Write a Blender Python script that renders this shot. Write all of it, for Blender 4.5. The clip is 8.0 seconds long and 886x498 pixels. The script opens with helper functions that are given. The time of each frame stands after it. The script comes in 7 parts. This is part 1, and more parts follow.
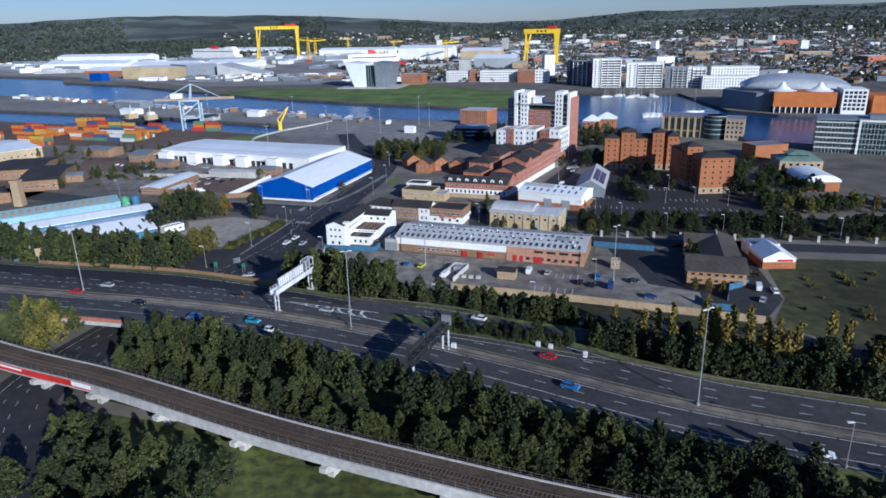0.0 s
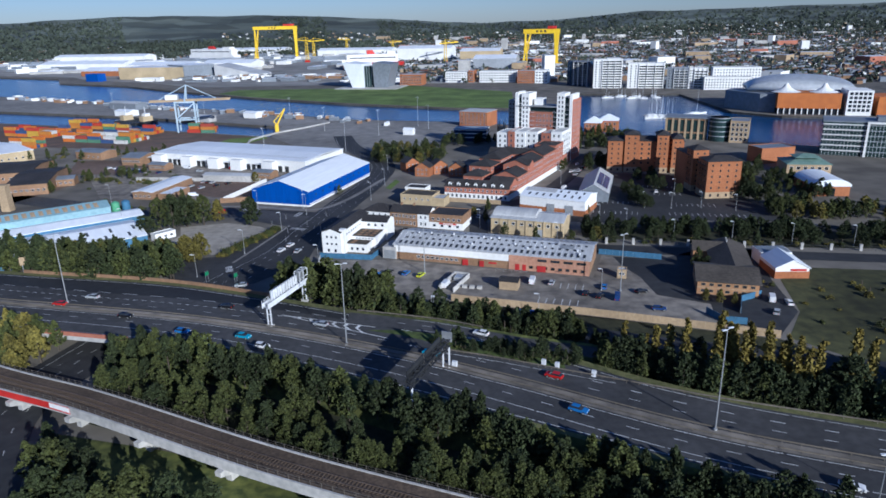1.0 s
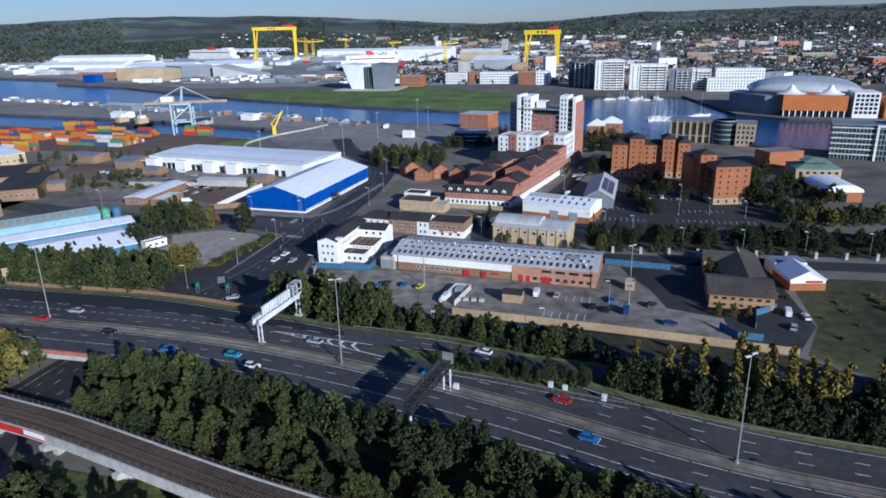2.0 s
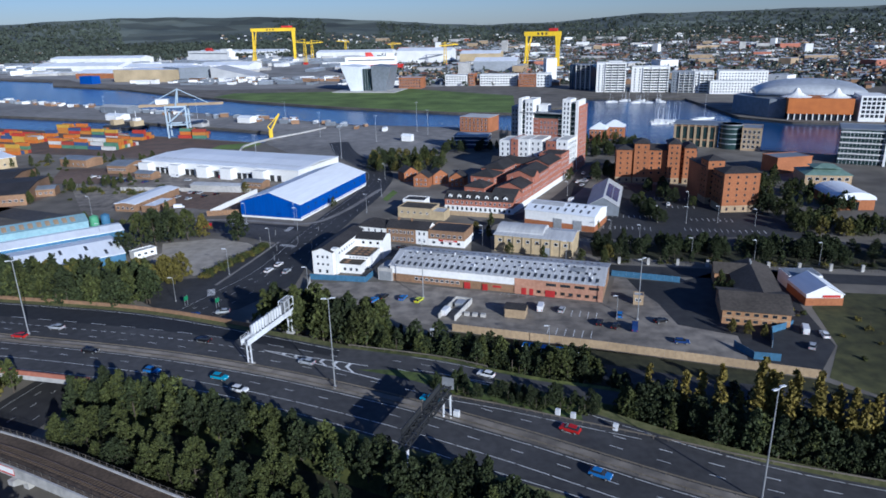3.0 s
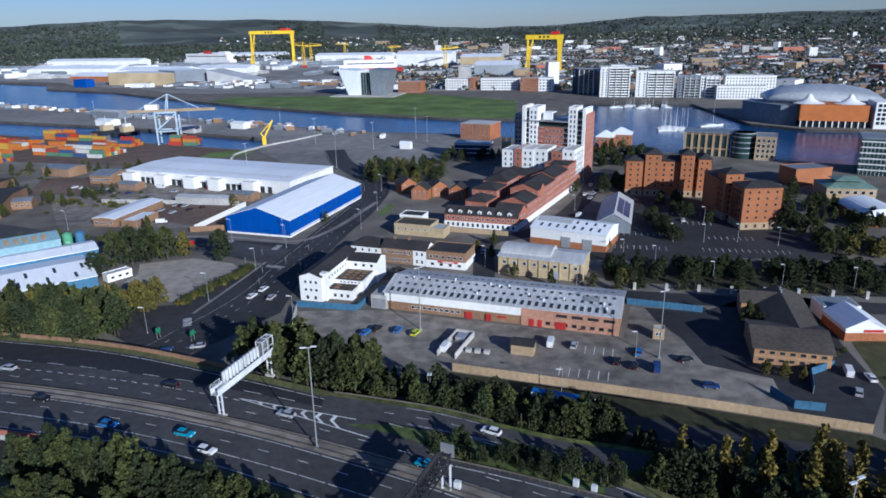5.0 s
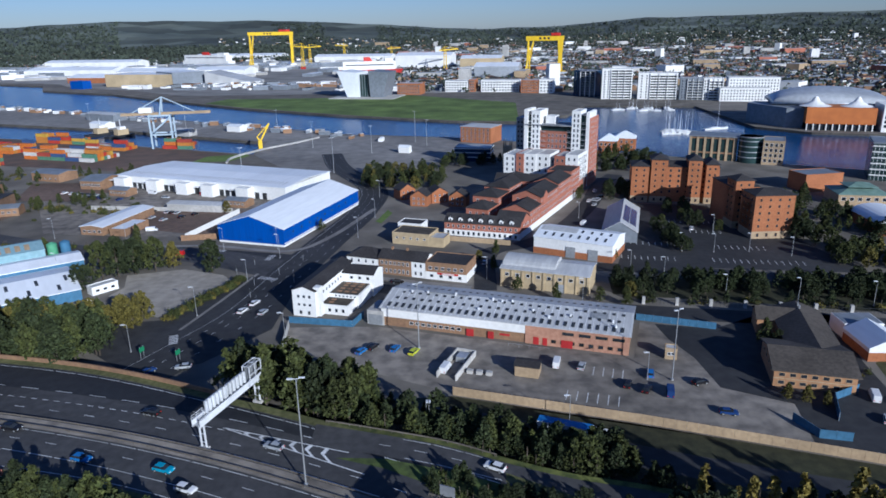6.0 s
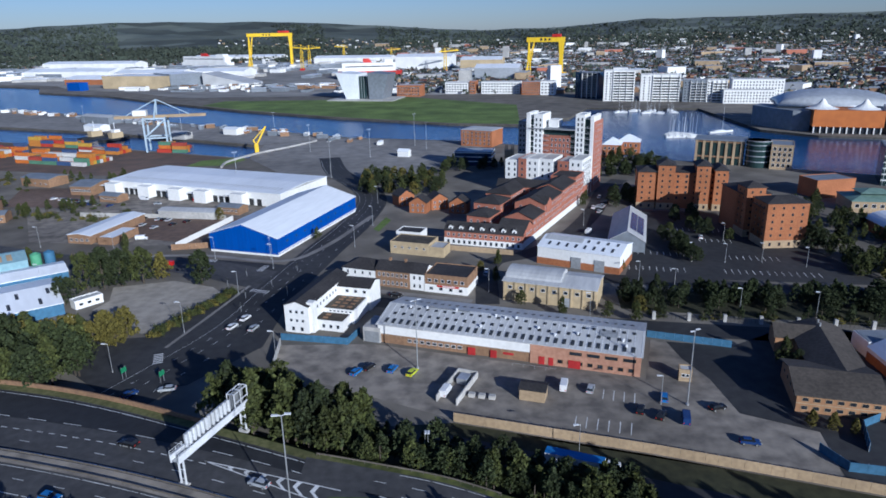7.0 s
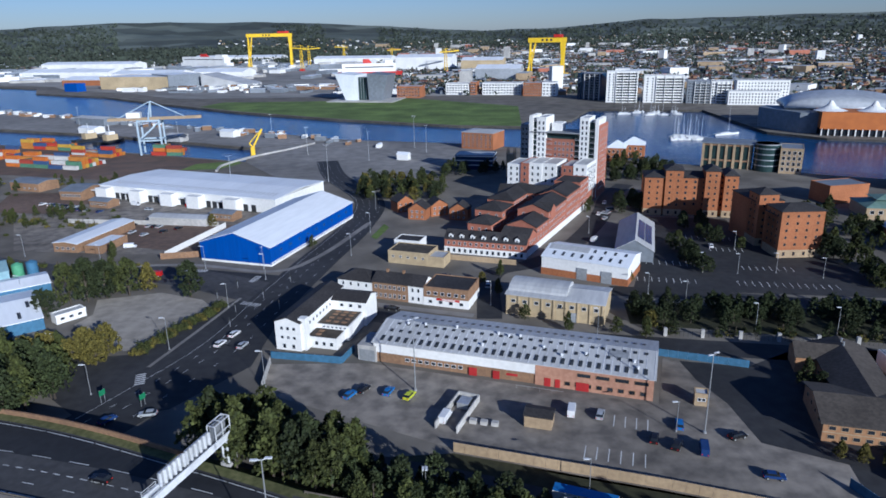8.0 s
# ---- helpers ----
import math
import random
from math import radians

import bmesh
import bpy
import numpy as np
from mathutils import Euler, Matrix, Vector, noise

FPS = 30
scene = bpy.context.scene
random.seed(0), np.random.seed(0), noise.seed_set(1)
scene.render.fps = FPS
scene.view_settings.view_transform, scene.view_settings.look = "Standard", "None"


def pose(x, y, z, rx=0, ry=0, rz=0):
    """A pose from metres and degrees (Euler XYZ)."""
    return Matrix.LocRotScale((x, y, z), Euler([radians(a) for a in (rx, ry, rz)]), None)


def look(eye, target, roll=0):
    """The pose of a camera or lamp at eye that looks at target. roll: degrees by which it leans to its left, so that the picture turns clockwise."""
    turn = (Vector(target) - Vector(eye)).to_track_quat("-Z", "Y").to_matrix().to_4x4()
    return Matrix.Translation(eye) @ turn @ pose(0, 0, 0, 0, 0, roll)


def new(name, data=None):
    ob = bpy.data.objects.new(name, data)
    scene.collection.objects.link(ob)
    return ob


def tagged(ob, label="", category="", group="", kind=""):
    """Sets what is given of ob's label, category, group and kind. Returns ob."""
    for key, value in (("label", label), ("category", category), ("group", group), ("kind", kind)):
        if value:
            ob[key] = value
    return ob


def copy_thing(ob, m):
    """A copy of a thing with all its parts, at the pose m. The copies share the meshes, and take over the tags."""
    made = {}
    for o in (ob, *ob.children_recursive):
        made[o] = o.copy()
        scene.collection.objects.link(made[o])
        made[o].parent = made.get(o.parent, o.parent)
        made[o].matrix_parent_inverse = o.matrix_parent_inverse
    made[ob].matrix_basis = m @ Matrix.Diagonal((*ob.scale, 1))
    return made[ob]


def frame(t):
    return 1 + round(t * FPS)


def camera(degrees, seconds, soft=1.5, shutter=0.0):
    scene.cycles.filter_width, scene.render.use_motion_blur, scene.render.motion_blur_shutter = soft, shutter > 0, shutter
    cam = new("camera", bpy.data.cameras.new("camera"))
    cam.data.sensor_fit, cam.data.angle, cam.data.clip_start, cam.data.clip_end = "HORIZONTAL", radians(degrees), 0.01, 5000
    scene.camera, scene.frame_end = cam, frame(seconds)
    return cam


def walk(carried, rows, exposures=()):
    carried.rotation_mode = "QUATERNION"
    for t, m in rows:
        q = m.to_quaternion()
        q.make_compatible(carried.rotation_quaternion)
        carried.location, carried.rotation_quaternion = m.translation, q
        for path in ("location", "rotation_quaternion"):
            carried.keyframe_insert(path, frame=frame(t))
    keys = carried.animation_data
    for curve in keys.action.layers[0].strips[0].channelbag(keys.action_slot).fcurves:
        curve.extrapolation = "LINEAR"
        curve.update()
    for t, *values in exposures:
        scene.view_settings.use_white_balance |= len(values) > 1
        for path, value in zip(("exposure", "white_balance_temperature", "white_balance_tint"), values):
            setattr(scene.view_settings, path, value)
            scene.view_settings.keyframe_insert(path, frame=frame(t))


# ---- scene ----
cam = camera(66.9, 8.0, soft=1.7)
PATH = [
    (0, (1.247, -1.208, 85.162), (1.209, 0.688, 84.527), -1.3),
    (0.5, (0.999, 3.52, 85.19), (0.962, 5.416, 84.555), -1.3),
    (1, (0.808, 8.382, 85.197), (0.773, 10.279, 84.562), -1.3),
    (1.5, (0.642, 13.389, 85.241), (0.607, 15.286, 84.607), -1.3),
    (3, (0.306, 29.01, 85.639), (0.273, 30.908, 85.009), -1.2),
    (3.5, (0.21, 34.354, 85.718), (0.178, 36.253, 85.091), -1.2),
    (4, (0.195, 39.887, 85.808), (0.162, 41.786, 85.183), -1.2),
    (4.5, (0.259, 45.512, 85.919), (0.226, 47.412, 85.295), -1.1),
    (6, (0.147, 62.404, 86.332), (0.115, 64.305, 85.712), -1.1),
    (6.5, (0.062, 67.969, 86.388), (0.029, 69.87, 85.77), -1.1),
    (7, (0.022, 73.676, 86.42), (-0.01, 75.578, 85.803), -1.1),
    (7.5, (0.086, 79.454, 86.44), (0.053, 81.356, 85.824), -1.1),
    (8, (0.199, 85.262, 86.47), (0.165, 87.164, 85.854), -1.1),
]
walk(cam, [(t, look(eye, target, roll)) for t, eye, target, roll in PATH], [(0, 0.13, 5450, 8), (8, 0.04, 5450, 8)])

# ---- light ----
SUN_AWAY = Vector((-0.55, 0.835, 0))          # the way shadows fall over the ground
SUN_HEIGHT = 19.5
world = bpy.data.worlds.new("sky")
scene.world = world
world.use_nodes = True
wn = world.node_tree
sky = wn.nodes.new("ShaderNodeTexSky")
sky.sky_type, sky.sun_disc = "NISHITA", False
sky.sun_elevation = radians(SUN_HEIGHT)
sky.sun_rotation = math.atan2(-SUN_AWAY.x, -SUN_AWAY.y)
sky.air_density, sky.dust_density, sky.ozone_density = 1.0, 0.2, 3.0
tint = wn.nodes.new("ShaderNodeMixRGB")
tint.blend_type, tint.inputs[0].default_value, tint.inputs[2].default_value = "MULTIPLY", 1.0, (0.80, 0.92, 1.36, 1)
wn.links.new(sky.outputs[0], tint.inputs[1])
wn.links.new(tint.outputs[0], wn.nodes["Background"].inputs[0])
wn.nodes["Background"].inputs[1].default_value = 0.06
sun = new("sun", bpy.data.lights.new("sun", "SUN"))
sun.data.energy, sun.data.angle, sun.data.color = 5.0, radians(0.6), (1.0, 0.95, 0.88)
reach = SUN_AWAY.normalized() * math.cos(radians(SUN_HEIGHT)) + Vector((0, 0, -math.sin(radians(SUN_HEIGHT))))
sun.matrix_world = reach.to_track_quat("-Z", "Y").to_matrix().to_4x4()


# ---- materials ----
def mat(name, c1, c2=None, scale=1.0, rough=0.85, bump=0.0, metal=0.0, wide=0.25, vary=0.0, stretch=(1, 1, 1), island=False):
    """Two tones mixed by fine noise, a wide second noise that lightens and darkens, and bump."""
    m = bpy.data.materials.new(name)
    m.use_nodes = True
    n, l = m.node_tree.nodes, m.node_tree.links
    b = n["Principled BSDF"]
    b.inputs["Roughness"].default_value, b.inputs["Metallic"].default_value = rough, metal
    b.inputs["Specular IOR Level"].default_value = 0.3
    c2 = c2 or tuple(v * 0.75 for v in c1)
    co, mp = n.new("ShaderNodeTexCoord"), n.new("ShaderNodeMapping")
    mp.inputs["Scale"].default_value = stretch
    l.new(co.outputs["Object"], mp.inputs[0])
    fine, broad = n.new("ShaderNodeTexNoise"), n.new("ShaderNodeTexNoise")
    fine.inputs["Scale"].default_value, fine.inputs["Detail"].default_value = scale, 6
    broad.inputs["Scale"].default_value, broad.inputs["Detail"].default_value = scale / 14, 4
    l.new(mp.outputs[0], fine.inputs["Vector"]), l.new(mp.outputs[0], broad.inputs["Vector"])
    ramp = n.new("ShaderNodeValToRGB")
    ramp.color_ramp.elements[0].position, ramp.color_ramp.elements[1].position = 0.35, 0.65
    ramp.color_ramp.elements[0].color, ramp.color_ramp.elements[1].color = (*c2, 1), (*c1, 1)
    l.new(fine.outputs["Fac"], ramp.inputs[0])
    hsv = n.new("ShaderNodeHueSaturation")
    rng = n.new("ShaderNodeMapRange")
    rng.inputs["From Min"].default_value, rng.inputs["From Max"].default_value = 0.3, 0.7
    rng.inputs["To Min"].default_value, rng.inputs["To Max"].default_value = 1 - wide, 1 + wide
    l.new(broad.outputs["Fac"], rng.inputs[0])
    l.new(ramp.outputs[0], hsv.inputs["Color"])
    if vary:
        src = n.new("ShaderNodeNewGeometry").outputs["Random Per Island"] if island else n.new("ShaderNodeObjectInfo").outputs["Random"]
        r2, mul = n.new("ShaderNodeMapRange"), n.new("ShaderNodeMath")
        r2.inputs["To Min"].default_value, r2.inputs["To Max"].default_value = 1 - vary, 1 + vary
        mul.operation = "MULTIPLY"
        l.new(src, r2.inputs[0])
        l.new(r2.outputs[0], mul.inputs[0]), l.new(rng.outputs[0], mul.inputs[1])
        l.new(mul.outputs[0], hsv.inputs["Value"])
    else:
        l.new(rng.outputs[0], hsv.inputs["Value"])
    l.new(hsv.outputs[0], b.inputs["Base Color"])
    if bump:
        bp = n.new("ShaderNodeBump")
        bp.inputs["Strength"].default_value, bp.inputs["Distance"].default_value = bump, 0.1
        l.new(fine.outputs["Fac"], bp.inputs["Height"]), l.new(bp.outputs[0], b.inputs["Normal"])
    return m


M_LAND = mat("land", (0.20, 0.18, 0.15), (0.12, 0.107, 0.09), 0.06, 0.95, wide=0.35)
M_ASPHALT = mat("asphalt", (0.066, 0.065, 0.065), (0.047, 0.046, 0.047), 0.5, 0.8, wide=0.35)
M_ASPHALT_DARK = mat("dark_asphalt", (0.043, 0.043, 0.044), (0.030, 0.030, 0.032), 0.35, 0.8, wide=0.35)
M_ASPHALT_NEW = mat("new_asphalt", (0.030, 0.031, 0.034), (0.022, 0.023, 0.025), 0.6, 0.75, wide=0.25)
M_YARD = mat("worn_tarmac", (0.27, 0.238, 0.198), (0.135, 0.12, 0.104), 0.22, 0.9, wide=0.45)
M_QUAY = mat("quay_tarmac", (0.27, 0.255, 0.235), (0.19, 0.18, 0.168), 0.12, 0.9, wide=0.3)
M_GRASS = mat("grass", (0.13, 0.185, 0.045), (0.095, 0.14, 0.035), 0.4, 0.95, wide=0.4)
M_ROUGH = mat("rough_grass", (0.125, 0.135, 0.036), (0.045, 0.058, 0.018), 0.45, 0.95, bump=1.0, wide=0.6)
M_VERGE = mat("verge_grass", (0.15, 0.145, 0.06), (0.085, 0.092, 0.032), 0.8, 0.95, wide=0.3)
M_CONCRETE = mat("concrete", (0.48, 0.46, 0.43), (0.36, 0.35, 0.33), 0.7, 0.85, bump=0.2, wide=0.25)
M_STONE = mat("quay_stone", (0.10, 0.09, 0.075), (0.05, 0.046, 0.04), 0.5, 0.9, wide=0.4)
M_BALLAST = mat("ballast", (0.115, 0.082, 0.055), (0.065, 0.046, 0.033), 1.6, 0.95, bump=0.5)
M_PAINT = mat("road_paint", (0.72, 0.72, 0.70), (0.55, 0.55, 0.53), 1.5, 0.6)
M_YELLOWPAINT = mat("yellow_line", (0.45, 0.33, 0.08), (0.35, 0.26, 0.07), 1.0, 0.7)
M_BRICK = mat("red_brick", (0.40, 0.155, 0.10), (0.31, 0.115, 0.075), 1.2, 0.9, wide=0.15)
M_ORANGE = mat("orange_brick", (0.37, 0.145, 0.062), (0.29, 0.108, 0.048), 1.2, 0.9, wide=0.15)
M_BUFF = mat("buff_brick", (0.42, 0.31, 0.19), (0.33, 0.24, 0.15), 1.0, 0.9, wide=0.2)
M_BROWN = mat("brown_brick", (0.30, 0.18, 0.10), (0.22, 0.13, 0.08), 1.0, 0.9, wide=0.2)
M_WHITE = mat("white_render", (0.80, 0.79, 0.76), (0.72, 0.71, 0.68), 0.8, 0.8, wide=0.08)
M_SLATE = mat("slate", (0.050, 0.045, 0.044), (0.030, 0.028, 0.028), 1.5, 0.8, wide=0.25)
M_GREYROOF = mat("grey_sheet_roof", (0.50, 0.50, 0.49), (0.41, 0.41, 0.41), 0.8, 0.5, wide=0.15, stretch=(1, 0.15, 1))
M_WHITEROOF = mat("white_sheet_roof", (0.82, 0.84, 0.86), (0.75, 0.77, 0.79), 0.6, 0.45, wide=0.08, stretch=(1, 0.15, 1))
M_BLUE = mat("blue_cladding", (0.006, 0.075, 0.36), (0.005, 0.062, 0.30), 1.0, 0.5, wide=0.08, stretch=(1, 1, 0.1))
M_TURQ = mat("turquoise_cladding", (0.26, 0.40, 0.44), (0.21, 0.34, 0.38), 0.8, 0.6, wide=0.12)
M_BLUESHEET = mat("blue_hoarding", (0.06, 0.16, 0.27), (0.045, 0.12, 0.2), 0.8, 0.7, wide=0.2)
M_STEEL = mat("galvanised_steel", (0.50, 0.51, 0.52), (0.42, 0.43, 0.44), 2.0, 0.45, metal=0.6)
M_WHITESTEEL = mat("white_steel", (0.70, 0.71, 0.72), (0.6, 0.61, 0.62), 2.0, 0.5)
M_DARKSTEEL = mat("dark_steel", (0.035, 0.037, 0.04), (0.025, 0.026, 0.028), 2.0, 0.6)
M_CRANE = mat("yellow_crane_paint", (0.78, 0.52, 0.02), (0.70, 0.45, 0.02), 0.2, 0.5, wide=0.1)
M_GLASS = mat("window_glass", (0.03, 0.035, 0.045), (0.02, 0.024, 0.03), 0.5, 0.12, wide=0.2, vary=0.4)
M_BARK = mat("bark", (0.10, 0.08, 0.06), (0.06, 0.05, 0.04), 4.0, 0.95)
M_LEAF = mat("leaves_green", (0.066, 0.075, 0.019), (0.034, 0.043, 0.012), 0.8, 0.8, wide=0.35, vary=0.45, island=True)
# darker green, lowered further to hold the crowns' own shade
M_LEAF_SHADED = mat("leaves_dark_shaded", (0.036, 0.047, 0.016), (0.018, 0.026, 0.009), 0.8, 0.8, wide=0.35, vary=0.45, island=True)
M_LEAF_AUTUMN = mat("leaves_autumn", (0.15, 0.125, 0.026), (0.08, 0.072, 0.018), 0.8, 0.8, wide=0.35, vary=0.45, island=True)
M_POPLAR = mat("leaves_poplar", (0.205, 0.155, 0.03), (0.12, 0.10, 0.022), 0.8, 0.8, wide=0.25, vary=0.35, island=True)
M_GUARD = mat("weathered_rail", (0.20, 0.175, 0.14), (0.14, 0.12, 0.10), 2.0, 0.6, metal=0.3)
# greyer, bluer field tones stand in for haze over the hills
M_HILL = mat("hazed_hill_fields", (0.115, 0.13, 0.105), (0.06, 0.073, 0.066), 0.004, 0.95, wide=0.4)
_n, _l = M_HILL.node_tree.nodes, M_HILL.node_tree.links
_v, _c, _m = _n.new("ShaderNodeTexVoronoi"), _n.new("ShaderNodeTexCoord"), _n.new("ShaderNodeMixRGB")
_v.inputs["Scale"].default_value = 0.0055
_l.new(_c.outputs["Object"], _v.inputs["Vector"])
_m.blend_type, _m.inputs[0].default_value = "MULTIPLY", 0.8
_s = _n.new("ShaderNodeSeparateColor")
_r = _n.new("ShaderNodeMapRange")
_r.inputs["To Min"].default_value, _r.inputs["To Max"].default_value = 0.4, 1.6
_l.new(_v.outputs["Color"], _s.inputs[0]), _l.new(_s.outputs[0], _r.inputs[0])
_old = _n["Principled BSDF"].inputs["Base Color"].links[0].from_socket
_l.new(_old, _m.inputs[1]), _l.new(_r.outputs[0], _m.inputs[2]), _l.new(_m.outputs[0], _n["Principled BSDF"].inputs["Base Color"])
# lifted, greyed leaf tones put the distance haze into the colour
M_WOOD = mat("hazed_far_woods", (0.06, 0.075, 0.055), (0.045, 0.055, 0.042), 0.05, 0.95, wide=0.4)
# dark floor tone that carries tree shade in its colour
M_SHADE_FLOOR = mat("tree_shade_floor", (0.045, 0.045, 0.022), (0.025, 0.027, 0.014), 0.5, 0.95, wide=0.4)
M_RUBBER = mat("rubber", (0.02, 0.02, 0.02), None, 3.0, 0.9)
M_RED = mat("red_paint", (0.50, 0.03, 0.025), (0.42, 0.025, 0.02), 1.0, 0.5)
M_RAIL = mat("rail_steel", (0.20, 0.16, 0.13), (0.14, 0.10, 0.08), 3.0, 0.5, metal=0.5)

M_WATER = bpy.data.materials.new("harbour_water")
M_WATER.use_nodes = True
_n, _l = M_WATER.node_tree.nodes, M_WATER.node_tree.links
_b = _n["Principled BSDF"]
_b.inputs["Base Color"].default_value, _b.inputs["Roughness"].default_value = (0.010, 0.06, 0.17, 1), 0.18
_w, _bp = _n.new("ShaderNodeTexNoise"), _n.new("ShaderNodeBump")
_co = _n.new("ShaderNodeTexCoord")
_l.new(_co.outputs["Object"], _w.inputs["Vector"])
_w.inputs["Scale"].default_value, _w.inputs["Detail"].default_value = 0.25, 5
_bp.inputs["Strength"].default_value, _bp.inputs["Distance"].default_value = 0.6, 0.8
_l.new(_w.outputs["Fac"], _bp.inputs["Height"]), _l.new(_bp.outputs[0], _b.inputs["Normal"])


# ---- building helpers ----
def mesh_of(name, bm, *mats):
    me = bpy.data.meshes.new(name)
    bm.normal_update()
    bm.to_mesh(me)
    bm.free()
    for m in mats:
        me.materials.append(m)
    return me


def part(name, bm, material, parent, label=""):
    mats = material if isinstance(material, (list, tuple)) else [material]
    ob = new(name, mesh_of(name, bm, *mats))
    ob.parent = parent
    if label:
        ob["label"] = label
    return ob


def share(name, me, parent, m):
    ob = new(name, me)
    ob.parent = parent
    ob.matrix_basis = m
    return ob


def thing(name, label, category, x=0, y=0, z=0, turn=0, group="", kind=""):
    ob = new(name)
    ob.empty_display_size = 0.5
    ob.matrix_basis = pose(x, y, z, 0, 0, turn)
    return tagged(ob, label, category, group, kind)


def setting(name, bm, material, label, category):
    mats = material if isinstance(material, (list, tuple)) else [material]
    return tagged(new(name, mesh_of(name, bm, *mats)), label, category, kind="structure")


def box(bm, x0, x1, y0, y1, z0, z1, mi=0):
    v = [bm.verts.new((x, y, z)) for z in (z0, z1) for y in (y0, y1) for x in (x0, x1)]
    for q in ((0, 2, 3, 1), (4, 5, 7, 6), (0, 1, 5, 4), (2, 6, 7, 3), (0, 4, 6, 2), (1, 3, 7, 5)):
        bm.faces.new([v[i] for i in q]).material_index = mi
    return v


def solid(bm, rings, mi=0, caps=True):
    """Joins rings of points of equal count into one closed skin."""
    vs = [[bm.verts.new(p) for p in r] for r in rings]
    k = len(vs[0])
    for a, b in zip(vs, vs[1:]):
        for i in range(k):
            bm.faces.new((a[i], a[(i + 1) % k], b[(i + 1) % k], b[i])).material_index = mi
    if caps:
        bm.faces.new(vs[0][::-1]).material_index = mi
        bm.faces.new(vs[-1]).material_index = mi


def bar(bm, a, b, w, h=None, mi=0):
    """A square bar from a to b."""
    a, b = Vector(a), Vector(b)
    h = h or w
    d = (b - a).normalized()
    s = d.cross(Vector((0, 0, 1)))
    s = s.normalized() if s.length > 1e-3 else Vector((1, 0, 0))
    u = s.cross(d).normalized()
    ring = lambda p: [p - s * w / 2 - u * h / 2, p + s * w / 2 - u * h / 2, p + s * w / 2 + u * h / 2, p - s * w / 2 + u * h / 2]  # noqa: E731
    solid(bm, [ring(a), ring(b)], mi)


def tube(bm, a, b, r0, r1, k=8, mi=0):
    a, b = Vector(a), Vector(b)
    d = (b - a).normalized()
    s = d.orthogonal().normalized()
    u = d.cross(s)
    ring = lambda p, r: [p + (s * math.cos(t) + u * math.sin(t)) * r for t in (2 * math.pi * i / k for i in range(k))]  # noqa: E731
    solid(bm, [ring(a, r0), ring(b, r1)], mi)


def bm_box(*a):
    bm = bmesh.new()
    box(bm, *a)
    return bm


def gable(x0, x1, y0, y1, z0, rise, along="x", over=0.3, thick=0.25):
    """A pitched roof with thickness, its ridge along x or y."""
    bm = bmesh.new()
    if along == "x":
        x0, x1, y0, y1 = x0 - over, x1 + over, y0 - over, y1 + over
        m = (y0 + y1) / 2
        prof = [(y0, 0), (m, rise), (y1, 0), (y1, thick), (m, rise + thick), (y0, thick)]
        solid(bm, [[(x, a, z0 + b) for a, b in prof] for x in (x0, x1)])
    else:
        x0, x1, y0, y1 = x0 - over, x1 + over, y0 - over, y1 + over
        m = (x0 + x1) / 2
        prof = [(x0, 0), (m, rise), (x1, 0), (x1, thick), (m, rise + thick), (x0, thick)]
        solid(bm, [[(a, y, z0 + b) for a, b in prof] for y in (y1, y0)])
    bmesh.ops.recalc_face_normals(bm, faces=bm.faces)
    return bm


def gabled_wall(x0, x1, y0, y1, h, rise, along="x", z0=0):
    """A closed body whose end walls rise to the ridge."""
    bm = bmesh.new()
    if along == "x":
        m = (y0 + y1) / 2
        solid(bm, [[(x, y0, z0), (x, y1, z0), (x, y1, h), (x, m, h + rise), (x, y0, h)] for x in (x0, x1)])
    else:
        m = (x0 + x1) / 2
        solid(bm, [[(x0, y, z0), (x1, y, z0), (x1, y, h), (m, y, h + rise), (x0, y, h)] for y in (y0, y1)])
    bmesh.ops.recalc_face_normals(bm, faces=bm.faces)
    return bm


def hip(x0, x1, y0, y1, z0, rise, over=0.4):
    bm = bmesh.new()
    x0, x1, y0, y1 = x0 - over, x1 + over, y0 - over, y1 + over
    w, d = x1 - x0, y1 - y0
    k = min(w, d) / 2
    if w >= d:
        ridge = [(x0 + k, (y0 + y1) / 2), (x1 - k, (y0 + y1) / 2)]
    else:
        ridge = [((x0 + x1) / 2, y0 + k), ((x0 + x1) / 2, y1 - k)]
    lo = [bm.verts.new((*p, z0)) for p in ((x0, y0), (x1, y0), (x1, y1), (x0, y1))]
    mid = [bm.verts.new((*p, z0 + 0.2)) for p in ((x0, y0), (x1, y0), (x1, y1), (x0, y1))]
    a, b = [bm.verts.new((*p, z0 + 0.2 + rise)) for p in ridge]
    bm.faces.new(lo[::-1])
    for i in range(4):
        bm.faces.new((lo[i], lo[(i + 1) % 4], mid[(i + 1) % 4], mid[i]))
    if w >= d:
        for f in ((mid[0], mid[1], b, a), (mid[1], mid[2], b), (mid[2], mid[3], a, b), (mid[3], mid[0], a)):
            bm.faces.new(f)
    else:
        for f in ((mid[0], mid[1], a), (mid[1], mid[2], b, a), (mid[2], mid[3], b), (mid[3], mid[0], a, b)):
            bm.faces.new(f)
    bmesh.ops.recalc_face_normals(bm, faces=bm.faces)
    return bm


_panes = {}


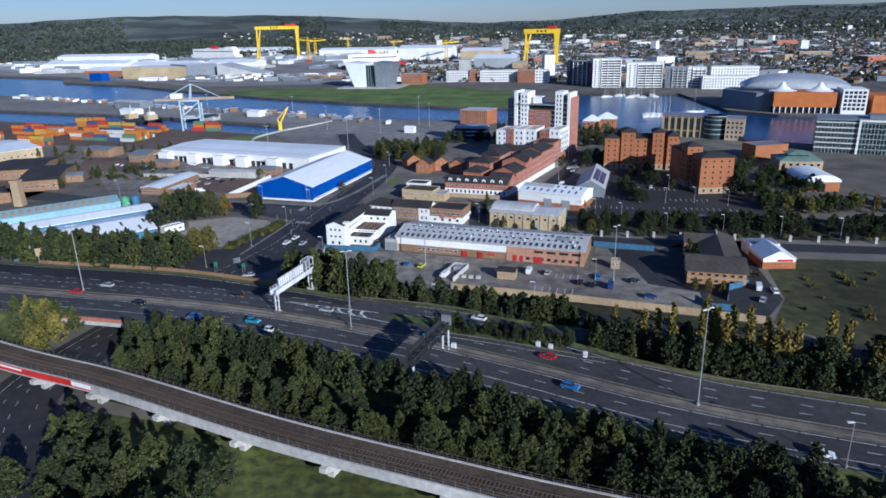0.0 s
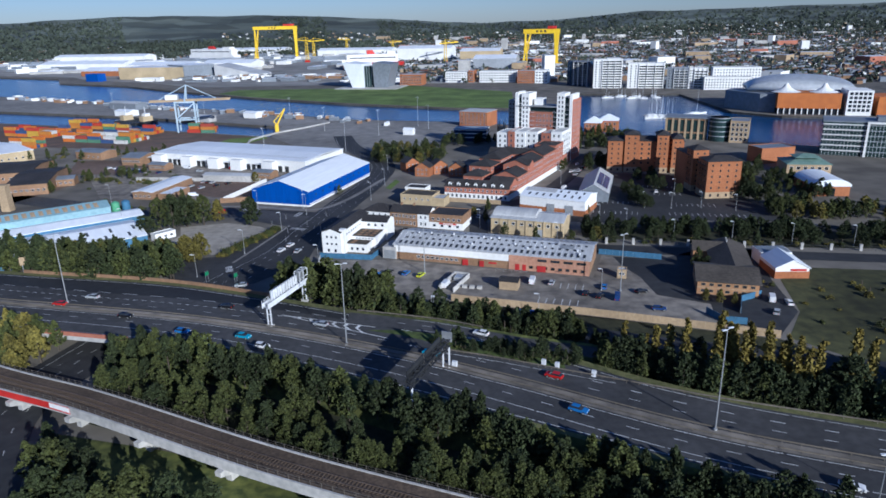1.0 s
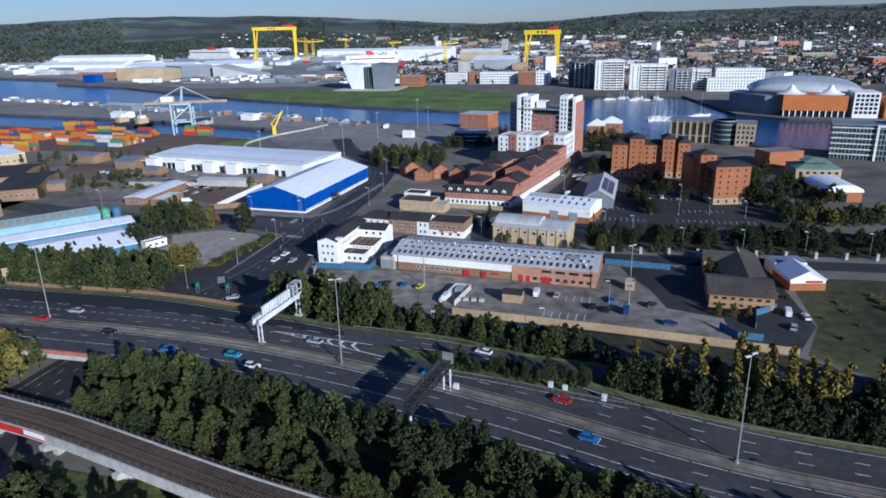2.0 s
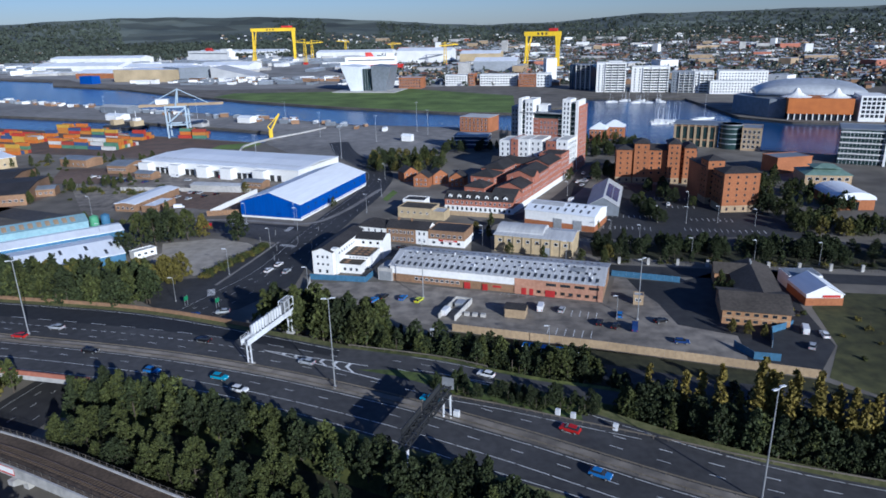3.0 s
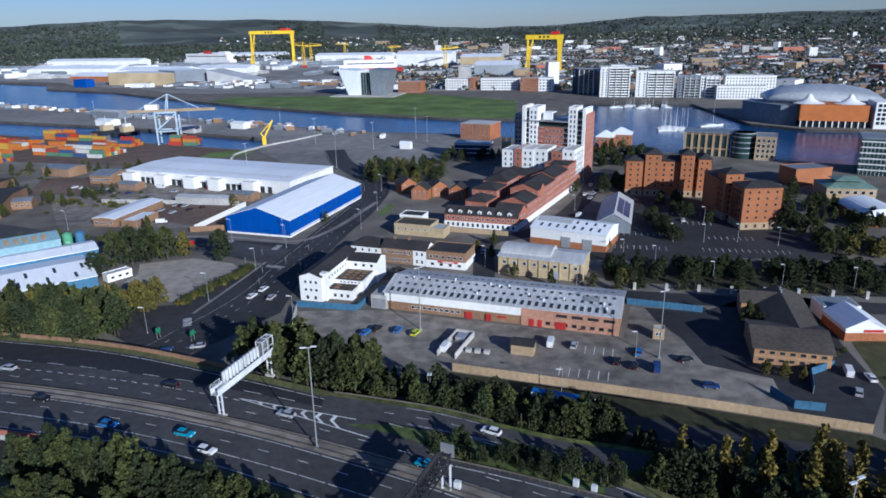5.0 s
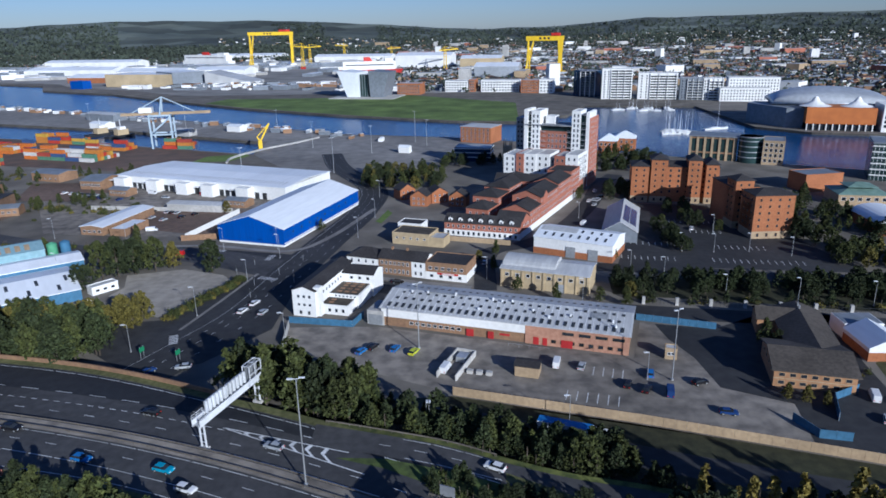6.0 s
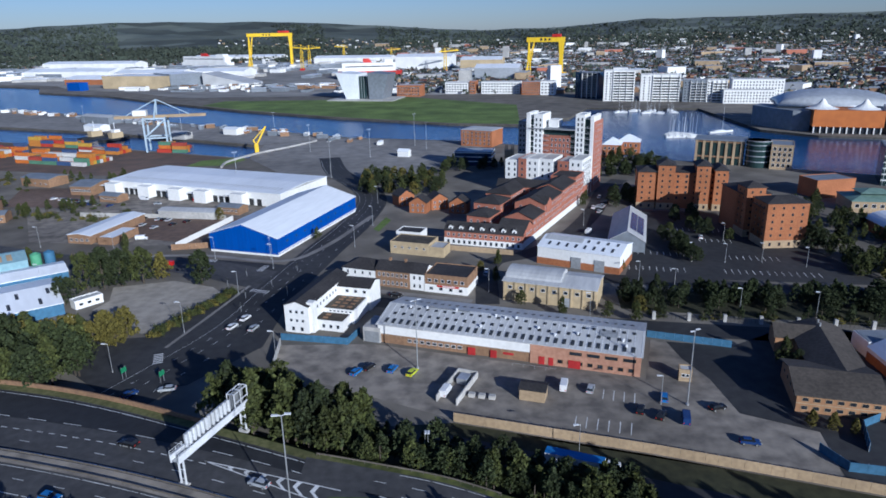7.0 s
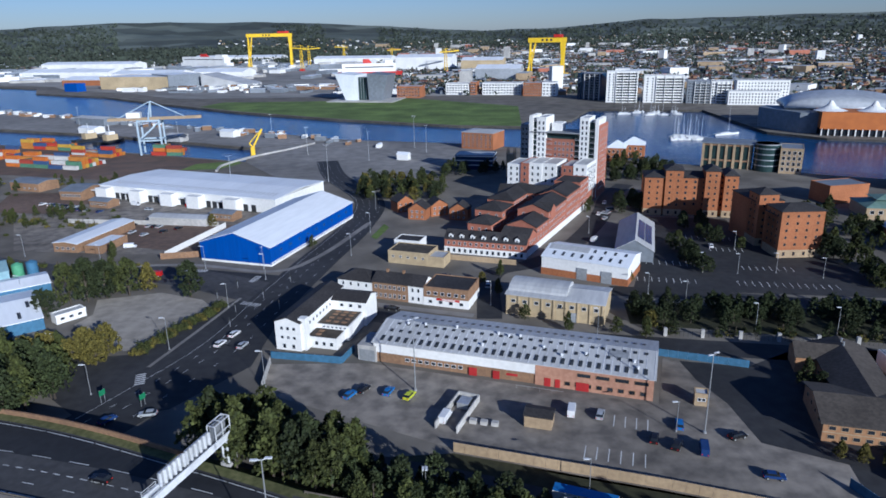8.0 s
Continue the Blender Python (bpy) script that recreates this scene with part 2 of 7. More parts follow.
def window_mesh(w, h, frame_mat):
    """A window: a proud frame with sill, and a dark pane set back in it. It faces -y."""
    key = (round(w, 2), round(h, 2), frame_mat.name)
    if key not in _panes:
        bm = bmesh.new()
        f = 0.1
        sq = lambda k, y: [bm.verts.new((a, y, c)) for a, c in ((-w / 2 + k, k), (w / 2 - k, k), (w / 2 - k, h - k), (-w / 2 + k, h - k))]  # noqa: E731
        loops = [sq(0, 0.02), sq(0, -0.07), sq(f, -0.07), sq(f, -0.015)]
        for a, c in zip(loops, loops[1:]):
            for i in range(4):
                bm.faces.new((a[i], a[(i + 1) % 4], c[(i + 1) % 4], c[i]))
        bm.faces.new(loops[-1]).material_index = 1
        _panes[key] = mesh_of("window", bm, frame_mat, M_GLASS)
    return _panes[key]


def windows(parent, side, fixed, a0, a1, z0, z1, cols, rows, w, h, frame_mat=None, name="window"):
    """A grid of windows on one side of a body: front (-y), left (-x), right (+x), back (+y)."""
    me = window_mesh(w, h, frame_mat or M_WHITESTEEL)
    for r in range(rows):
        for c in range(cols):
            a = a0 + (a1 - a0) * (c + 0.5) / cols
            z = z0 + (z1 - z0) * (r + 0.5) / rows - h / 2
            m = {"front": pose(a, fixed, z), "back": pose(a, fixed, z, 0, 0, 180), "left": pose(fixed, a, z, 0, 0, -90), "right": pose(fixed, a, z, 0, 0, 90)}[side]
            share(name, me, parent, m)


def smooth(pts, n=8):
    """A smooth line through the points."""
    out = []
    P = [Vector(p) for p in pts]
    P = [2 * P[0] - P[1]] + P + [2 * P[-1] - P[-2]]
    for i in range(1, len(P) - 2):
        for k in range(n):
            t = k / n
            a, b, c, d = P[i - 1 : i + 3]
            out.append(0.5 * (2 * b + (c - a) * t + (2 * a - 5 * b + 4 * c - d) * t * t + (3 * b - a - 3 * c + d) * t**3))
    out.append(P[-2])
    return out


def sheet(name, pts, z, material, label, category="ground"):
    bm = bmesh.new()
    f = bm.faces.new([bm.verts.new((x, y, z)) for x, y in pts])
    bmesh.ops.triangulate(bm, faces=[f])
    bmesh.ops.recalc_face_normals(bm, faces=bm.faces)
    if sum(f.normal.z for f in bm.faces) < 0:
        bmesh.ops.reverse_faces(bm, faces=bm.faces)
    return setting(name, bm, material, label, category)


def ribbon(name, left, right, z, material, label, category="road"):
    bm = bmesh.new()
    a = [bm.verts.new((p[0], p[1], z if len(p) < 3 else p[2])) for p in left]
    b = [bm.verts.new((p[0], p[1], z if len(p) < 3 else p[2])) for p in right]
    for i in range(len(a) - 1):
        bm.faces.new((a[i], b[i], b[i + 1], a[i + 1]))
    bmesh.ops.recalc_face_normals(bm, faces=bm.faces)
    if sum(f.normal.z for f in bm.faces) < 0:
        bmesh.ops.reverse_faces(bm, faces=bm.faces)
    return setting(name, bm, material, label, category)


# ---- land and water ----
RIVER = [(-1500, 1500), (-1000, 1180), (-663, 995), (-438, 876), (-238, 751), (-88, 658), (0, 632), (60, 600), (129, 540), (190, 508), (250, 474), (340, 428), (800, 230),
         (860, 400), (395, 592), (300, 627), (269, 665), (274, 833), (155, 859), (120, 770), (66, 724), (6, 737), (-120, 803), (-260, 896), (-330, 955), (-420, 1030), (-535, 1135),
         (-700, 1230), (-766, 1345), (-953, 1443), (-1500, 1700)]
DOCK = [(-900, 960), (-531, 795), (-338, 718), (-158, 622), (-150, 563), (-259, 612), (-469, 692), (-860, 850)]


def land():
    bm = bmesh.new()
    loops = [[(4800 * math.cos(t), 4800 * math.sin(t) ) for t in (2 * math.pi * i / 96 for i in range(96))], RIVER, DOCK]
    edges, rims = [], []
    for k, pts in enumerate(loops):
        v = [bm.verts.new((x, y, 0)) for x, y in pts]
        edges += [bm.edges.new((v[i], v[(i + 1) % len(v)])) for i in range(len(v))]
        if k:
            rims.append(v)
    bmesh.ops.triangle_fill(bm, use_beauty=True, edges=edges)
    for f in bm.faces:
        if f.normal.z < 0:
            f.normal_flip()
    for v in rims:
        w = [bm.verts.new((p.co.x, p.co.y, -3.0)) for p in v]
        for i in range(len(v)):
            j = (i + 1) % len(v)
            bm.faces.new((v[i], v[j], w[j], w[i])).material_index = 1
    setting("ground", bm, [M_LAND, M_STONE], "grey-brown urban ground with stone quay walls at the water", "ground")


land()
sheet("water", [(-1700, 200), (1000, 200), (1000, 1100), (-1700, 1900)], -2.2, M_WATER, "deep blue rippled harbour water between stone quays", "water")
sheet("grass_field", [(-313, 1015), (-150, 1005), (-70, 1040), (79, 905), (66, 728), (6, 741), (-118, 807), (-256, 900), (-326, 960)], 0.05, M_GRASS, "wide mown green field beside the water", "grass")
sheet("quay", [(-148, 560), (-155, 625), (-85, 655), (0, 628), (25, 600), (-20, 500), (-46, 455), (-76, 490), (-110, 500)], 0.05, M_QUAY, "broad empty grey tarmac quay", "pavement")


sheet("port_apron", [(-1480, 1760), (-950, 1480), (-760, 1390), (-690, 1300), (-520, 1190), (-400, 1080), (-60, 1065), (60, 1055), (90, 1300), (-60, 1900), (-250, 2550), (-900, 2450), (-1650, 1950)], 0.04, mat("port_concrete", (0.33, 0.315, 0.29), (0.20, 0.19, 0.175), 0.02, 0.95, wide=0.35), "pale concrete aprons of the port", "pavement")


def hill_top(u):
    left = 108 * math.exp(-((u + 24) / 15) ** 2) + 45 * math.exp(-((u + 9) / 9) ** 2)
    right = 95 * math.exp(-((u - 30) / 13) ** 2) + 55 * math.exp(-((u - 15) / 8) ** 2)
    return 75 + left * 0.85 + right * 0.75 + 8 * noise.noise((u * 0.3, 2, 0))


def hills():
    bm = bmesh.new()
    rows, cols = 14, 120
    grid = []
    for r in range(rows):
        d = 2700 + 2000 * r / (rows - 1)
        line = []
        for c in range(cols):
            a = radians(-52 + 104 * c / (cols - 1))
            u = math.degrees(a)
            top = hill_top(u)
            rise = (r / (rows - 1)) ** 1.3
            z = top * rise * (d / 4700) + 6 * noise.noise((u * 0.5, r * 0.6, 5)) * rise
            line.append(bm.verts.new((d * math.sin(a), d * math.cos(a), z - 0.5 + 0.6 * (r > 0))))
        grid.append(line)
    for r in range(rows - 1):
        for c in range(cols - 1):
            f = bm.faces.new((grid[r][c], grid[r][c + 1], grid[r + 1][c + 1], grid[r + 1][c]))
            f.smooth = True
    bmesh.ops.recalc_face_normals(bm, faces=bm.faces)
    if sum(f.normal.z for f in bm.faces) < 0:
        bmesh.ops.reverse_faces(bm, faces=bm.faces)
    setting("backdrop_hills", bm, M_HILL, "low green hills with fields along the horizon, haze greyed in", "hills")


hills()

# ---- motorway ----
MID = smooth([(-420, 268), (-260, 228), (-148, 201.5), (-87, 188), (-49, 176.3), (-15, 162), (14, 147), (49, 127), (86, 112), (180, 78), (420, 0)], 10)
FAR = smooth([(-430, 296), (-268, 255), (-162, 227), (-97, 213.3), (-54, 197.5), (-16.8, 181.2), (15.2, 164.7), (53, 140.3), (91.5, 124.5), (186, 91), (424, 13)], 10)
NEAR = smooth([(-414, 245), (-255, 207), (-150, 186), (-100, 175.5), (-63, 167), (-29, 153), (12.6, 132), (45.5, 115.5), (80, 101), (174, 66), (416, -12)], 10)
HIGH = 6.0


def lerp(a, b, k):
    return [p + (q - p) * k for p, q in zip(a, b)]


def off(line, d):
    """A line set off to its left by d."""
    out = []
    for i, p in enumerate(line):
        q = (line[min(i + 1, len(line) - 1)] - line[max(i - 1, 0)]).normalized()
        out.append(p + Vector((-q.y, q.x)) * d)
    return out


def embankment():
    bm = bmesh.new()
    near, far = off(NEAR, -1.5), off(FAR, 2.5)
    toe_n, toe_f = off(NEAR, -9), off(FAR, 11)
    prev = None
    for i in range(len(NEAR)):
        gap = -113 < NEAR[i].x < -94
        ring = [(*toe_n[i], -0.5), (*near[i], HIGH - 0.05), (*far[i], HIGH - 0.05), (*toe_f[i], -0.5)]
        ring = None if gap else [bm.verts.new(p) for p in ring]
        if ring and prev:
            for a in range(3):
                bm.faces.new((prev[a], ring[a], ring[a + 1], prev[a + 1]))
        elif ring or prev:
            bm.faces.new((ring or prev))
        prev = ring
    bmesh.ops.recalc_face_normals(bm, faces=bm.faces)
    if sum(f.normal.z for f in bm.faces) < 0:
        bmesh.ops.reverse_faces(bm, faces=bm.faces)
    setting("embankment", bm, M_ROUGH, "rough grass embankment that carries the motorway", "embankment")


embankment()
ribbon("road_near", NEAR, off(MID, -1.6), HIGH, M_ASPHALT, "grey worn asphalt carriageway with lane marks", "road")
ribbon("road_far", off(MID, 1.6), FAR, HIGH, M_ASPHALT, "grey worn asphalt carriageway with lane marks", "road")
_k = [i for i, p in enumerate(MID) if p.x < 2]
ribbon("road_new_lane", [off(MID, 12.6)[i] for i in _k], [off(FAR, -0.4)[i] for i in _k], HIGH + 0.006, M_ASPHALT_NEW, "strip of newer darker asphalt on the outer lanes", "road")
ribbon("road_median", off(MID, -1.6), off(MID, 1.6), HIGH + 0.004, M_YARD, "pale gravel and grass central reserve", "median")

# the slip road that leaves the outer lane and sinks behind the trees
SLIP_N = smooth([(-30, 180.5), (-14, 176.2), (-2, 172.2), (11, 167), (22, 163.2), (36, 161), (52, 157.5), (70, 151), (100, 140)], 6)
SLIP_F = smooth([(-30, 188), (-16, 184), (-2, 179.5), (11.6, 173), (23, 169.2), (36, 167.3), (52, 164), (70, 157.5), (100, 146.5)], 6)
MAIN_EDGE = smooth([(-6, 164.6), (-0.7, 162.2), (10.3, 158.1), (20.6, 153.7), (30.2, 149.6), (45, 143.4), (60, 137), (92, 125.8)], 6)


def slip_z(x):
    f = min(1, max(0, (x - 6) / 86))
    return HIGH + 0.03 - (HIGH - 0.1) * f * f * (3 - 2 * f)


def slip_road():
    bm = bmesh.new()
    toe = off(SLIP_F, 7.5)
    prev = None
    for n, f, e, k in zip(off(SLIP_N, -0.6), off(SLIP_F, 1.6), toe, off(SLIP_N, -4)):
        z = slip_z(n.x) - 0.05
        ring = [bm.verts.new(p) for p in ((*k, min(z - 0.1, HIGH - 0.5) - 1.4), (*n, z), (*f, z), (*e, -0.5))]
        if prev:
            for a in range(3):
                bm.faces.new((prev[a], ring[a], ring[a + 1], prev[a + 1]))
        prev = ring
    bmesh.ops.recalc_face_normals(bm, faces=bm.faces)
    if sum(q.normal.z for q in bm.faces) < 0:
        bmesh.ops.reverse_faces(bm, faces=bm.faces)
    setting("slip_embankment", bm, M_ROUGH, "rough grass bank under the slip road", "embankment")
    ribbon("road_slip", [(p.x, p.y, slip_z(p.x)) for p in SLIP_N], [(p.x, p.y, slip_z(q.x)) for p, q in zip(SLIP_F, SLIP_N)], 0, M_ASPHALT, "worn asphalt slip road with lane marks", "road")


slip_road()

# ---- railway viaduct ----
RAIL_FAR = smooth([(-330, 268), (-220, 212), (-123, 162.5), (-82, 145), (-36.5, 123), (0, 108), (29.5, 97), (110, 70), (300, 10)], 10)
RAIL_NEAR = off(RAIL_FAR, -7.8)
DECK = 5.6


def loft(name, lines, zs, material, parent=None, closed=True):
    bm = bmesh.new()
    prev = None
    for i in range(len(lines[0])):
        ring = [bm.verts.new((l[i].x, l[i].y, z)) for l, z in zip(lines, zs)]
        if prev:
            k = len(ring)
            for a in range(k if closed else k - 1):
                bm.faces.new((prev[a], ring[a], ring[(a + 1) % k], prev[(a + 1) % k]))
        elif closed:
            bm.faces.new(ring)
        prev = ring
    if closed:
        bm.faces.new(prev[::-1])
    bmesh.ops.recalc_face_normals(bm, faces=bm.faces)
    return part(name, bm, material, parent)


viaduct = thing("railway_viaduct", "long pale concrete railway viaduct with a ballasted track", "viaduct", kind="structure")
loft("deck", [RAIL_NEAR, off(RAIL_NEAR, 7.8), off(RAIL_NEAR, 7.8), RAIL_NEAR], [DECK - 1.9, DECK - 1.9, DECK, DECK], M_CONCRETE, viaduct)
loft("parapet", [RAIL_NEAR, off(RAIL_NEAR, 0.4), off(RAIL_NEAR, 0.4), RAIL_NEAR], [DECK, DECK, DECK + 0.32, DECK + 0.32], M_CONCRETE, viaduct)
loft("parapet", [off(RAIL_NEAR, 7.4), off(RAIL_NEAR, 7.8), off(RAIL_NEAR, 7.8), off(RAIL_NEAR, 7.4)], [DECK, DECK, DECK + 0.5, DECK + 0.5], M_CONCRETE, viaduct)
loft("ballast", [off(RAIL_NEAR, 0.41), off(RAIL_NEAR, 7.39), off(RAIL_NEAR, 7.39), off(RAIL_NEAR, 0.41)], [DECK + 0.01, DECK + 0.01, DECK + 0.25, DECK + 0.25], M_BALLAST, viaduct)


# ---- surfaces in the town ----
def band(name, pts, widths, z, material, label):
    line = smooth(pts, 8)
    k = len(line)
    ws = [widths[0] + (widths[1] - widths[0]) * i / (k - 1) for i in range(k)]
    l, r = off(line, 1), off(line, -1)
    left = [p + (q - p) * w / 2 for p, q, w in zip(line, l, ws)]
    right = [p + (q - p) * w / 2 for p, q, w in zip(line, r, ws)]
    ribbon(name, left, right, z, material, label, "road")
    return line


STREET = band("road_street", [(-70, 40), (-86, 95), (-106, 140), (-103, 170), (-92, 205), (-80, 232), (-68, 262), (-62, 298), (-55, 338), (-46, 388), (-46, 440), (-75, 505), (-90, 560)], (20, 15), 0.06, M_ASPHALT_DARK, "dark asphalt street with lane marks and junctions")
band("road_east", [(-330, 395), (-240, 362), (-165, 332), (-110, 325), (-64, 303)], (14, 18), 0.05, M_ASPHALT, "grey asphalt street in front of the blue warehouse")
band("road_back", [(-62, 296), (-26, 284.5), (16, 270), (50, 262), (130, 248), (220, 232), (420, 190)], (11, 9), 0.05, M_ASPHALT_DARK, "dark back street between the sheds")
band("road_side", [(11, 280), (14, 320), (30, 332), (48, 352), (70, 398), (84, 440), (100, 470)], (8, 10), 0.05, M_ASPHALT_DARK, "dark side street past the brick flats")
band("road_avenue", [(54, 303), (90, 296), (140, 284), (200, 276), (330, 262)], (9, 9), 0.05, M_ASPHALT_DARK, "dark tree-lined avenue")
sheet("yard", [(-51, 251), (-24, 251), (49, 228), (57, 252), (80, 246), (78, 212), (82, 203), (77, 187), (62, 189), (20, 202), (-3, 212), (-50, 236)], 0.03, M_YARD, "worn pale tarmac car park with faded bays")
sheet("car_park", [(63, 306), (92, 300), (150, 292), (146, 330), (124, 352), (128, 392), (94, 398), (80, 352)], 0.03, M_ASPHALT_DARK, "dark asphalt car park with white bays and trees")
M_LOT = mat("pale_gravel", (0.36, 0.325, 0.275), (0.26, 0.235, 0.20), 0.3, 0.95, wide=0.2)
sheet("vacant_lot", [(-96, 260), (-91.5, 263), (-81, 292), (-87, 299), (-104, 306), (-124, 300), (-119, 287), (-121, 279)], 0.045, M_LOT, "empty pale gravel lot")
sheet("depot_yard", [(-190, 358), (-106, 347), (-92, 412), (-200, 452), (-235, 430)], 0.03, M_YARD, "brown-grey concrete yard of a depot")
sheet("field", [(105.5, 197), (94, 179.5), (112, 158), (300, 110), (400, 170), (160, 230), (128, 235), (112, 224)], 0.03, mat("waste_ground", (0.088, 0.088, 0.034), (0.045, 0.046, 0.02), 0.25, 0.95, wide=0.5), "rough overgrown waste ground with patches of gravel", "grass")
sheet("scrub", [(-90, 137), (-62, 130), (10, 102), (110, 68), (300, 0), (280, -60), (-62, 40), (-78, 96)], 0.03, M_ROUGH, "rough green grass below the viaduct", "grass")
sheet("container_yard", [(-470, 690), (-262, 610), (-150, 560), (-205, 500), (-330, 535), (-480, 610)], 0.03, mat("brown_yard", (0.15, 0.10, 0.075), (0.10, 0.075, 0.06), 0.1, 0.95, wide=0.3), "brown dusty container yard beside the dock")
sheet("dock_quay", [(-900, 965), (-531, 799), (-338, 722), (-158, 626), (-92, 656), (-238, 747), (-438, 872), (-663, 991), (-990, 1172)], 0.05, M_QUAY, "grey quay between dock and river", "pavement")


# dark asphalt; the sheet's west side also draws in the office's shadow
sheet("office_yard", [(66.5, 212), (65.5, 228), (62, 240), (61, 250.5), (78, 246.5), (104, 262), (118, 256), (109, 224), (105, 197), (92, 180.5), (77.5, 186), (81, 204)], 0.05, M_ASPHALT_DARK, "dark asphalt round the low office, its shadow drawn in", "pavement")
# dark sheet: paints the shade between trees and wall onto the ground
sheet("slope_floor", [(-40, 206), (-0.6, 209.2), (42.3, 195.9), (91, 178.8), (112, 157.5), (100, 150), (70, 161), (36, 171), (12, 178), (-16, 188), (-40, 197)], 0.03, M_SHADE_FLOOR, "ground below the yard wall, tree shade in its dark colour")
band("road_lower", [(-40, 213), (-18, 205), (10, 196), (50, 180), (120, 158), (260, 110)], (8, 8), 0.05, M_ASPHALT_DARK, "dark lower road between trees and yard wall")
# verge coloured dark for the shade the avenue trees drop
sheet("avenue_verge", [(54, 275), (56, 292), (130, 283), (230, 270), (230, 248), (130, 258)], 0.02, M_SHADE_FLOOR, "ground under the avenue trees, darkened with their shade", "grass")
sheet("junction", [(-128, 262), (-110, 240), (-88, 222), (-70, 228), (-56, 250), (-56, 300), (-64, 322), (-96, 330), (-74, 300), (-80, 290), (-92, 258), (-104, 256)], 0.045, M_ASPHALT_DARK, "dark asphalt junction with islands", "road")
band("pavement_street", [(-84.5, 250), (-79, 275), (-74, 300)], (1.1, 1.1), 0.09, M_QUAY, "grey pavement beside the street")
band("pavement_back", [(-40, 297.5), (-10, 287.5), (6, 282.5)], (3, 3), 0.09, M_QUAY, "grey pavement in front of the terrace")
band("pavement_east", [(-150, 333), (-106, 336), (-70, 327), (-55, 345), (-40, 395)], (2.5, 2.5), 0.09, M_QUAY, "grey pavement round the blue warehouse")

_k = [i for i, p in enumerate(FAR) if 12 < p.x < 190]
# shade below the outer trees, painted as a dark ribbon
ribbon("wood_floor", [off(FAR, 10.8)[i] for i in _k], [off(FAR, 31)[i] for i in _k], 0.025, M_SHADE_FLOOR, "ground under the roadside trees, shade in its dark colour", "ground")

# ---- lane marks ----
def dashes(bm, line, d, length, gap, width, x0=-1e9, x1=1e9, z=HIGH + 0.015):
    pts = off(line, d)
    s, on, acc, seg = 0.0, True, 0.0, [pts[0]]
    for a, b in zip(pts, pts[1:]):
        n = max(1, int((b - a).length / 0.5))
        for i in range(n):
            p = a + (b - a) * (i + 1) / n
            acc += (b - a).length / n
            if on:
                seg.append(p)
            if acc >= (length if on else gap):
                if on and len(seg) > 1 and x0 < seg[0].x < x1:
                    q, r = seg[0], seg[-1]
                    t = (r - q).normalized()
                    m = Vector((-t.y, t.x)) * width / 2
                    bm.faces.new([bm.verts.new((*v, z)) for v in (q - m, r - m, r + m, q + m)])
                acc, on, seg = 0.0, not on, [p]


bm = bmesh.new()
for d in (-5.4, 5.4):
    dashes(bm, MID, d, 2.4, 6.6, 0.15)
dashes(bm, MID, 9.0, 1.2, 1.2, 0.2, x1=-50)
dashes(bm, MID, 9.0, 2.4, 6.6, 0.2, x0=30)
dashes(bm, MID, 13.0, 4.5, 4.5, 0.16, x1=20)
for line, d in ((MID, -9.2), (MID, -2.3), (MID, 2.3), (FAR, -1.0), (NEAR, 0.8)):
    dashes(bm, line, d, 6, 0.02, 0.16)
# the wedge before the grass nose: two edge lines and six chevrons
WEDGE_A, WEDGE_B, WEDGE_C = Vector((-50, 187.0)), Vector((-21.5, 177.6)), Vector((-17.5, 170.6))
for end in (WEDGE_B, WEDGE_C):
    n = (end - WEDGE_A).normalized()
    m = Vector((-n.y, n.x)) * 0.12
    bm.faces.new([bm.verts.new((*q, HIGH + 0.016)) for q in (WEDGE_A - m, end - m, end + m, WEDGE_A + m)])
for k in range(6):
    f = 0.2 + 0.125 * k
    top, low = WEDGE_A.lerp(WEDGE_B, f), WEDGE_A.lerp(WEDGE_C, f * 0.93)
    axis = (WEDGE_B + WEDGE_C) / 2 - WEDGE_A
    step = axis.normalized() * 0.95
    tip = (top + low) / 2 - axis.normalized() * (0.55 + 1.2 * f)
    for e in (top, low):
        bm.faces.new([bm.verts.new((*q, HIGH + 0.018)) for q in (tip, tip + step, e + step, e)])
dashes(bm, [(a + b) / 2 for a, b in zip(SLIP_N, SLIP_F)], 0, 2.4, 4.6, 0.14, x0=-22, x1=7, z=HIGH + 0.045)
for line, d in ((SLIP_N, 0.5), (SLIP_F, -0.5)):
    dashes(bm, line, d, 6, 0.02, 0.15, x0=-16, x1=6, z=HIGH + 0.045)
dashes(bm, MAIN_EDGE, -1.0, 6, 0.02, 0.16, x1=36)
bmesh.ops.recalc_face_normals(bm, faces=bm.faces)
setting("lane_marks", bm, M_PAINT, "white painted lane marks and chevrons", "road marking")
bm = bmesh.new()
for d, on, gap in ((0, 2, 4), (-5.2, 1.6, 7), (3.4, 1.6, 5), (6.6, 5, 0.02)):
    dashes(bm, STREET, d, on, gap, 0.12, z=0.075)
bmesh.ops.recalc_face_normals(bm, faces=bm.faces)
for x, y, n, a in ((-96, 327, 8, 80), (-76, 316, 6, -10), (-84, 240, 6, 20), (-66, 292, 7, 70)):
    for i in range(n):
        u, v = Vector((math.cos(radians(a)), math.sin(radians(a)))), Vector((-math.sin(radians(a)), math.cos(radians(a))))
        p = Vector((x, y)) + v * 1.1 * i
        bm.faces.new([bm.verts.new((*q, 0.078)) for q in (p, p + u * 2.6, p + u * 2.6 + v * 0.5, p + v * 0.5)])
bmesh.ops.recalc_face_normals(bm, faces=bm.faces)
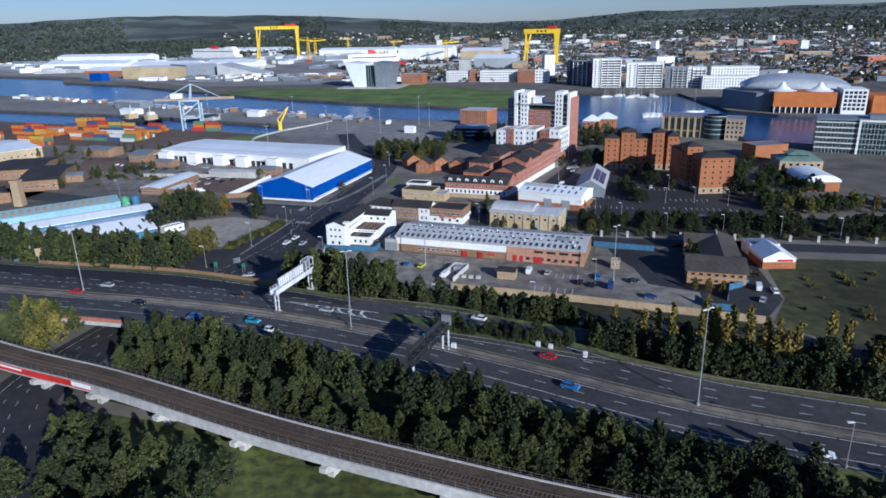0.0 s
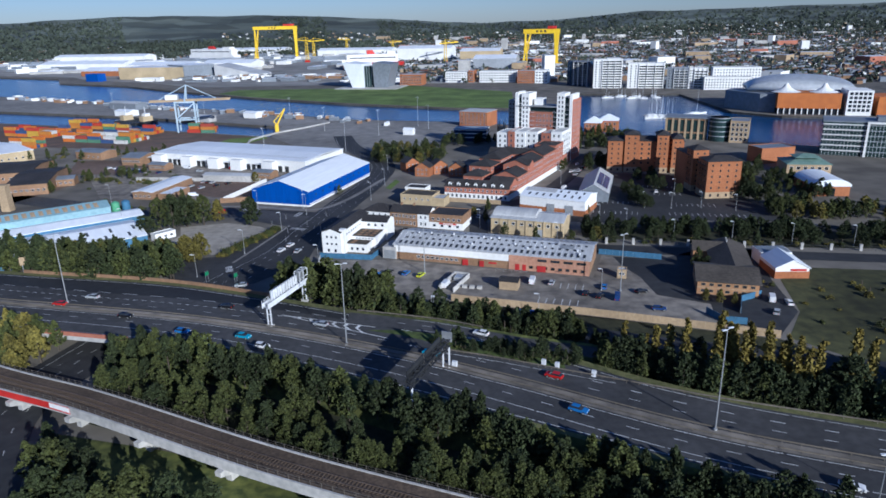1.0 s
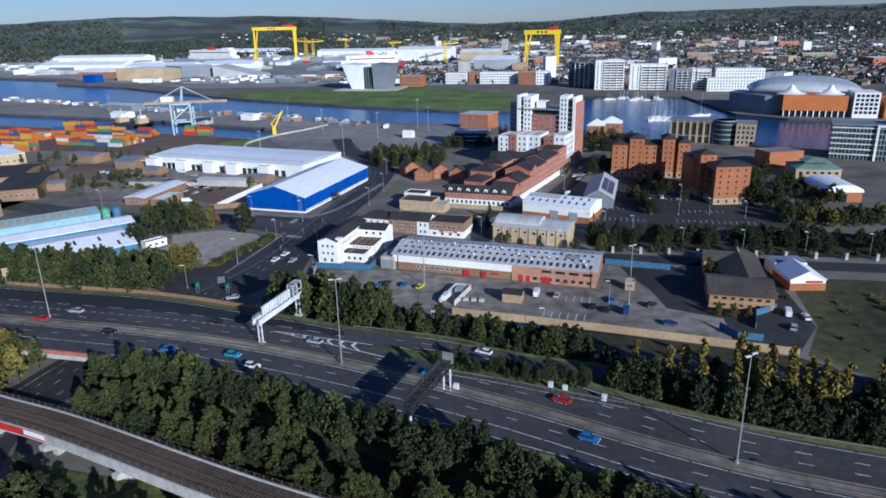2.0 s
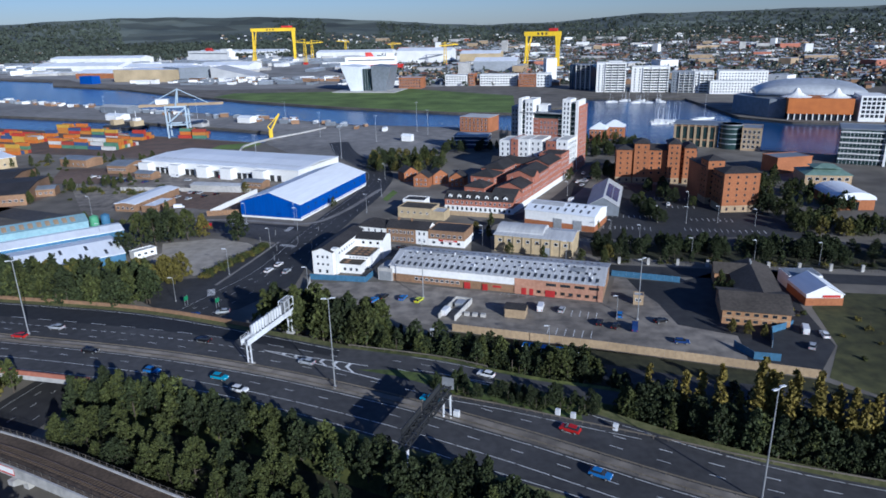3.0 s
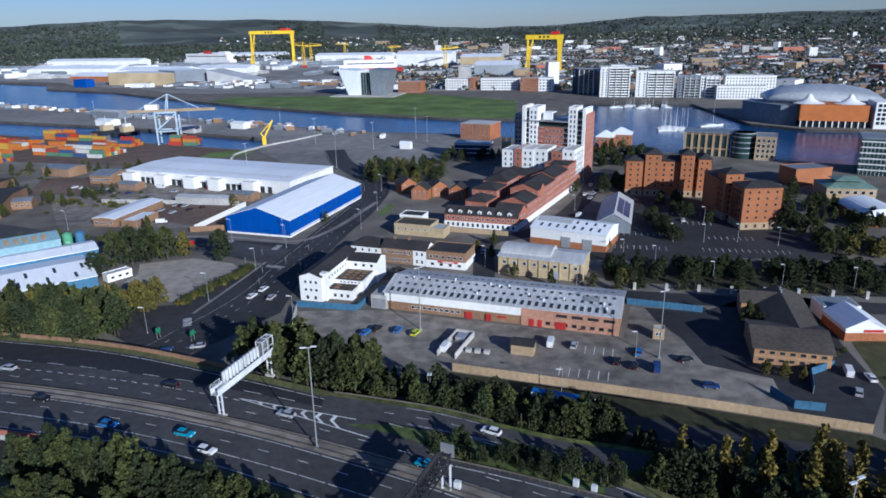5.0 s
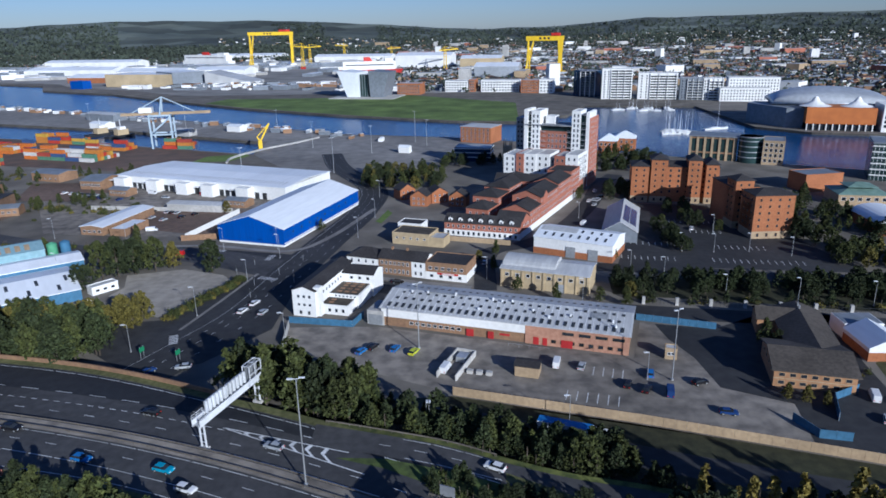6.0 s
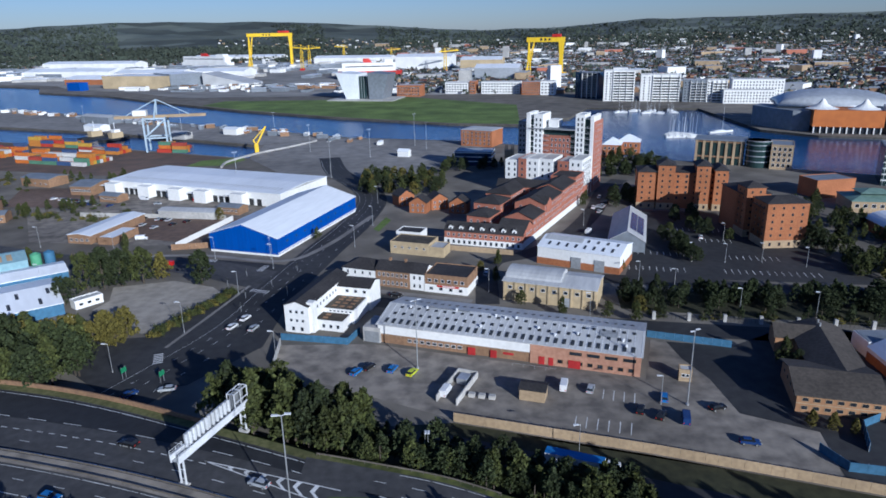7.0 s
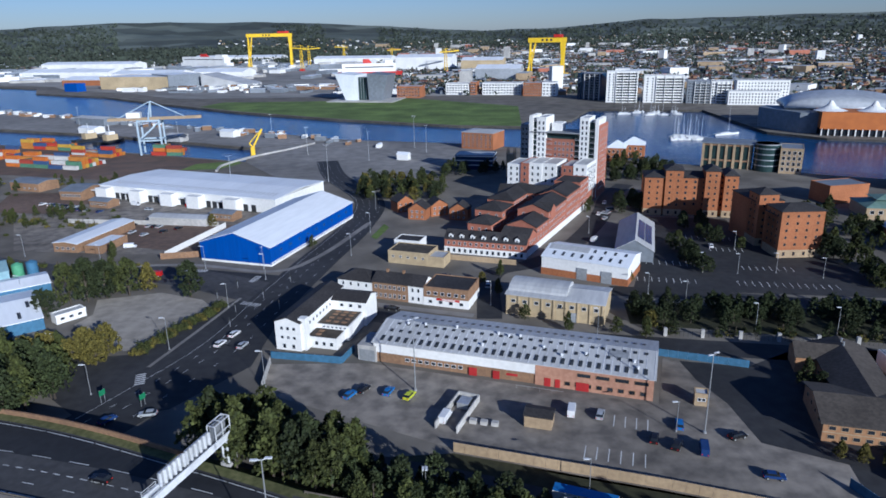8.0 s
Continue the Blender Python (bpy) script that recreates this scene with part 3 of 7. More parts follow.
setting("street_marks", bm, M_PAINT, "worn white street marks", "road marking")
bm = bmesh.new()
for rowx, rowy, n, a in ((66, 312, 9, -12), (74, 330, 8, -12), (100, 306, 14, -10), (108, 322, 8, -10), (27, 207, 6, -16), (36, 219, 4, -16), (104, 345, 6, -12), (100, 362, 8, -12)):
    for i in range(n):
        p = Vector((rowx, rowy)) + Vector((math.cos(radians(a)), math.sin(radians(a)))) * 2.5 * i
        u, v = Vector((math.cos(radians(a)), math.sin(radians(a)))) * 0.09, Vector((-math.sin(radians(a)), math.cos(radians(a)))) * 4.8
        bm.faces.new([bm.verts.new((*q, 0.045)) for q in (p - u, p + u, p + u + v, p - u + v)])
bmesh.ops.recalc_face_normals(bm, faces=bm.faces)
setting("bay_marks", bm, M_PAINT, "thin white parking bay lines", "road marking")

sheet("verge_nose", [(-24, 175.9), (-14, 172.4), (-6, 168.0), (-0.7, 164.0), (10.3, 158.9), (20.6, 154.5), (27, 152), (27, 161.5), (22, 162.5), (11, 166.4), (-2, 171.6), (-14, 175.5)], HIGH + 0.022, mat("nose_grass", (0.085, 0.115, 0.03), (0.045, 0.06, 0.02), 0.5, 0.95, wide=0.5), "green grass nose between motorway and slip road", "grass")
ribbon("verge_far", off(FAR, 0.0), off(FAR, 2.4), HIGH + 0.004, M_VERGE, "yellowish grass verge", "verge")
ribbon("verge_near", off(NEAR, -1.5), off(NEAR, 0.0), HIGH + 0.004, M_VERGE, "yellowish grass verge", "verge")


# ---- motorway furniture ----
def clip(line, x0, x1):
    """The stretch of a line between two x, cut exactly."""
    out = []
    for p, q in zip(line, line[1:]):
        for x in (x0, x1):
            if p.x < x <= q.x:
                out.append(p.lerp(q, (x - p.x) / (q.x - p.x)))
        if x0 < q.x < x1:
            out.append(q)
    return out


def guard_rail(line, z, label):
    t = thing("guard_rail", label, "barrier", group="motorway barriers")
    k = [Vector(p) for p in line]
    loft("rail", [k, off(k, 0.08), off(k, 0.08), k], [z + 0.45, z + 0.45, z + 0.78, z + 0.78], M_GUARD, t)
    bm = bmesh.new()
    box(bm, -0.06, 0.06, -0.06, 0.06, 0, 0.7)
    me = mesh_of("post", bm, M_GUARD)
    for p in k[::1]:
        share("post", me, t, pose(p.x, p.y + 0.15, z))


guard_rail(clip(off(MID, -1.3), -230, 160), HIGH, "galvanised steel guard rail along the central reserve")
guard_rail(clip(off(MID, 1.3), -230, 160), HIGH, "galvanised steel guard rail along the central reserve")
guard_rail(clip(off(SLIP_F, 0.9), -28, 8), HIGH, "steel guard rail along the slip road")
guard_rail(clip(MAIN_EDGE, -5, 90), HIGH, "steel guard rail along the outer verge")


def brick_parapet():
    t = thing("parapet_wall", "low red-brown brick parapet wall beside the carriageway", "wall", kind="structure")
    k = clip(off(FAR, 2.2), -150, -52)
    loft("wall", [k, off(k, 0.4), off(k, 0.4), k], [0, 0, HIGH + 1.1, HIGH + 1.1], M_BROWN, t)
    k = clip(off(NEAR, -1.7), -120, -88)
    loft("wall", [k, off(k, 0.4), off(k, 0.4), k], [HIGH - 0.2, HIGH - 0.2, HIGH + 1.1, HIGH + 1.1], M_BRICK, t)


brick_parapet()


def street_bridge():
    t = thing("road_bridge", "concrete bridge that carries the motorway over the street", "bridge", kind="structure")
    idx = [i for i, p in enumerate(off(NEAR, -1.75)) if -122 < p.x < -86]
    a, b = off(NEAR, -1.75), off(FAR, 2.15)
    k1, k2 = [a[i] for i in idx], [b[i] for i in idx]
    loft("deck", [k1, k2, k2, k1], [HIGH - 1.2, HIGH - 1.2, HIGH - 0.03, HIGH - 0.03], M_CONCRETE, t)
    for i in (idx[0], idx[-1]):
        bm = bmesh.new()
        bar(bm, (a[i].x, a[i].y, (HIGH - 1.3) / 2), (b[i].x, b[i].y, (HIGH - 1.3) / 2), 1.6, HIGH - 1.3)
        part("abutment", bm, M_CONCRETE, t)


street_bridge()


def mast(x, y, z, h, arms=2, name="lighting_mast"):
    t = thing(name, "tall slim grey steel lighting mast with a flat lantern head", "lamp", x, y, z, group="lighting masts")
    bm = bmesh.new()
    tube(bm, (0, 0, 0), (0, 0, h), 0.18 if h > 14 else 0.1, 0.09 if h > 14 else 0.05, 10)
    tube(bm, (0, 0, 0), (0, 0, 0.5), 0.42 if h > 14 else 0.2, 0.4 if h > 14 else 0.2, 10)
    part("pole", bm, M_STEEL, t)
    for s in (-1, 1)[: arms]:
        bm = bmesh.new()
        bar(bm, (0, 0, h - 0.1), (s * 1.0, 0.25 * s, h + 0.05), 0.1)
        v = box(bm, s * 1.0 - 0.55, s * 1.0 + 0.55, 0.25 * s - 0.22, 0.25 * s + 0.22, h, h + 0.16)
        bmesh.ops.recalc_face_normals(bm, faces=bm.faces)
        part("lantern", bm, M_WHITESTEEL, t)
    return t


m0 = mast(-28, 167.3, HIGH, 22.5)
for x, y, z, s in ((-119.5, 199, HIGH, 0.97), (53, 126.3, HIGH, 1), (-205, 214.5, HIGH, 1), (138, 94, HIGH, 1), (-10.2, 236, 0, 0.88), (55.6, 216, 0, 0.87), (-76.7, 490, 0, 1), (-130, 470, 0, 0.9), (-60, 560, 0, 0.9), (-110, 590, 0, 0.9), (-20, 590, 0, 0.9), (-160, 680, 0, 0.9), (-260, 720, 0, 0.9), (-380, 770, 0, 0.9), (-30, 610, 0, 1.1)):
    copy_thing(m0, pose(x, y, z, 0, 0, 20) @ Matrix.Diagonal((1, 1, s, 1)))
s0 = mast(49.4, 216.5, 0, 7.8, 1, "street_lamp")
s0["label"], s0["group"] = "slim grey street lamp with one short arm", "street lamps"
for x, y, z, s, r in ((-5.8, 192, 2, 0.95, 90), (-6.4, 192, 2, 0.95, 90), (-48.7, 237.4, 0, 1.4, 0), (-83, 260.7, 0, 1.3, 0), (-112.6, 254.4, 0, 1.1, 0), (-93, 235.5, 0, 1.1, 0), (-75.7, 292, 0, 1.1, 20), (-70, 318, 0, 1.3, 0), (-97, 331, 0, 1.2, 0), (-74, 330, 0, 1.2, 90), (-42, 345, 0, 1.2, 0), (-38, 378, 0, 1.2, 0), (-40, 420, 0, 1.2, 0), (76, 290.8, 0, 1, 0), (66, 299, 0, 1, 0), (92, 320, 0, 1, 0), (104, 318, 0, 1, 0), (118, 318, 0, 1, 0), (132, 312, 0, 1, 0), (114, 346, 0, 1, 0), (90, 270, 0, 1.1, 0), (112, 266, 0, 1.1, 0), (134, 262, 0, 1.1, 0), (156, 258, 0, 1.1, 0), (180, 254, 0, 1.1, 0), (72.6, 104.3, 6, 1.25, 0), (-112, 128, 0, 1.1, 0), (-96, 108, 0, 1.1, 0), (26, 196, 0, 1, 0), (-140, 335, 0, 1.2, 0), (-180, 350, 0, 1.2, 0), (-150, 300, 0, 1.2, 0), (60, 372, 0, 1, 0), (73, 430, 0, 1, 0), (12, 291, 0, 1.1, 0), (42, 266, 0, 1.2, 0)):
    copy_thing(s0, pose(x, y, z, 0, 0, r) @ Matrix.Diagonal((1, 1, s, 1)))


def sign_gantry():
    a, b = Vector((-51.5, 179.3)), Vector((-45.2, 198.2))
    L, ang = (b - a).length, math.degrees(math.atan2(b.y - a.y, b.x - a.x))
    t = thing("sign_gantry", "white steel motorway gantry with three ribbed sign boxes", "gantry", a.x, a.y, HIGH, ang)
    for x in (0.4, L - 0.4):
        for y in (-0.55, 0.55):
            part("leg", bm_box(x - 0.14, x + 0.14, y - 0.14, y + 0.14, -0.3, 5.9), M_WHITESTEEL, t)
        bm = bmesh.new()
        for z in (1.4, 3.4, 5.2):
            bar(bm, (x, -0.4, z), (x, 0.4, z), 0.12)
        part("brace", bm, M_WHITESTEEL, t)
        part("footing", bm_box(x - 0.5, x + 0.5, -1.1, 1.1, -0.3, 0.35), M_CONCRETE, t)
    for y in (-0.95, 0.85):
        part("beam", bm_box(-1, L + 1, y, y + 0.1, 5.75, 7.05), M_WHITESTEEL, t, "white painted plate beam")
        bm = bmesh.new()
        for z in (5.7, 7.06):
            box(bm, -1.05, L + 1.05, y - 0.08, y + 0.18, z, z + 0.12)
        part("flange", bm, M_WHITESTEEL, t)
    part("walkway", bm_box(-1, L + 1, -0.84, 0.84, 5.94, 6.02), M_STEEL, t)
    for x0, x1 in ((2.6, 8.6), (9.3, 15.6)):
        bx = part("sign_box", bm_box(x0, x1, 0.25, 0.6, 6.9, 9.5), M_STEEL, t, "grey ribbed back of a sign box")
        n = int((x1 - x0) / 1.15)
        for i in range(n + 1):
            x = x0 + (x1 - x0) * i / n
            part("rib", bm_box(x - 0.08, x + 0.08, -0.25, 0.249, 6.8, 9.6), M_WHITESTEEL, bx)
    cage = part("sign_cage", bm_box(L - 3.4, L + 0.9, 0.3, 0.5, 6.2, 10.2), M_STEEL, t, "tall boxed sign with an open cage")
    bm = bmesh.new()
    for x in (L - 3.4, L - 1.3, L + 0.9):
        for y in (-0.8, 1.0):
            bar(bm, (x, y, 6.0), (x, y, 10.3), 0.16)
        bar(bm, (x, -0.8, 10.3), (x, 1.0, 10.3), 0.16)
    for y in (-0.8, 1.0):
        for z in (8.2, 10.3):
            bar(bm, (L - 3.4, y, z), (L + 0.9, y, z), 0.16)
    part("cage_frame", bm, M_WHITESTEEL, cage)
    bm = bmesh.new()
    for y in (-1.0, 1.0):
        for z in (7.5, 8.0):
            bar(bm, (-1, y, z), (2.4, y, z), 0.06)
        for x in (-1, 0.7, 2.4):
            bar(bm, (x, y, 6.0), (x, y, 8.0), 0.06)
    part("handrail", bm, M_WHITESTEEL, t)
    part("cabinet", bm_box(L + 1.4, L + 2.2, -0.6, 0.2, -0.3, 1.3), M_STEEL, t)


sign_gantry()


def truss_gantry():
    a, b = Vector((-1.6, 154.5)), Vector((-9.8, 134.6))
    L, ang = (b - a).length, math.degrees(math.atan2(b.y - a.y, b.x - a.x))
    t = thing("lattice_gantry", "dark lattice steel gantry with white legs over the carriageway", "gantry", a.x, a.y, HIGH, ang)
    bm = bmesh.new()
    n = 14
    s = 0.8
    for y in (-s, s):
        for z in (5.7, 7.3):
            box(bm, -0.3, L, y - 0.12, y + 0.12, z - 0.12, z + 0.12)
    for i in range(n):
        x0, x1 = L * i / n, L * (i + 1) / n
        for y in (-s, s):
            bar(bm, (x0, y, 5.7 if i % 2 else 7.3), (x1, y, 7.3 if i % 2 else 5.7), 0.16)
        for z in (5.7, 7.3):
            bar(bm, (x0, -s if i % 2 else s, z), (x1, s if i % 2 else -s, z), 0.16)
            bar(bm, (x0, -s, z), (x0, s, z), 0.13)
    part("truss", bm, M_DARKSTEEL, t)
    for x, sides in ((0.3, (-0.8, 0.8)), (L - 0.6, (0.8,))):
        for y in sides:
            part("leg", bm_box(x - 0.16, x + 0.16, y - 0.16, y + 0.16, -0.3, 5.58), M_WHITESTEEL, t)
    for x0, x1 in ((1.5, 10.0), (11.0, 19.5)):
        pn = part("sign_panel", bm_box(x0, x1, -1.2, -0.95, 5.2, 8.6), M_DARKSTEEL, t, "dark back of a large sign panel")
        bmr = bmesh.new()
        for i in range(5):
            bar(bmr, (x0 + 0.4 + 1.9 * i, -1.27, 5.3), (x0 + 0.4 + 1.9 * i, -1.27, 8.5), 0.12)
        part("stiffener", bmr, M_STEEL, pn)
    part("sign_plate", bm_box(-0.5, -0.3, -1.3, 1.3, 6.6, 9.2), M_STEEL, t, "grey back of a small sign")
    part("cabinet", bm_box(-1.1, -0.2, 1.2, 2.4, 0, 1.5), M_WHITESTEEL, t)


truss_gantry()

# ---- viaduct parts ----
def viaduct_parts():
    me_post = mesh_of("rail_post", bm_box(-0.04, 0.04, -0.04, 0.04, 0, 1.25), M_GUARD)
    for line, n in ((off(RAIL_NEAR, 0.2), 95), (off(RAIL_NEAR, 7.6), 110)):
        k = clip(line, -135, 75)
        tot = sum((q - p).length for p, q in zip(k, k[1:]))
        step, acc, nxt = tot / n, 0.0, 0.0
        bm = bmesh.new()
        for p, q in zip(k, k[1:]):
            for z in (1.05, 1.6):
                bar(bm, (p.x, p.y, DECK + z), (q.x, q.y, DECK + z), 0.05)
            d = (q - p).length
            while nxt < acc + d:
                r = p + (q - p) * (nxt - acc) / d
                share("rail_post", me_post, viaduct, pose(r.x, r.y, DECK + 0.45))
                nxt += step
            acc += d
        part("handrail", bm, M_GUARD, viaduct)
    for d in (2.9, 4.4):
        l = off(RAIL_NEAR, d)
        loft("rail", [l, off(RAIL_NEAR, d + 0.12), off(RAIL_NEAR, d + 0.12), l], [DECK + 0.3, DECK + 0.3, DECK + 0.5, DECK + 0.5], M_RAIL, viaduct)
    me_s = mesh_of("sleeper", bm_box(-0.13, 0.13, -1.25, 1.25, 0, 0.12), M_BALLAST)
    k = clip(off(RAIL_NEAR, 3.65), -120, 60)
    acc, nxt = 0.0, 0.0
    for p, q in zip(k, k[1:]):
        d = (q - p).length
        a = math.degrees(math.atan2(q.y - p.y, q.x - p.x))
        while nxt < acc + d:
            r = p + (q - p) * (nxt - acc) / d
            share("sleeper", me_s, viaduct, pose(r.x, r.y, DECK + 0.24, 0, 0, a))
            nxt += 0.8
        acc += d
    for x in (-104, -86, -66, -45.5, -25, -1.5, 22, 46, 70):
        k = clip(RAIL_NEAR, x, x + 4)
        p, q = k[0], k[1]
        d = (q - p).normalized()
        v = Vector((-d.y, d.x))
        c = p + v * 3.9
        bm = bmesh.new()
        solid(bm, [[(c.x + d.x * 0.75 * e + v.x * w * f, c.y + d.y * 0.75 * e + v.y * w * f, z) for e, f in ((-1, -1), (1, -1), (1, 1), (-1, 1))] for z, w in ((-0.3, 2.4), (1.6, 2.4), (2.6, 5.0), (DECK - 1.92, 5.0))])
        bmesh.ops.recalc_face_normals(bm, faces=bm.faces)
        part("pier", bm, M_CONCRETE, viaduct, "pale concrete pier with a flared head")
    k = clip(off(RAIL_NEAR, -0.1), -135, -86)
    loft("banner", [k, off(k, 0.06), off(k, 0.06), k], [DECK - 1.5, DECK - 1.5, DECK + 0.2, DECK + 0.2], M_RED, viaduct)
    k = clip(off(RAIL_NEAR, -0.14), -126, -108)
    loft("writing_bar", [k, off(k, 0.03), off(k, 0.03), k], [DECK - 0.6, DECK - 0.6, DECK - 0.1, DECK - 0.1], M_WHITE, viaduct)
    k = clip(off(RAIL_NEAR, -0.14), -92, -86)
    loft("writing_bar", [k, off(k, 0.03), off(k, 0.03), k], [DECK - 1.1, DECK - 1.1, DECK + 0.1, DECK + 0.1], M_WHITE, viaduct)


viaduct_parts()


# ---- trees ----
rng = np.random.default_rng(7)


def quads(name, V, mats, index=None):
    """A mesh of loose quads from an array of corners."""
    me = bpy.data.meshes.new(name)
    n = len(V) // 4
    me.vertices.add(len(V)), me.loops.add(len(V)), me.polygons.add(n)
    me.vertices.foreach_set("co", np.ascontiguousarray(V, np.float32).ravel())
    me.loops.foreach_set("vertex_index", np.arange(len(V), dtype=np.int32))
    me.polygons.foreach_set("loop_start", np.arange(0, len(V), 4, dtype=np.int32))
    if index is not None:
        me.polygons.foreach_set("material_index", np.asarray(index, np.int32))
    for m in mats:
        me.materials.append(m)
    me.update(calc_edges=True)
    return me


def leaf_corners(centres, radii, per, size, flat=1.0):
    """Small leaf faces in clumps, more of them near the outside of each clump."""
    C, R = np.asarray(centres, float), np.asarray(radii, float)
    n = len(C) * per
    d = rng.normal(size=(n, 3))
    d /= np.linalg.norm(d, axis=1)[:, None]
    r = rng.random(n) ** 0.6 * (0.85 + 0.5 * rng.random(n))
    P = np.repeat(C, per, 0) + d * (r * np.repeat(R, per))[:, None] * np.array([1, 1, flat])
    a = rng.normal(size=(n, 3))
    a /= np.linalg.norm(a, axis=1)[:, None]
    b = np.cross(a, 0.35 * d + 0.8 * rng.normal(size=(n, 3)))
    b /= np.linalg.norm(b, axis=1)[:, None]
    s = size * (0.6 + 0.8 * rng.random(n))[:, None]
    return np.stack([P - a * s, P - b * s * 0.6, P + a * s, P + b * s * 0.6], 1).reshape(-1, 3)


CROWNS = {}


def tree(kind, material, label, h, wide=1.0):
    t = thing(kind, label, "tree" if kind != "shrub" else "shrub", 0, -900, 0)
    bm = bmesh.new()
    tube(bm, (0, 0, -0.6), (0.1, 0.05, h * 0.5), h * 0.022, h * 0.013, 7)
    cen, rad = [], []
    if kind == "poplar":
        for i in range(22):
            z = h * (0.10 + 0.86 * i / 21)
            w = h * 0.066 * math.sin(math.pi * min(1, 0.16 + 0.84 * (1 - i / 21)) * 0.62) + 0.1
            a = float(rng.random()) * 6.28
            cen.append((0.55 * w * math.cos(a), 0.55 * w * math.sin(a), z))
            rad.append(w * (0.8 + 0.4 * float(rng.random())))
        per, size = 55, 0.3
        tube(bm, (0.1, 0.05, h * 0.5), (0.1, 0, h * 0.9), h * 0.013, 0.03, 6)
    elif kind == "shrub":
        for i in range(9):
            a, r = float(rng.random()) * 6.28, h * 0.8 * math.sqrt(float(rng.random()))
            cen.append((r * math.cos(a), r * math.sin(a), h * (0.2 + 0.4 * float(rng.random()))))
            rad.append(h * (0.3 + 0.2 * float(rng.random())))
        per, size = 80, 0.28
    else:
        lean = 0.04 * h
        for i in range(104):
            u = float(rng.random()) ** 0.85
            z = h * (0.14 + 0.80 * u)
            w = h * 0.36 * wide * (1 - u) ** (0.62 if wide < 1.05 else 0.34) * (0.55 + 0.45 * min(1, u * 5))
            a, r = float(rng.random()) * 6.28, w * float(rng.random()) ** 0.4
            cen.append((r * math.cos(a) + lean * math.sin(7 * u), r * math.sin(a), z))
            rad.append(h * (0.04 + 0.055 * float(rng.random()) * (1.2 - u)))
        cen.append((0, 0, h * 0.96)), rad.append(h * 0.05)
        per, size = 27, 0.26
        for c in cen[:7]:
            tube(bm, (0.05, 0, h * (0.2 + 0.2 * float(rng.random()))), tuple(0.85 * v for v in c), h * 0.009, 0.02, 5)
    bmesh.ops.recalc_face_normals(bm, faces=bm.faces)
    part("trunk", bm, M_BARK, t)
    V = leaf_corners(cen, rad, per, size)
    CROWNS[t.name] = V
    ob = new("crown", quads("crown", V, [material]))
    ob.parent = t
    return t


KINDS = {
    "green": [tree("tree", M_LEAF, "full green broadleaf tree with an uneven crown", 10, w) for w in (0.9, 1.0, 1.15, 0.8)],
    "dark": [tree("tree", M_LEAF_SHADED, "dense dark green broadleaf tree", 10, w) for w in (0.8, 1.0, 1.1)],
    "autumn": [tree("tree", M_LEAF_AUTUMN, "broadleaf tree turning yellow for autumn", 8, w) for w in (1.0, 1.2)],
    "poplar": [tree("poplar", M_POPLAR, "narrow poplar with yellowing leaves", 13) for _ in range(3)],
    "round": [tree("tree", M_LEAF_SHADED, "rounded dark green street tree", 9, w) for w in (1.1, 1.25, 1.35)] + [tree("tree", M_LEAF, "rounded green street tree", 9, 1.2)],
    "shrub": [tree("shrub", M_LEAF, "low rounded dense green shrub", 3) for _ in range(3)],
    "scrub": [tree("shrub", M_LEAF_AUTUMN, "low ragged yellow-green roadside shrub", 2.5) for _ in range(2)],
}
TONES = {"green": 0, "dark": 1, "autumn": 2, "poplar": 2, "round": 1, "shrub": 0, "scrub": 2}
used = set()


def plant(kind, x, y, z, s, group):
    src = KINDS[kind][int(rng.integers(len(KINDS[kind])))]
    m = pose(x, y, z, 0, 0, float(rng.random() * 360)) @ Matrix.Diagonal((s, s, s * (0.9 + 0.25 * float(rng.random())), 1))
    if src.name not in used:
        used.add(src.name)
        src.matrix_basis = m
        t = src
    else:
        t = copy_thing(src, m @ Matrix.Diagonal((1 / src.scale.x, 1 / src.scale.y, 1 / src.scale.z, 1)))
    t["group"] = group


def belt(name, label, spots, keep=0.36):
    """A dense wood, joined: crowns and bare trunks of many trees."""
    out, idx = [], []
    for kind, x, y, z, s in spots:
        src = KINDS[kind][int(rng.integers(len(KINDS[kind])))]
        a = float(rng.random()) * 6.283
        R = np.array([[math.cos(a), -math.sin(a), 0], [math.sin(a), math.cos(a), 0], [0, 0, 1.0]])
        k = np.array([s, s, s * (0.9 + 0.3 * float(rng.random()))])
        V = CROWNS[src.name].reshape(-1, 4, 3)
        V = V[rng.random(len(V)) < keep]
        c = V.mean(1, keepdims=True)
        V = ((c + (V - c) * 1.45).reshape(-1, 3) * k) @ R.T + np.array([x, y, z])
        out.append(V)
        idx.append(np.full(len(V) // 4, TONES[kind]))
        w, h = 0.16 * s, 5 * s
        c = [(-w, -w), (w, -w), (w, w), (-w, w)]
        T = np.array([p for i in range(4) for p in ((x + c[i][0], y + c[i][1], z - 0.6), (x + c[(i + 1) % 4][0], y + c[(i + 1) % 4][1], z - 0.6), (x + c[(i + 1) % 4][0] * 0.5, y + c[(i + 1) % 4][1] * 0.5, z + h), (x + c[i][0] * 0.5, y + c[i][1] * 0.5, z + h))])
        out.append(T)
        idx.append(np.full(4, 3))
    me = quads(name, np.concatenate(out), [M_LEAF, M_LEAF_SHADED, M_LEAF_AUTUMN, M_BARK], np.concatenate(idx))
    tagged(new(name, me), label, "trees", kind="stuff")


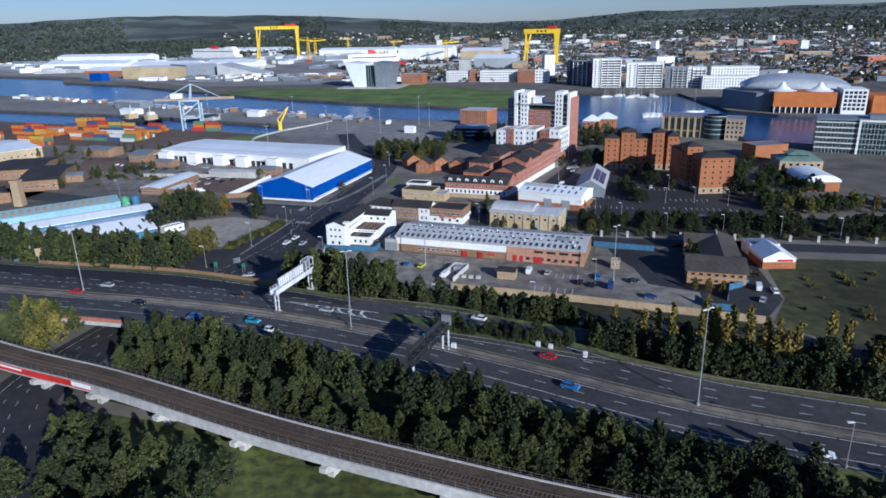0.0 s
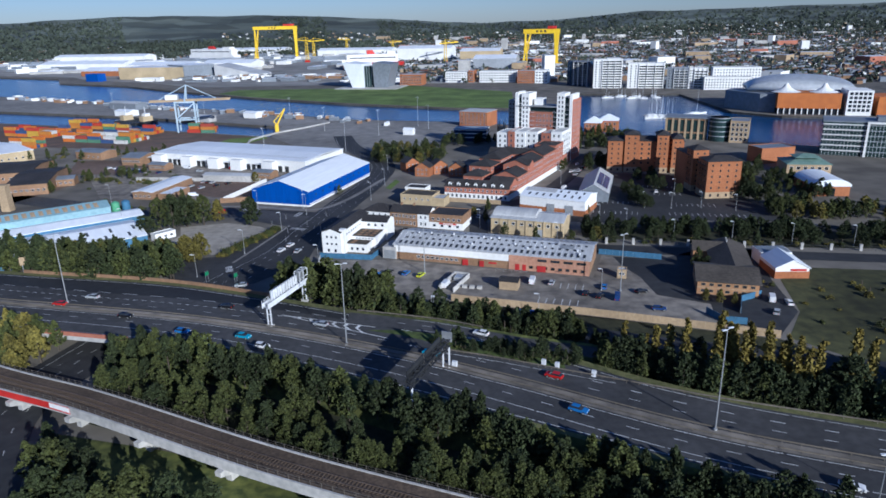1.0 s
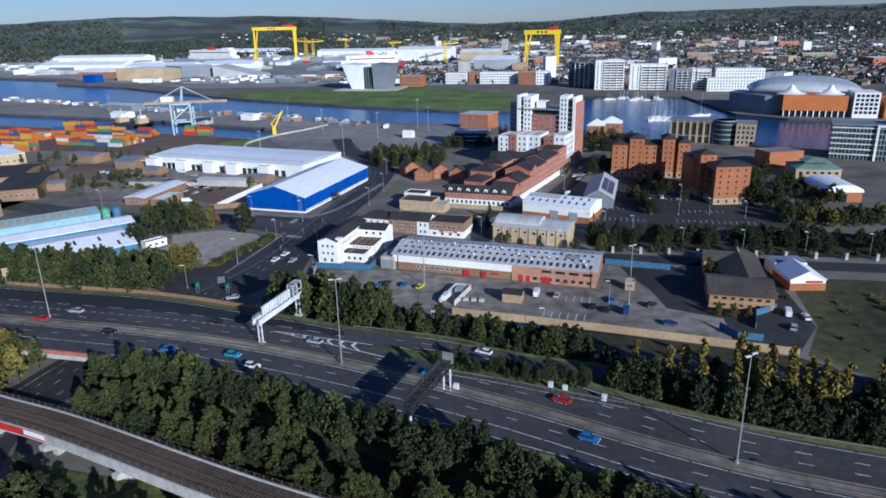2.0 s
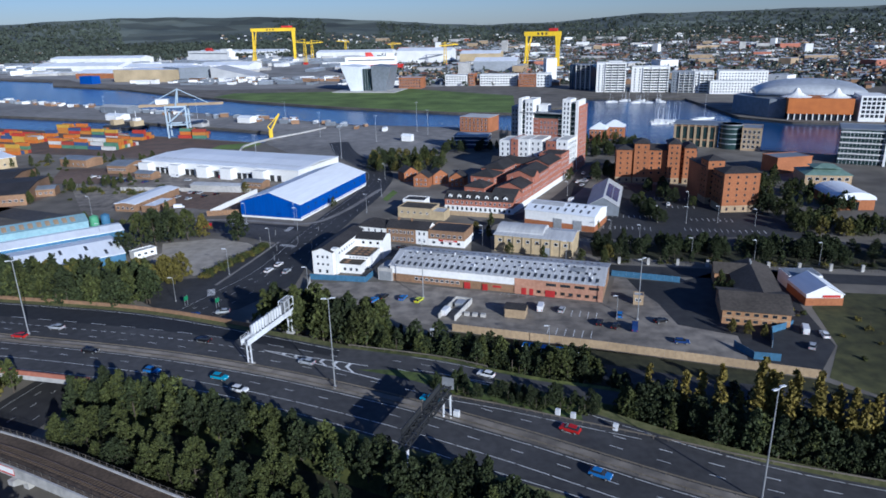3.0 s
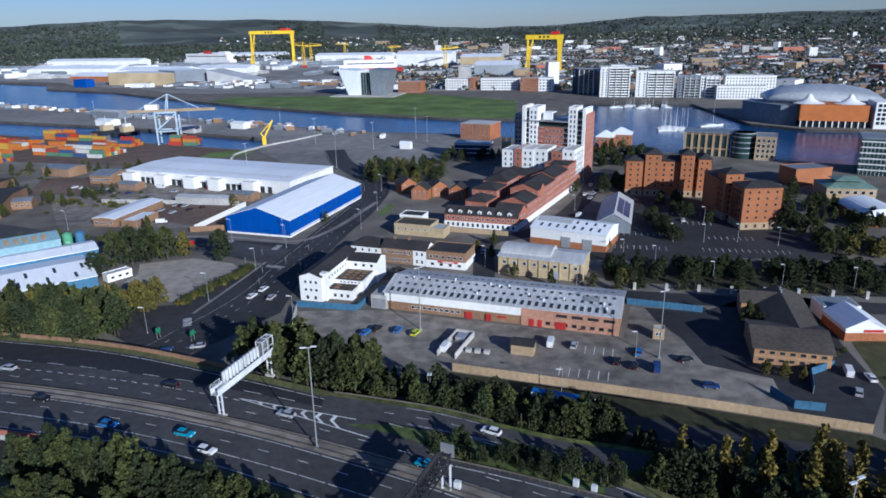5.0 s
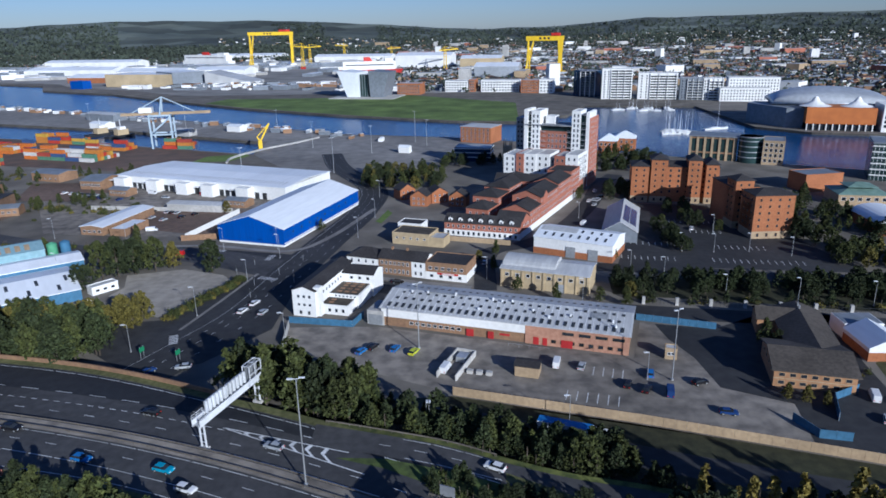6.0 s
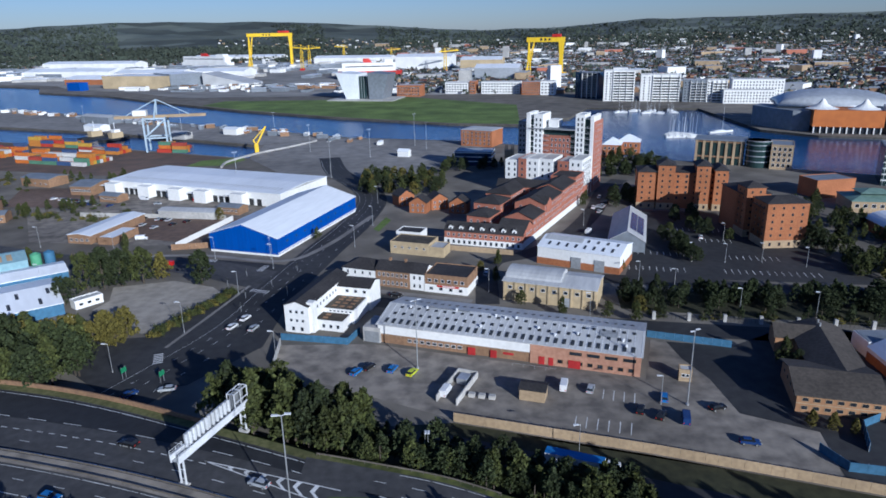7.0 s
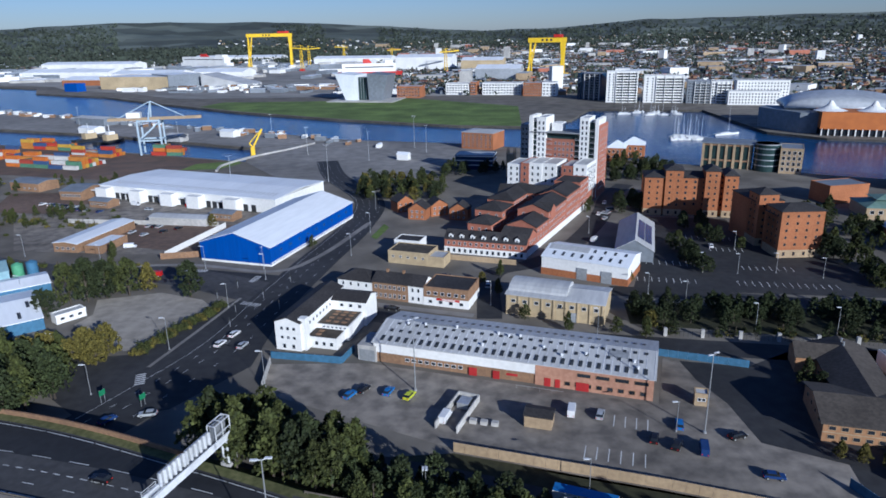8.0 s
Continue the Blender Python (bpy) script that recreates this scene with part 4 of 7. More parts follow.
def strip(line, d0, d1, x0, x1, n, mix, z0, z1, s0=0.75, s1=1.15):
    """Spots along a line, between two set-offs of it; z goes from z0 to z1 across."""
    k = clip(line, x0, x1)
    A, B = off(k, d0), off(k, d1)
    out = []
    for i in range(n):
        f = (i + float(rng.random())) / n * (len(k) - 1)
        j = min(int(f), len(k) - 2)
        u = float(rng.random())
        a, b = A[j].lerp(A[j + 1], f - j), B[j].lerp(B[j + 1], f - j)
        p = a.lerp(b, u)
        out.append((mix[int(rng.integers(len(mix)))], p.x, p.y, z0 + (z1 - z0) * u, s0 + (s1 - s0) * float(rng.random())))
    return out


def patch(x0, x1, y0, y1, n, mix, s0=0.7, s1=1.1, skew=0.0):
    out = []
    for i in range(n):
        x = x0 + (x1 - x0) * float(rng.random())
        y = y0 + (y1 - y0) * float(rng.random()) + skew * (x - x0)
        out.append((mix[int(rng.integers(len(mix)))], x, y, 0.0, s0 + (s1 - s0) * float(rng.random())))
    return out


def each(spots, group):
    for k, x, y, z, s in spots:
        plant(k, x, y, z, s, group)


G1, G2, G3 = "trees between railway and motorway", "trees beyond the motorway", "trees in the town"
each(strip(RAIL_FAR, 4.5, 14, -88, 30, 84, ["green", "green", "dark"], 0.0, 1.5, 0.65, 0.95), G1)
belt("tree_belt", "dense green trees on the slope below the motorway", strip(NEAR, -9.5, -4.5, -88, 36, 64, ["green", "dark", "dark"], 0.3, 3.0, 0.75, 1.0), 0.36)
belt("tree_belt", "green trees beside the railway and the street", strip(RAIL_FAR, 4, 17, -200, -116, 44, ["green", "green", "autumn"], 0, 2.5, 0.75, 1.1))
belt("shrub_belt", "low scrub and bushes on the motorway slope", strip(NEAR, -8, -2.2, 34, 135, 60, ["scrub", "shrub", "shrub", "dark"], 0, 4.5, 0.5, 0.85) + strip(RAIL_FAR, 4, 16, 28, 130, 95, ["dark", "shrub", "dark"], 0, 0, 0.7, 1.1))
belt("tree_belt", "dense green trees beside the sign gantry", strip(FAR, 5, 19, -59, -26, 52, ["green", "green", "dark"], 4, 0, 0.95, 1.35))
belt("tree_belt", "mixed dark trees and bushes below the car park wall", strip(SLIP_F, 3.5, 15, -26, 34, 100, ["dark", "green", "shrub", "dark"], 4, 0, 0.5, 0.9))
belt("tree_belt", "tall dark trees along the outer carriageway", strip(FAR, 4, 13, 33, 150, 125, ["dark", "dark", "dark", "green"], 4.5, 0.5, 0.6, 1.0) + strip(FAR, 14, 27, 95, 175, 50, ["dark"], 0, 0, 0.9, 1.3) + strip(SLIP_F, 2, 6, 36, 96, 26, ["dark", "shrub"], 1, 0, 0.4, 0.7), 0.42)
each(strip(FAR, 11, 14.5, 34, 60, 8, ["poplar"], 0.5, 0, 0.95, 1.3), G2)
each(strip(FAR, 9, 15, 56, 150, 34, ["poplar", "poplar", "poplar", "dark"], 1.0, 0, 1.15, 1.5), G2)
belt("tree_belt", "tall dark trees behind the brick parapet", strip(FAR, 4, 26, -225, -104, 115, ["dark", "dark", "dark", "green"], 3.5, 0, 0.9, 1.3))
each(patch(-150, -97, 252, 261, 42, ["autumn", "autumn", "autumn", "green"], 0.7, 0.95), G2)
belt("shrub_belt", "big green bushes beside the street below the railway", patch(-86, -44, 100, 130, 95, ["dark", "green", "shrub", "dark"], 0.55, 0.95, -0.5))
belt("shrub_belt", "ragged bushes in the rough grass", patch(-52, 40, 74, 98, 90, ["shrub", "scrub", "dark", "shrub"], 0.4, 0.85, -0.4))
for x, y, s, k in ((-132.5, 284, 1.2, "round"), (-131, 296, 1.5, "round"), (-126, 298, 1.6, "round"), (-121, 301, 1.55, "round"), (-128, 304, 1.4, "green"), (-121, 307, 1.4, "green"), (-114.5, 304, 1.45, "round"), (-109, 308, 1.5, "autumn"), (-92, 302, 1.5, "round"), (-104, 255, 1.15, "autumn"), (-99, 257.5, 1.15, "autumn"), (-109, 252.5, 1.1, "autumn"), (-113.5, 254, 1.15, "autumn"), (-117, 251, 1.05, "autumn"), (-121, 254, 1.1, "autumn"), (-170, 326, 0.8, "green"), (-60, 356, 0.6, "green"), (-140, 345, 0.7, "green"), (-115, 392, 0.7, "autumn"),
                   (48, 268, 0.55, "green"), (22, 279, 0.55, "green"), (34, 270, 0.6, "green"), (56, 265, 0.7, "green"), (59, 272, 0.75, "autumn"), (63, 311, 0.5, "autumn"), (15, 300, 0.6, "green"), (17, 318, 0.6, "green"), (10, 312, 0.5, "autumn"), (80, 206, 0.55, "autumn"), (84, 204.5, 0.6, "autumn"), (88, 203, 0.5, "autumn"), (87.5, 235.5, 0.75, "green"), (90, 233, 0.6, "dark"), (66, 408, 0.7, "green"), (70, 420, 0.6, "green")):
    plant(k, x, y, 0, s, G3)
for i in range(18):
    plant("shrub" if i % 3 else "scrub", -91 + 13 * i / 17, 258 + 34 * i / 17, 0, 0.9, "hedge round the lot")
belt("tree_belt", "dark avenue trees and hedges beside the back street", patch(56, 220, 276, 290, 170, ["round", "round", "dark"], 0.5, 0.8, -0.12) + patch(62, 220, 267, 272.5, 70, ["dark", "shrub", "scrub"], 0.4, 0.7, -0.13))
each(patch(88, 96, 318, 358, 14, ["round"], 0.6, 0.85), G3)
each(patch(100, 124, 345, 392, 8, ["round"], 0.6, 0.85), G3)
each(patch(144, 153, 300, 392, 34, ["green", "round", "round"], 0.75, 1.05), G3)
belt("tree_belt", "green and yellow trees along the avenue", patch(150, 260, 296, 318, 66, ["round", "round", "autumn", "green"], 0.65, 1.0, -0.14) + patch(153, 188, 330, 402, 44, ["round", "green"], 0.6, 0.95))
belt("tree_belt", "trees at the bend of the harbour road", patch(-54, -6, 436, 486, 66, ["round", "green", "autumn"], 0.6, 1.0))
belt("tree_belt", "trees between the flats and the river", patch(85, 140, 478, 535, 70, ["round", "green"], 0.6, 0.95) + patch(78, 130, 404, 418, 26, ["dark"], 0.7, 1.0) + patch(-8, 34, 498, 516, 14, ["dark", "green"], 0.6, 0.95))
each(patch(-225, -165, 405, 425, 14, ["shrub", "green"], 0.5, 0.8), G3)
belt("shrub_belt", "scrub over the waste ground", patch(104, 230, 178, 226, 70, ["scrub", "shrub", "scrub"], 0.25, 0.7, -0.2))
belt("shrub_belt", "low dark bushes on the grass nose beside the slip road", strip(SLIP_N, -7.5, -1.5, -4, 32, 90, ["shrub", "shrub", "dark"], HIGH - 0.3, HIGH - 0.3, 0.25, 0.5))
# dark ground sheet below the near trees, shade held in its colour
sheet("wood_floor", [(-90, 143), (-60, 131.5), (0, 108.5), (40, 93), (60, 100), (44, 108), (10, 126), (-30, 147), (-66, 160), (-90, 166)], 0.03, M_SHADE_FLOOR, "ground under the near trees, shade in its dark colour")


# ---- the main buildings ----
def span(p, q):
    return math.hypot(q[0] - p[0], q[1] - p[1]), math.degrees(math.atan2(q[1] - p[1], q[0] - p[0]))


def flat_roof(t, x0, x1, y0, y1, h, roof, wall, edge=0.6):
    part("roof", bm_box(x0 + 0.29, x1 - 0.29, y0 + 0.29, y1 - 0.29, h - 0.1, h + edge * 0.6), roof, t)
    bm = bmesh.new()
    for b in ((x0 - 0.08, x1 + 0.08, y0 - 0.08, y0 + 0.28), (x0 - 0.08, x1 + 0.08, y1 - 0.28, y1 + 0.08), (x0 - 0.08, x0 + 0.28, y0 + 0.28, y1 - 0.28), (x1 - 0.28, x1 + 0.08, y0 + 0.28, y1 - 0.28)):
        box(bm, *b, h + 0.004, h + edge)
    part("parapet", bm, wall, t)


def simple(name, label, cat, p, q, d, h, wall, roof, rise=2.0, style="gable", along="x", win=(), group="", base=None, framing=None):
    """A body with a roof of one style; win rows: side, columns, rows, width, height, from z, to z."""
    w, a = span(p, q)
    t = thing(name, label, cat, p[0], p[1], 0, a, group)
    if style == "gable":
        part("wall", gabled_wall(0, w, 0, d, h, rise, along, -0.2), wall, t)
        part("roof", gable(0, w, 0, d, h + 0.02, rise, along), roof, t)
    elif style == "hip":
        part("wall", bm_box(0, w, 0, d, -0.2, h), wall, t)
        part("roof", hip(0, w, 0, d, h + 0.01, rise), roof, t)
    else:
        part("wall", bm_box(0, w, 0, d, -0.2, h), wall, t)
        flat_roof(t, 0, w, 0, d, h, roof, wall)
    if base:
        part("plinth", bm_box(-0.12, w + 0.12, -0.12, d + 0.12, -0.2, base[0]), base[1], t)
    for s, cols, rows, ww, wh, z0, z1 in win:
        fixed, a1 = {"front": (0, w), "back": (d, w), "left": (0, d), "right": (w, d)}[s]
        if base and z0 < base[0]:
            fixed += -0.12 if s in ("front", "left") else 0.12
        windows(t, s, fixed, 0.6, a1 - 0.6, z0, z1, cols, rows, ww, wh, framing)
    return t


def slots(t, name, w, d, h, rise, over, cols, rows, sw, sl, x0, x1, material, slope="front"):
    """Rooflights lying on one slope of a roof whose ridge runs along x."""
    half = d / 2 + over
    ang = math.degrees(math.atan2(rise, half))
    me = mesh_of(name, bm_box(-sw / 2, sw / 2, -sl / 2, sl / 2, 0, 0.09), material)
    for r in rows:
        for c in range(cols):
            x = x0 + (x1 - x0) * (c + 0.5) / cols
            y, z = -over + half * r, h + rise * r + 0.27
            if slope == "front":
                share(name, me, t, pose(x, y, z, ang))
            else:
                share(name, me, t, pose(x, d - y, z, -ang))


M_SKYLIGHT = mat("rooflight", (0.05, 0.055, 0.06), (0.035, 0.04, 0.045), 0.8, 0.3)
M_TILE = mat("brown_roof_tile", (0.085, 0.072, 0.06), (0.055, 0.047, 0.04), 1.2, 0.9, wide=0.25)
M_SHUTTER = mat("grey_shutter", (0.28, 0.29, 0.30), (0.22, 0.23, 0.24), 1.0, 0.6)
M_REDDOOR = mat("red_door", (0.42, 0.03, 0.03), (0.35, 0.025, 0.025), 1.0, 0.6)
M_PANEL = mat("solar_panel", (0.03, 0.06, 0.14), (0.02, 0.045, 0.11), 0.5, 0.25)
M_FELT = mat("brown_felt_roof", (0.10, 0.085, 0.065), (0.065, 0.055, 0.045), 0.5, 0.95, wide=0.4)
M_CREAM = mat("cream_render", (0.50, 0.39, 0.235), (0.40, 0.31, 0.19), 0.5, 0.9, wide=0.2)
M_DARKBLUE = mat("dark_blue_glass", (0.02, 0.05, 0.10), (0.015, 0.035, 0.08), 0.4, 0.15)
M_GREENGLASS = mat("green_glass", (0.03, 0.055, 0.055), (0.02, 0.04, 0.04), 0.3, 0.12, wide=0.3)
M_GREENROOF = mat("green_copper_roof", (0.20, 0.30, 0.25), (0.15, 0.24, 0.2), 0.4, 0.7)
M_TERRACOTTA = mat("orange_cladding", (0.50, 0.16, 0.04), (0.42, 0.13, 0.035), 0.15, 0.7, wide=0.12)
M_SILVER = mat("silver_cladding", (0.47, 0.49, 0.51), (0.38, 0.40, 0.42), 0.25, 0.4, metal=0.3, wide=0.15)
M_GREYCLAD = mat("grey_cladding", (0.22, 0.24, 0.27), (0.17, 0.19, 0.21), 0.3, 0.5, wide=0.15)


def blue_warehouse():
    w, a = span((-102.5, 342), (-71.5, 332.5))
    t = thing("warehouse", "bright blue clad warehouse with a white pitched roof", "warehouse", -102.5, 342, 0, a)
    d = 75
    part("wall", gabled_wall(0, w, 0, d, 7.6, 5.0, "y", 0.9), M_BLUE, t)
    part("plinth", bm_box(0.05, w - 0.05, 0.05, d - 0.05, -0.2, 0.9), M_WHITE, t, "white painted base wall")
    part("roof", gable(0, w, 0, d, 7.7, 5.0, "y", 0.35, 0.2), M_WHITEROOF, t)
    bm = bmesh.new()
    for i in range(int(w / 0.9)):
        x = 0.45 + 0.9 * i
        top = 7.5 + 5.0 * (1 - abs(x - w / 2) / (w / 2))
        box(bm, x - 0.05, x + 0.05, -0.05, -0.001, 0.9, top - 0.1)
    for i in range(int(d / 0.9)):
        box(bm, w + 0.001, w + 0.05, 0.4 + 0.9 * i, 0.5 + 0.9 * i, 0.9, 7.5)
    part("cladding_rib", bm, M_BLUE, t)
    windows(t, "right", w, 4, d - 4, 4.2, 5.6, 9, 1, 1.5, 0.7, M_BLUESHEET)
    bm = bmesh.new()
    box(bm, w + 0.01, w + 0.5, 0, d, 1.4, 1.7)
    part("gutter", bm, M_WHITE, t)


def white_warehouse():
    w, a = span((-201, 457), (-90, 414))
    t = thing("distribution_shed", "long low white warehouse with loading bays and a pale roof", "warehouse", -201, 457, 0, a)
    d, h = 46, 7.2
    part("wall", bm_box(0, w, 0, d, -0.2, h), M_WHITE, t)
    part("roof", gable(0, w, 0, d, h + 0.02, 1.2, "x", 0.4, 0.3), M_WHITEROOF, t)
    for x in (1.5, 26, 48, 66, 90):
        part("loading_bay", bm_box(x, x + 8, -5, -0.02, -0.2, 6.6), M_WHITE, t)
        part("canopy", bm_box(x - 7, x - 0.02, -2.6, -0.02, 4.2, 4.5), M_WHITE, t)
    for x in (11, 15, 19, 35, 39, 43, 57.5, 61.5, 75, 79, 83, 99, 104):
        part("dock_door", bm_box(x, x + 2.8, -0.12, 0.05, 0, 3.6), M_DARKSTEEL, t)
    slots(t, "rooflight", w, d, h, 1.2, 0.4, 44, (0.35,), 0.7, 5, 4, w - 4, M_GREYROOF)


def long_shed():
    w, a = span((-22.5, 252.6), (48, 230.0))
    t = thing("long_shed", "long brick works shed with a grey sheet roof full of rooflights", "shed", -22.5, 252.6, 0, a)
    d, h, rise = 21.5, 5.6, 2.4
    part("wall", gabled_wall(0, w, 0, d, h, rise, "x", -0.2), M_BROWN, t)
    part("roof", gable(0, w, 0, d, h + 0.02, rise, "x", 0.5, 0.2), M_GREYROOF, t)
    bm = bmesh.new()
    for i in range(37):
        x = w * i / 36
        bar(bm, (x, -0.5, h + 0.24), (x, d / 2, h + 0.24 + rise), 0.14, 0.08)
    part("roof_seam", bm, M_WHITESTEEL, t)
    part("fascia", bm_box(0.2, 45, -0.28, -0.01, 3.0, 5.5), M_WHITE, t, "white painted cladding band")
    part("brick_front", bm_box(45.1, w + 0.02, -0.3, -0.01, -0.2, 5.5), mat("salmon_brick", (0.46, 0.25, 0.165), (0.37, 0.19, 0.125), 1.0, 0.9, wide=0.2), t, "salmon pink brick front")
    part("porch", bm_box(-4.5, 1.0, -0.6, 8, -0.2, 4.6), M_CONCRETE, t, "pale end porch with a shutter")
    part("shutter", bm_box(-4.0, 0.6, -0.7, -0.61, 0, 3.4), M_SHUTTER, t)
    slots(t, "rooflight", w, d, h, rise, 0.5, 32, (0.22,), 0.95, 2.3, 1, w - 1, M_SKYLIGHT)
    slots(t, "rooflight", w, d, h, rise, 0.5, 26, (0.55,), 0.9, 1.2, 2, w - 2, M_SKYLIGHT)
    slots(t, "rooflight", w, d, h, rise, 0.5, 26, (0.84,), 0.9, 1.0, 3, w - 1, M_SKYLIGHT)
    slots(t, "rooflight", w, d, h, rise, 0.5, 30, (0.55,), 0.9, 1.5, 2, w - 2, M_SKYLIGHT, "back")
    slots(t, "patch_sheet", w, d, h, rise, 0.5, 1, (0.72,), 4.8, 3.0, 60, 70, M_SHUTTER)
    slots(t, "patch_sheet", w, d, h, rise, 0.5, 1, (0.97,), 14, 0.7, 8, 28, M_SHUTTER)
    bmv = bmesh.new()
    tube(bmv, (0, 0, 0), (0, 0, 0.6), 0.3, 0.3, 8)
    tube(bmv, (0, 0, 0.6), (0, 0, 0.85), 0.5, 0.25, 8)
    me = mesh_of("roof_vent", bmv, M_WHITESTEEL)
    for x, r in ((7, 0.85), (21, 0.95), (30, 0.4), (33, 0.9), (36, 0.85), (39, 0.9), (46, 0.6), (51, 0.4), (57, 0.55), (69, 0.5), (70, 0.3), (12, 0.9)):
        share("roof_vent", me, t, pose(x, -0.5 + (d / 2 + 0.5) * r, h + 0.2 + rise * r))
    windows(t, "front", -0.3, 52, w - 1, 0.6, 2.4, 8, 1, 1.5, 1.2, M_BROWN)
    windows(t, "front", -0.3, 55, w - 0.5, 3.4, 5.2, 4, 1, 3.4, 1.1, M_BROWN)
    windows(t, "front", 0, 9, 26, 0.6, 2.6, 9, 1, 1.3, 1.0, M_WHITESTEEL)
    for x, ww in ((27.5, 2.2), (34, 1.8), (47.5, 1.6), (50.2, 1.3), (55.5, 3.2)):
        part("red_door", bm_box(x, x + ww, -0.42, -0.31, 0, 2.3), M_REDDOOR, t)
    part("writing_bar", bm_box(37.5, 40.5, -0.06, -0.012, 1.3, 2.0), M_REDDOOR, t)
    bm = bmesh.new()
    for i in range(4):
        bar(bm, (41 + 3 * i, -3.5, 0.9), (44 + 3 * i, -3.5, 0.9), 0.07)
        bar(bm, (41 + 3 * i, -3.5, 0), (41 + 3 * i, -3.5, 0.9), 0.07)
    part("railing", bm, M_STEEL, t)


def white_office():
    t = thing("white_office", "white rendered three-storey office with slate roofs round a low yard", "building", -51.6, 260.6, 0, -15)
    part("wall", gabled_wall(0, 8, 0, 30, 8.6, 1.5, "y", -0.2), M_WHITE, t)
    part("roof", gable(0, 8, 0, 30, 8.62, 1.5, "y", 0.25), M_SLATE, t)
    part("back_wing", gabled_wall(8.02, 19.5, 21, 30, 7.6, 1.6, "x", -0.2), M_WHITE, t)
    part("roof", gable(8.1, 19.5, 21, 30, 7.62, 1.6, "x", 0.25), M_SLATE, t)
    part("stair_tower", bm_box(7.0, 9.2, 1.0, 3.2, -0.2, 9.8), M_WHITE, t)
    part("low_block", bm_box(8.02, 17.5, 3.3, 9.5, -0.2, 3.4), M_WHITE, t)
    part("roof", bm_box(8.3, 17.2, 3.6, 9.2, 3.404, 3.5), M_FELT, t)
    part("low_block", bm_box(8.02, 18.6, 9.6, 20.9, -0.2, 4.6), M_WHITE, t)
    part("roof", bm_box(8.3, 18.2, 10, 20.6, 4.604, 4.7), M_FELT, t)
    me = mesh_of("rooflight", bm_box(-0.8, 0.8, -0.55, 0.55, 0, 0.2), M_BROWN)
    for x in (11, 13.6, 16.2):
        for y in (12, 14.6, 17.2, 19.4):
            share("rooflight", me, t, pose(x, y, 4.65))
    for y in (5.2, 7.4):
        share("rooflight", me, t, pose(11, y, 3.45))
    windows(t, "front", 0, 1.2, 7, 5.8, 7.8, 3, 1, 1.0, 1.1)
    windows(t, "front", 0, 1.2, 7, 3.1, 4.9, 3, 1, 1.0, 1.0)
    windows(t, "front", 0, 1.2, 7, 0.2, 2.4, 2, 1, 1.1, 1.4)
    windows(t, "right", 8, 5, 21, 5.7, 7.5, 7, 1, 1.0, 1.1)
    windows(t, "front", 21, 10, 19, 5.4, 7.2, 3, 1, 1.2, 1.1)
    windows(t, "front", 9.6, 10, 18, 3.5, 4.4, 6, 1, 0.9, 0.6)
    windows(t, "front", 3.3, 10, 17, 0.5, 2.6, 3, 1, 1.1, 1.3)
    part("shed_roof", gable(1, 9, 31.5, 37, 4.2, 1.0, "x", 0.2), M_WHITEROOF, t, "pale roof of the rear lean-to")
    part("lean_to", bm_box(1, 9, 31.5, 37, -0.2, 4.2), M_WHITE, t)


def hoarding(p, q, h=2.2, material=None, label="blue sheet hoarding fence"):
    w, a = span(p, q)
    t = thing("hoarding", label, "fence", p[0], p[1], 0, a, "fences round the yards")
    material = material or M_BLUESHEET
    n = max(2, int(w / 2.4))
    for i in range(n):
        part("panel", bm_box(w * i / n + 0.02, w * (i + 1) / n - 0.02, -0.05, 0.05, 0.05, h), material, t)
        part("post", bm_box(w * i / n - 0.06, w * i / n + 0.06, 0.051, 0.17, -0.1, h + 0.05), M_STEEL, t)


blue_warehouse()
white_warehouse()
long_shed()
white_office()
for p, q in (((-51.7, 254.6), (-31.2, 250.8)), ((-31.2, 250.8), (-28.7, 258.6)), ((56.2, 253.6), (78, 246)), ((87.4, 196.5), (91.1, 205.4)), ((91.1, 205.4), (99.1, 209.4)), ((77, 197), (79.5, 190)), ((79.5, 190), (86, 188.5))):
    hoarding(p, q)
hoarding((-0.6, 209.8), (42.3, 196.5), 2.4, M_BUFF, "weathered tan concrete panel wall round the yard")
hoarding((42.3, 196.5), (91.5, 179.3), 2.4, M_BUFF, "weathered tan concrete panel wall round the yard")
hoarding((-51, 251), (-49.5, 237), 2.4, M_CONCRETE, "pale palisade fence at the yard's corner")

# terrace along the back street
simple("corner_house", "white two-storey corner house with a hipped slate roof", "house", (-40.5, 303.4), (-28.2, 298.9), 10, 5.6, M_WHITE, M_SLATE, 2.6, "hip", win=(("front", 4, 1, 0.9, 1.3, 3.4, 5.2), ("front", 4, 1, 0.9, 1.4, 0.6, 2.6), ("left", 3, 1, 0.9, 1.3, 3.4, 5.2)))
tb = simple("brick_terrace", "brown brick terrace of two-storey houses with slate roof", "terrace", (-28.0, 298.8), (-15.6, 294.4), 9, 6.0, M_BROWN, M_SLATE, 2.4, win=(("front", 7, 1, 0.9, 1.4, 3.6, 5.6), ("front", 7, 1, 0.9, 1.5, 0.5, 2.7)))
simple("painted_house", "white painted terraced house with a slate roof", "house", (-15.5, 294.4), (-10.4, 292.5), 9, 6.0, M_WHITE, M_SLATE, 2.4, win=(("front", 2, 1, 0.9, 1.4, 3.6, 5.6), ("front", 2, 1, 0.9, 1.5, 0.5, 2.7)))
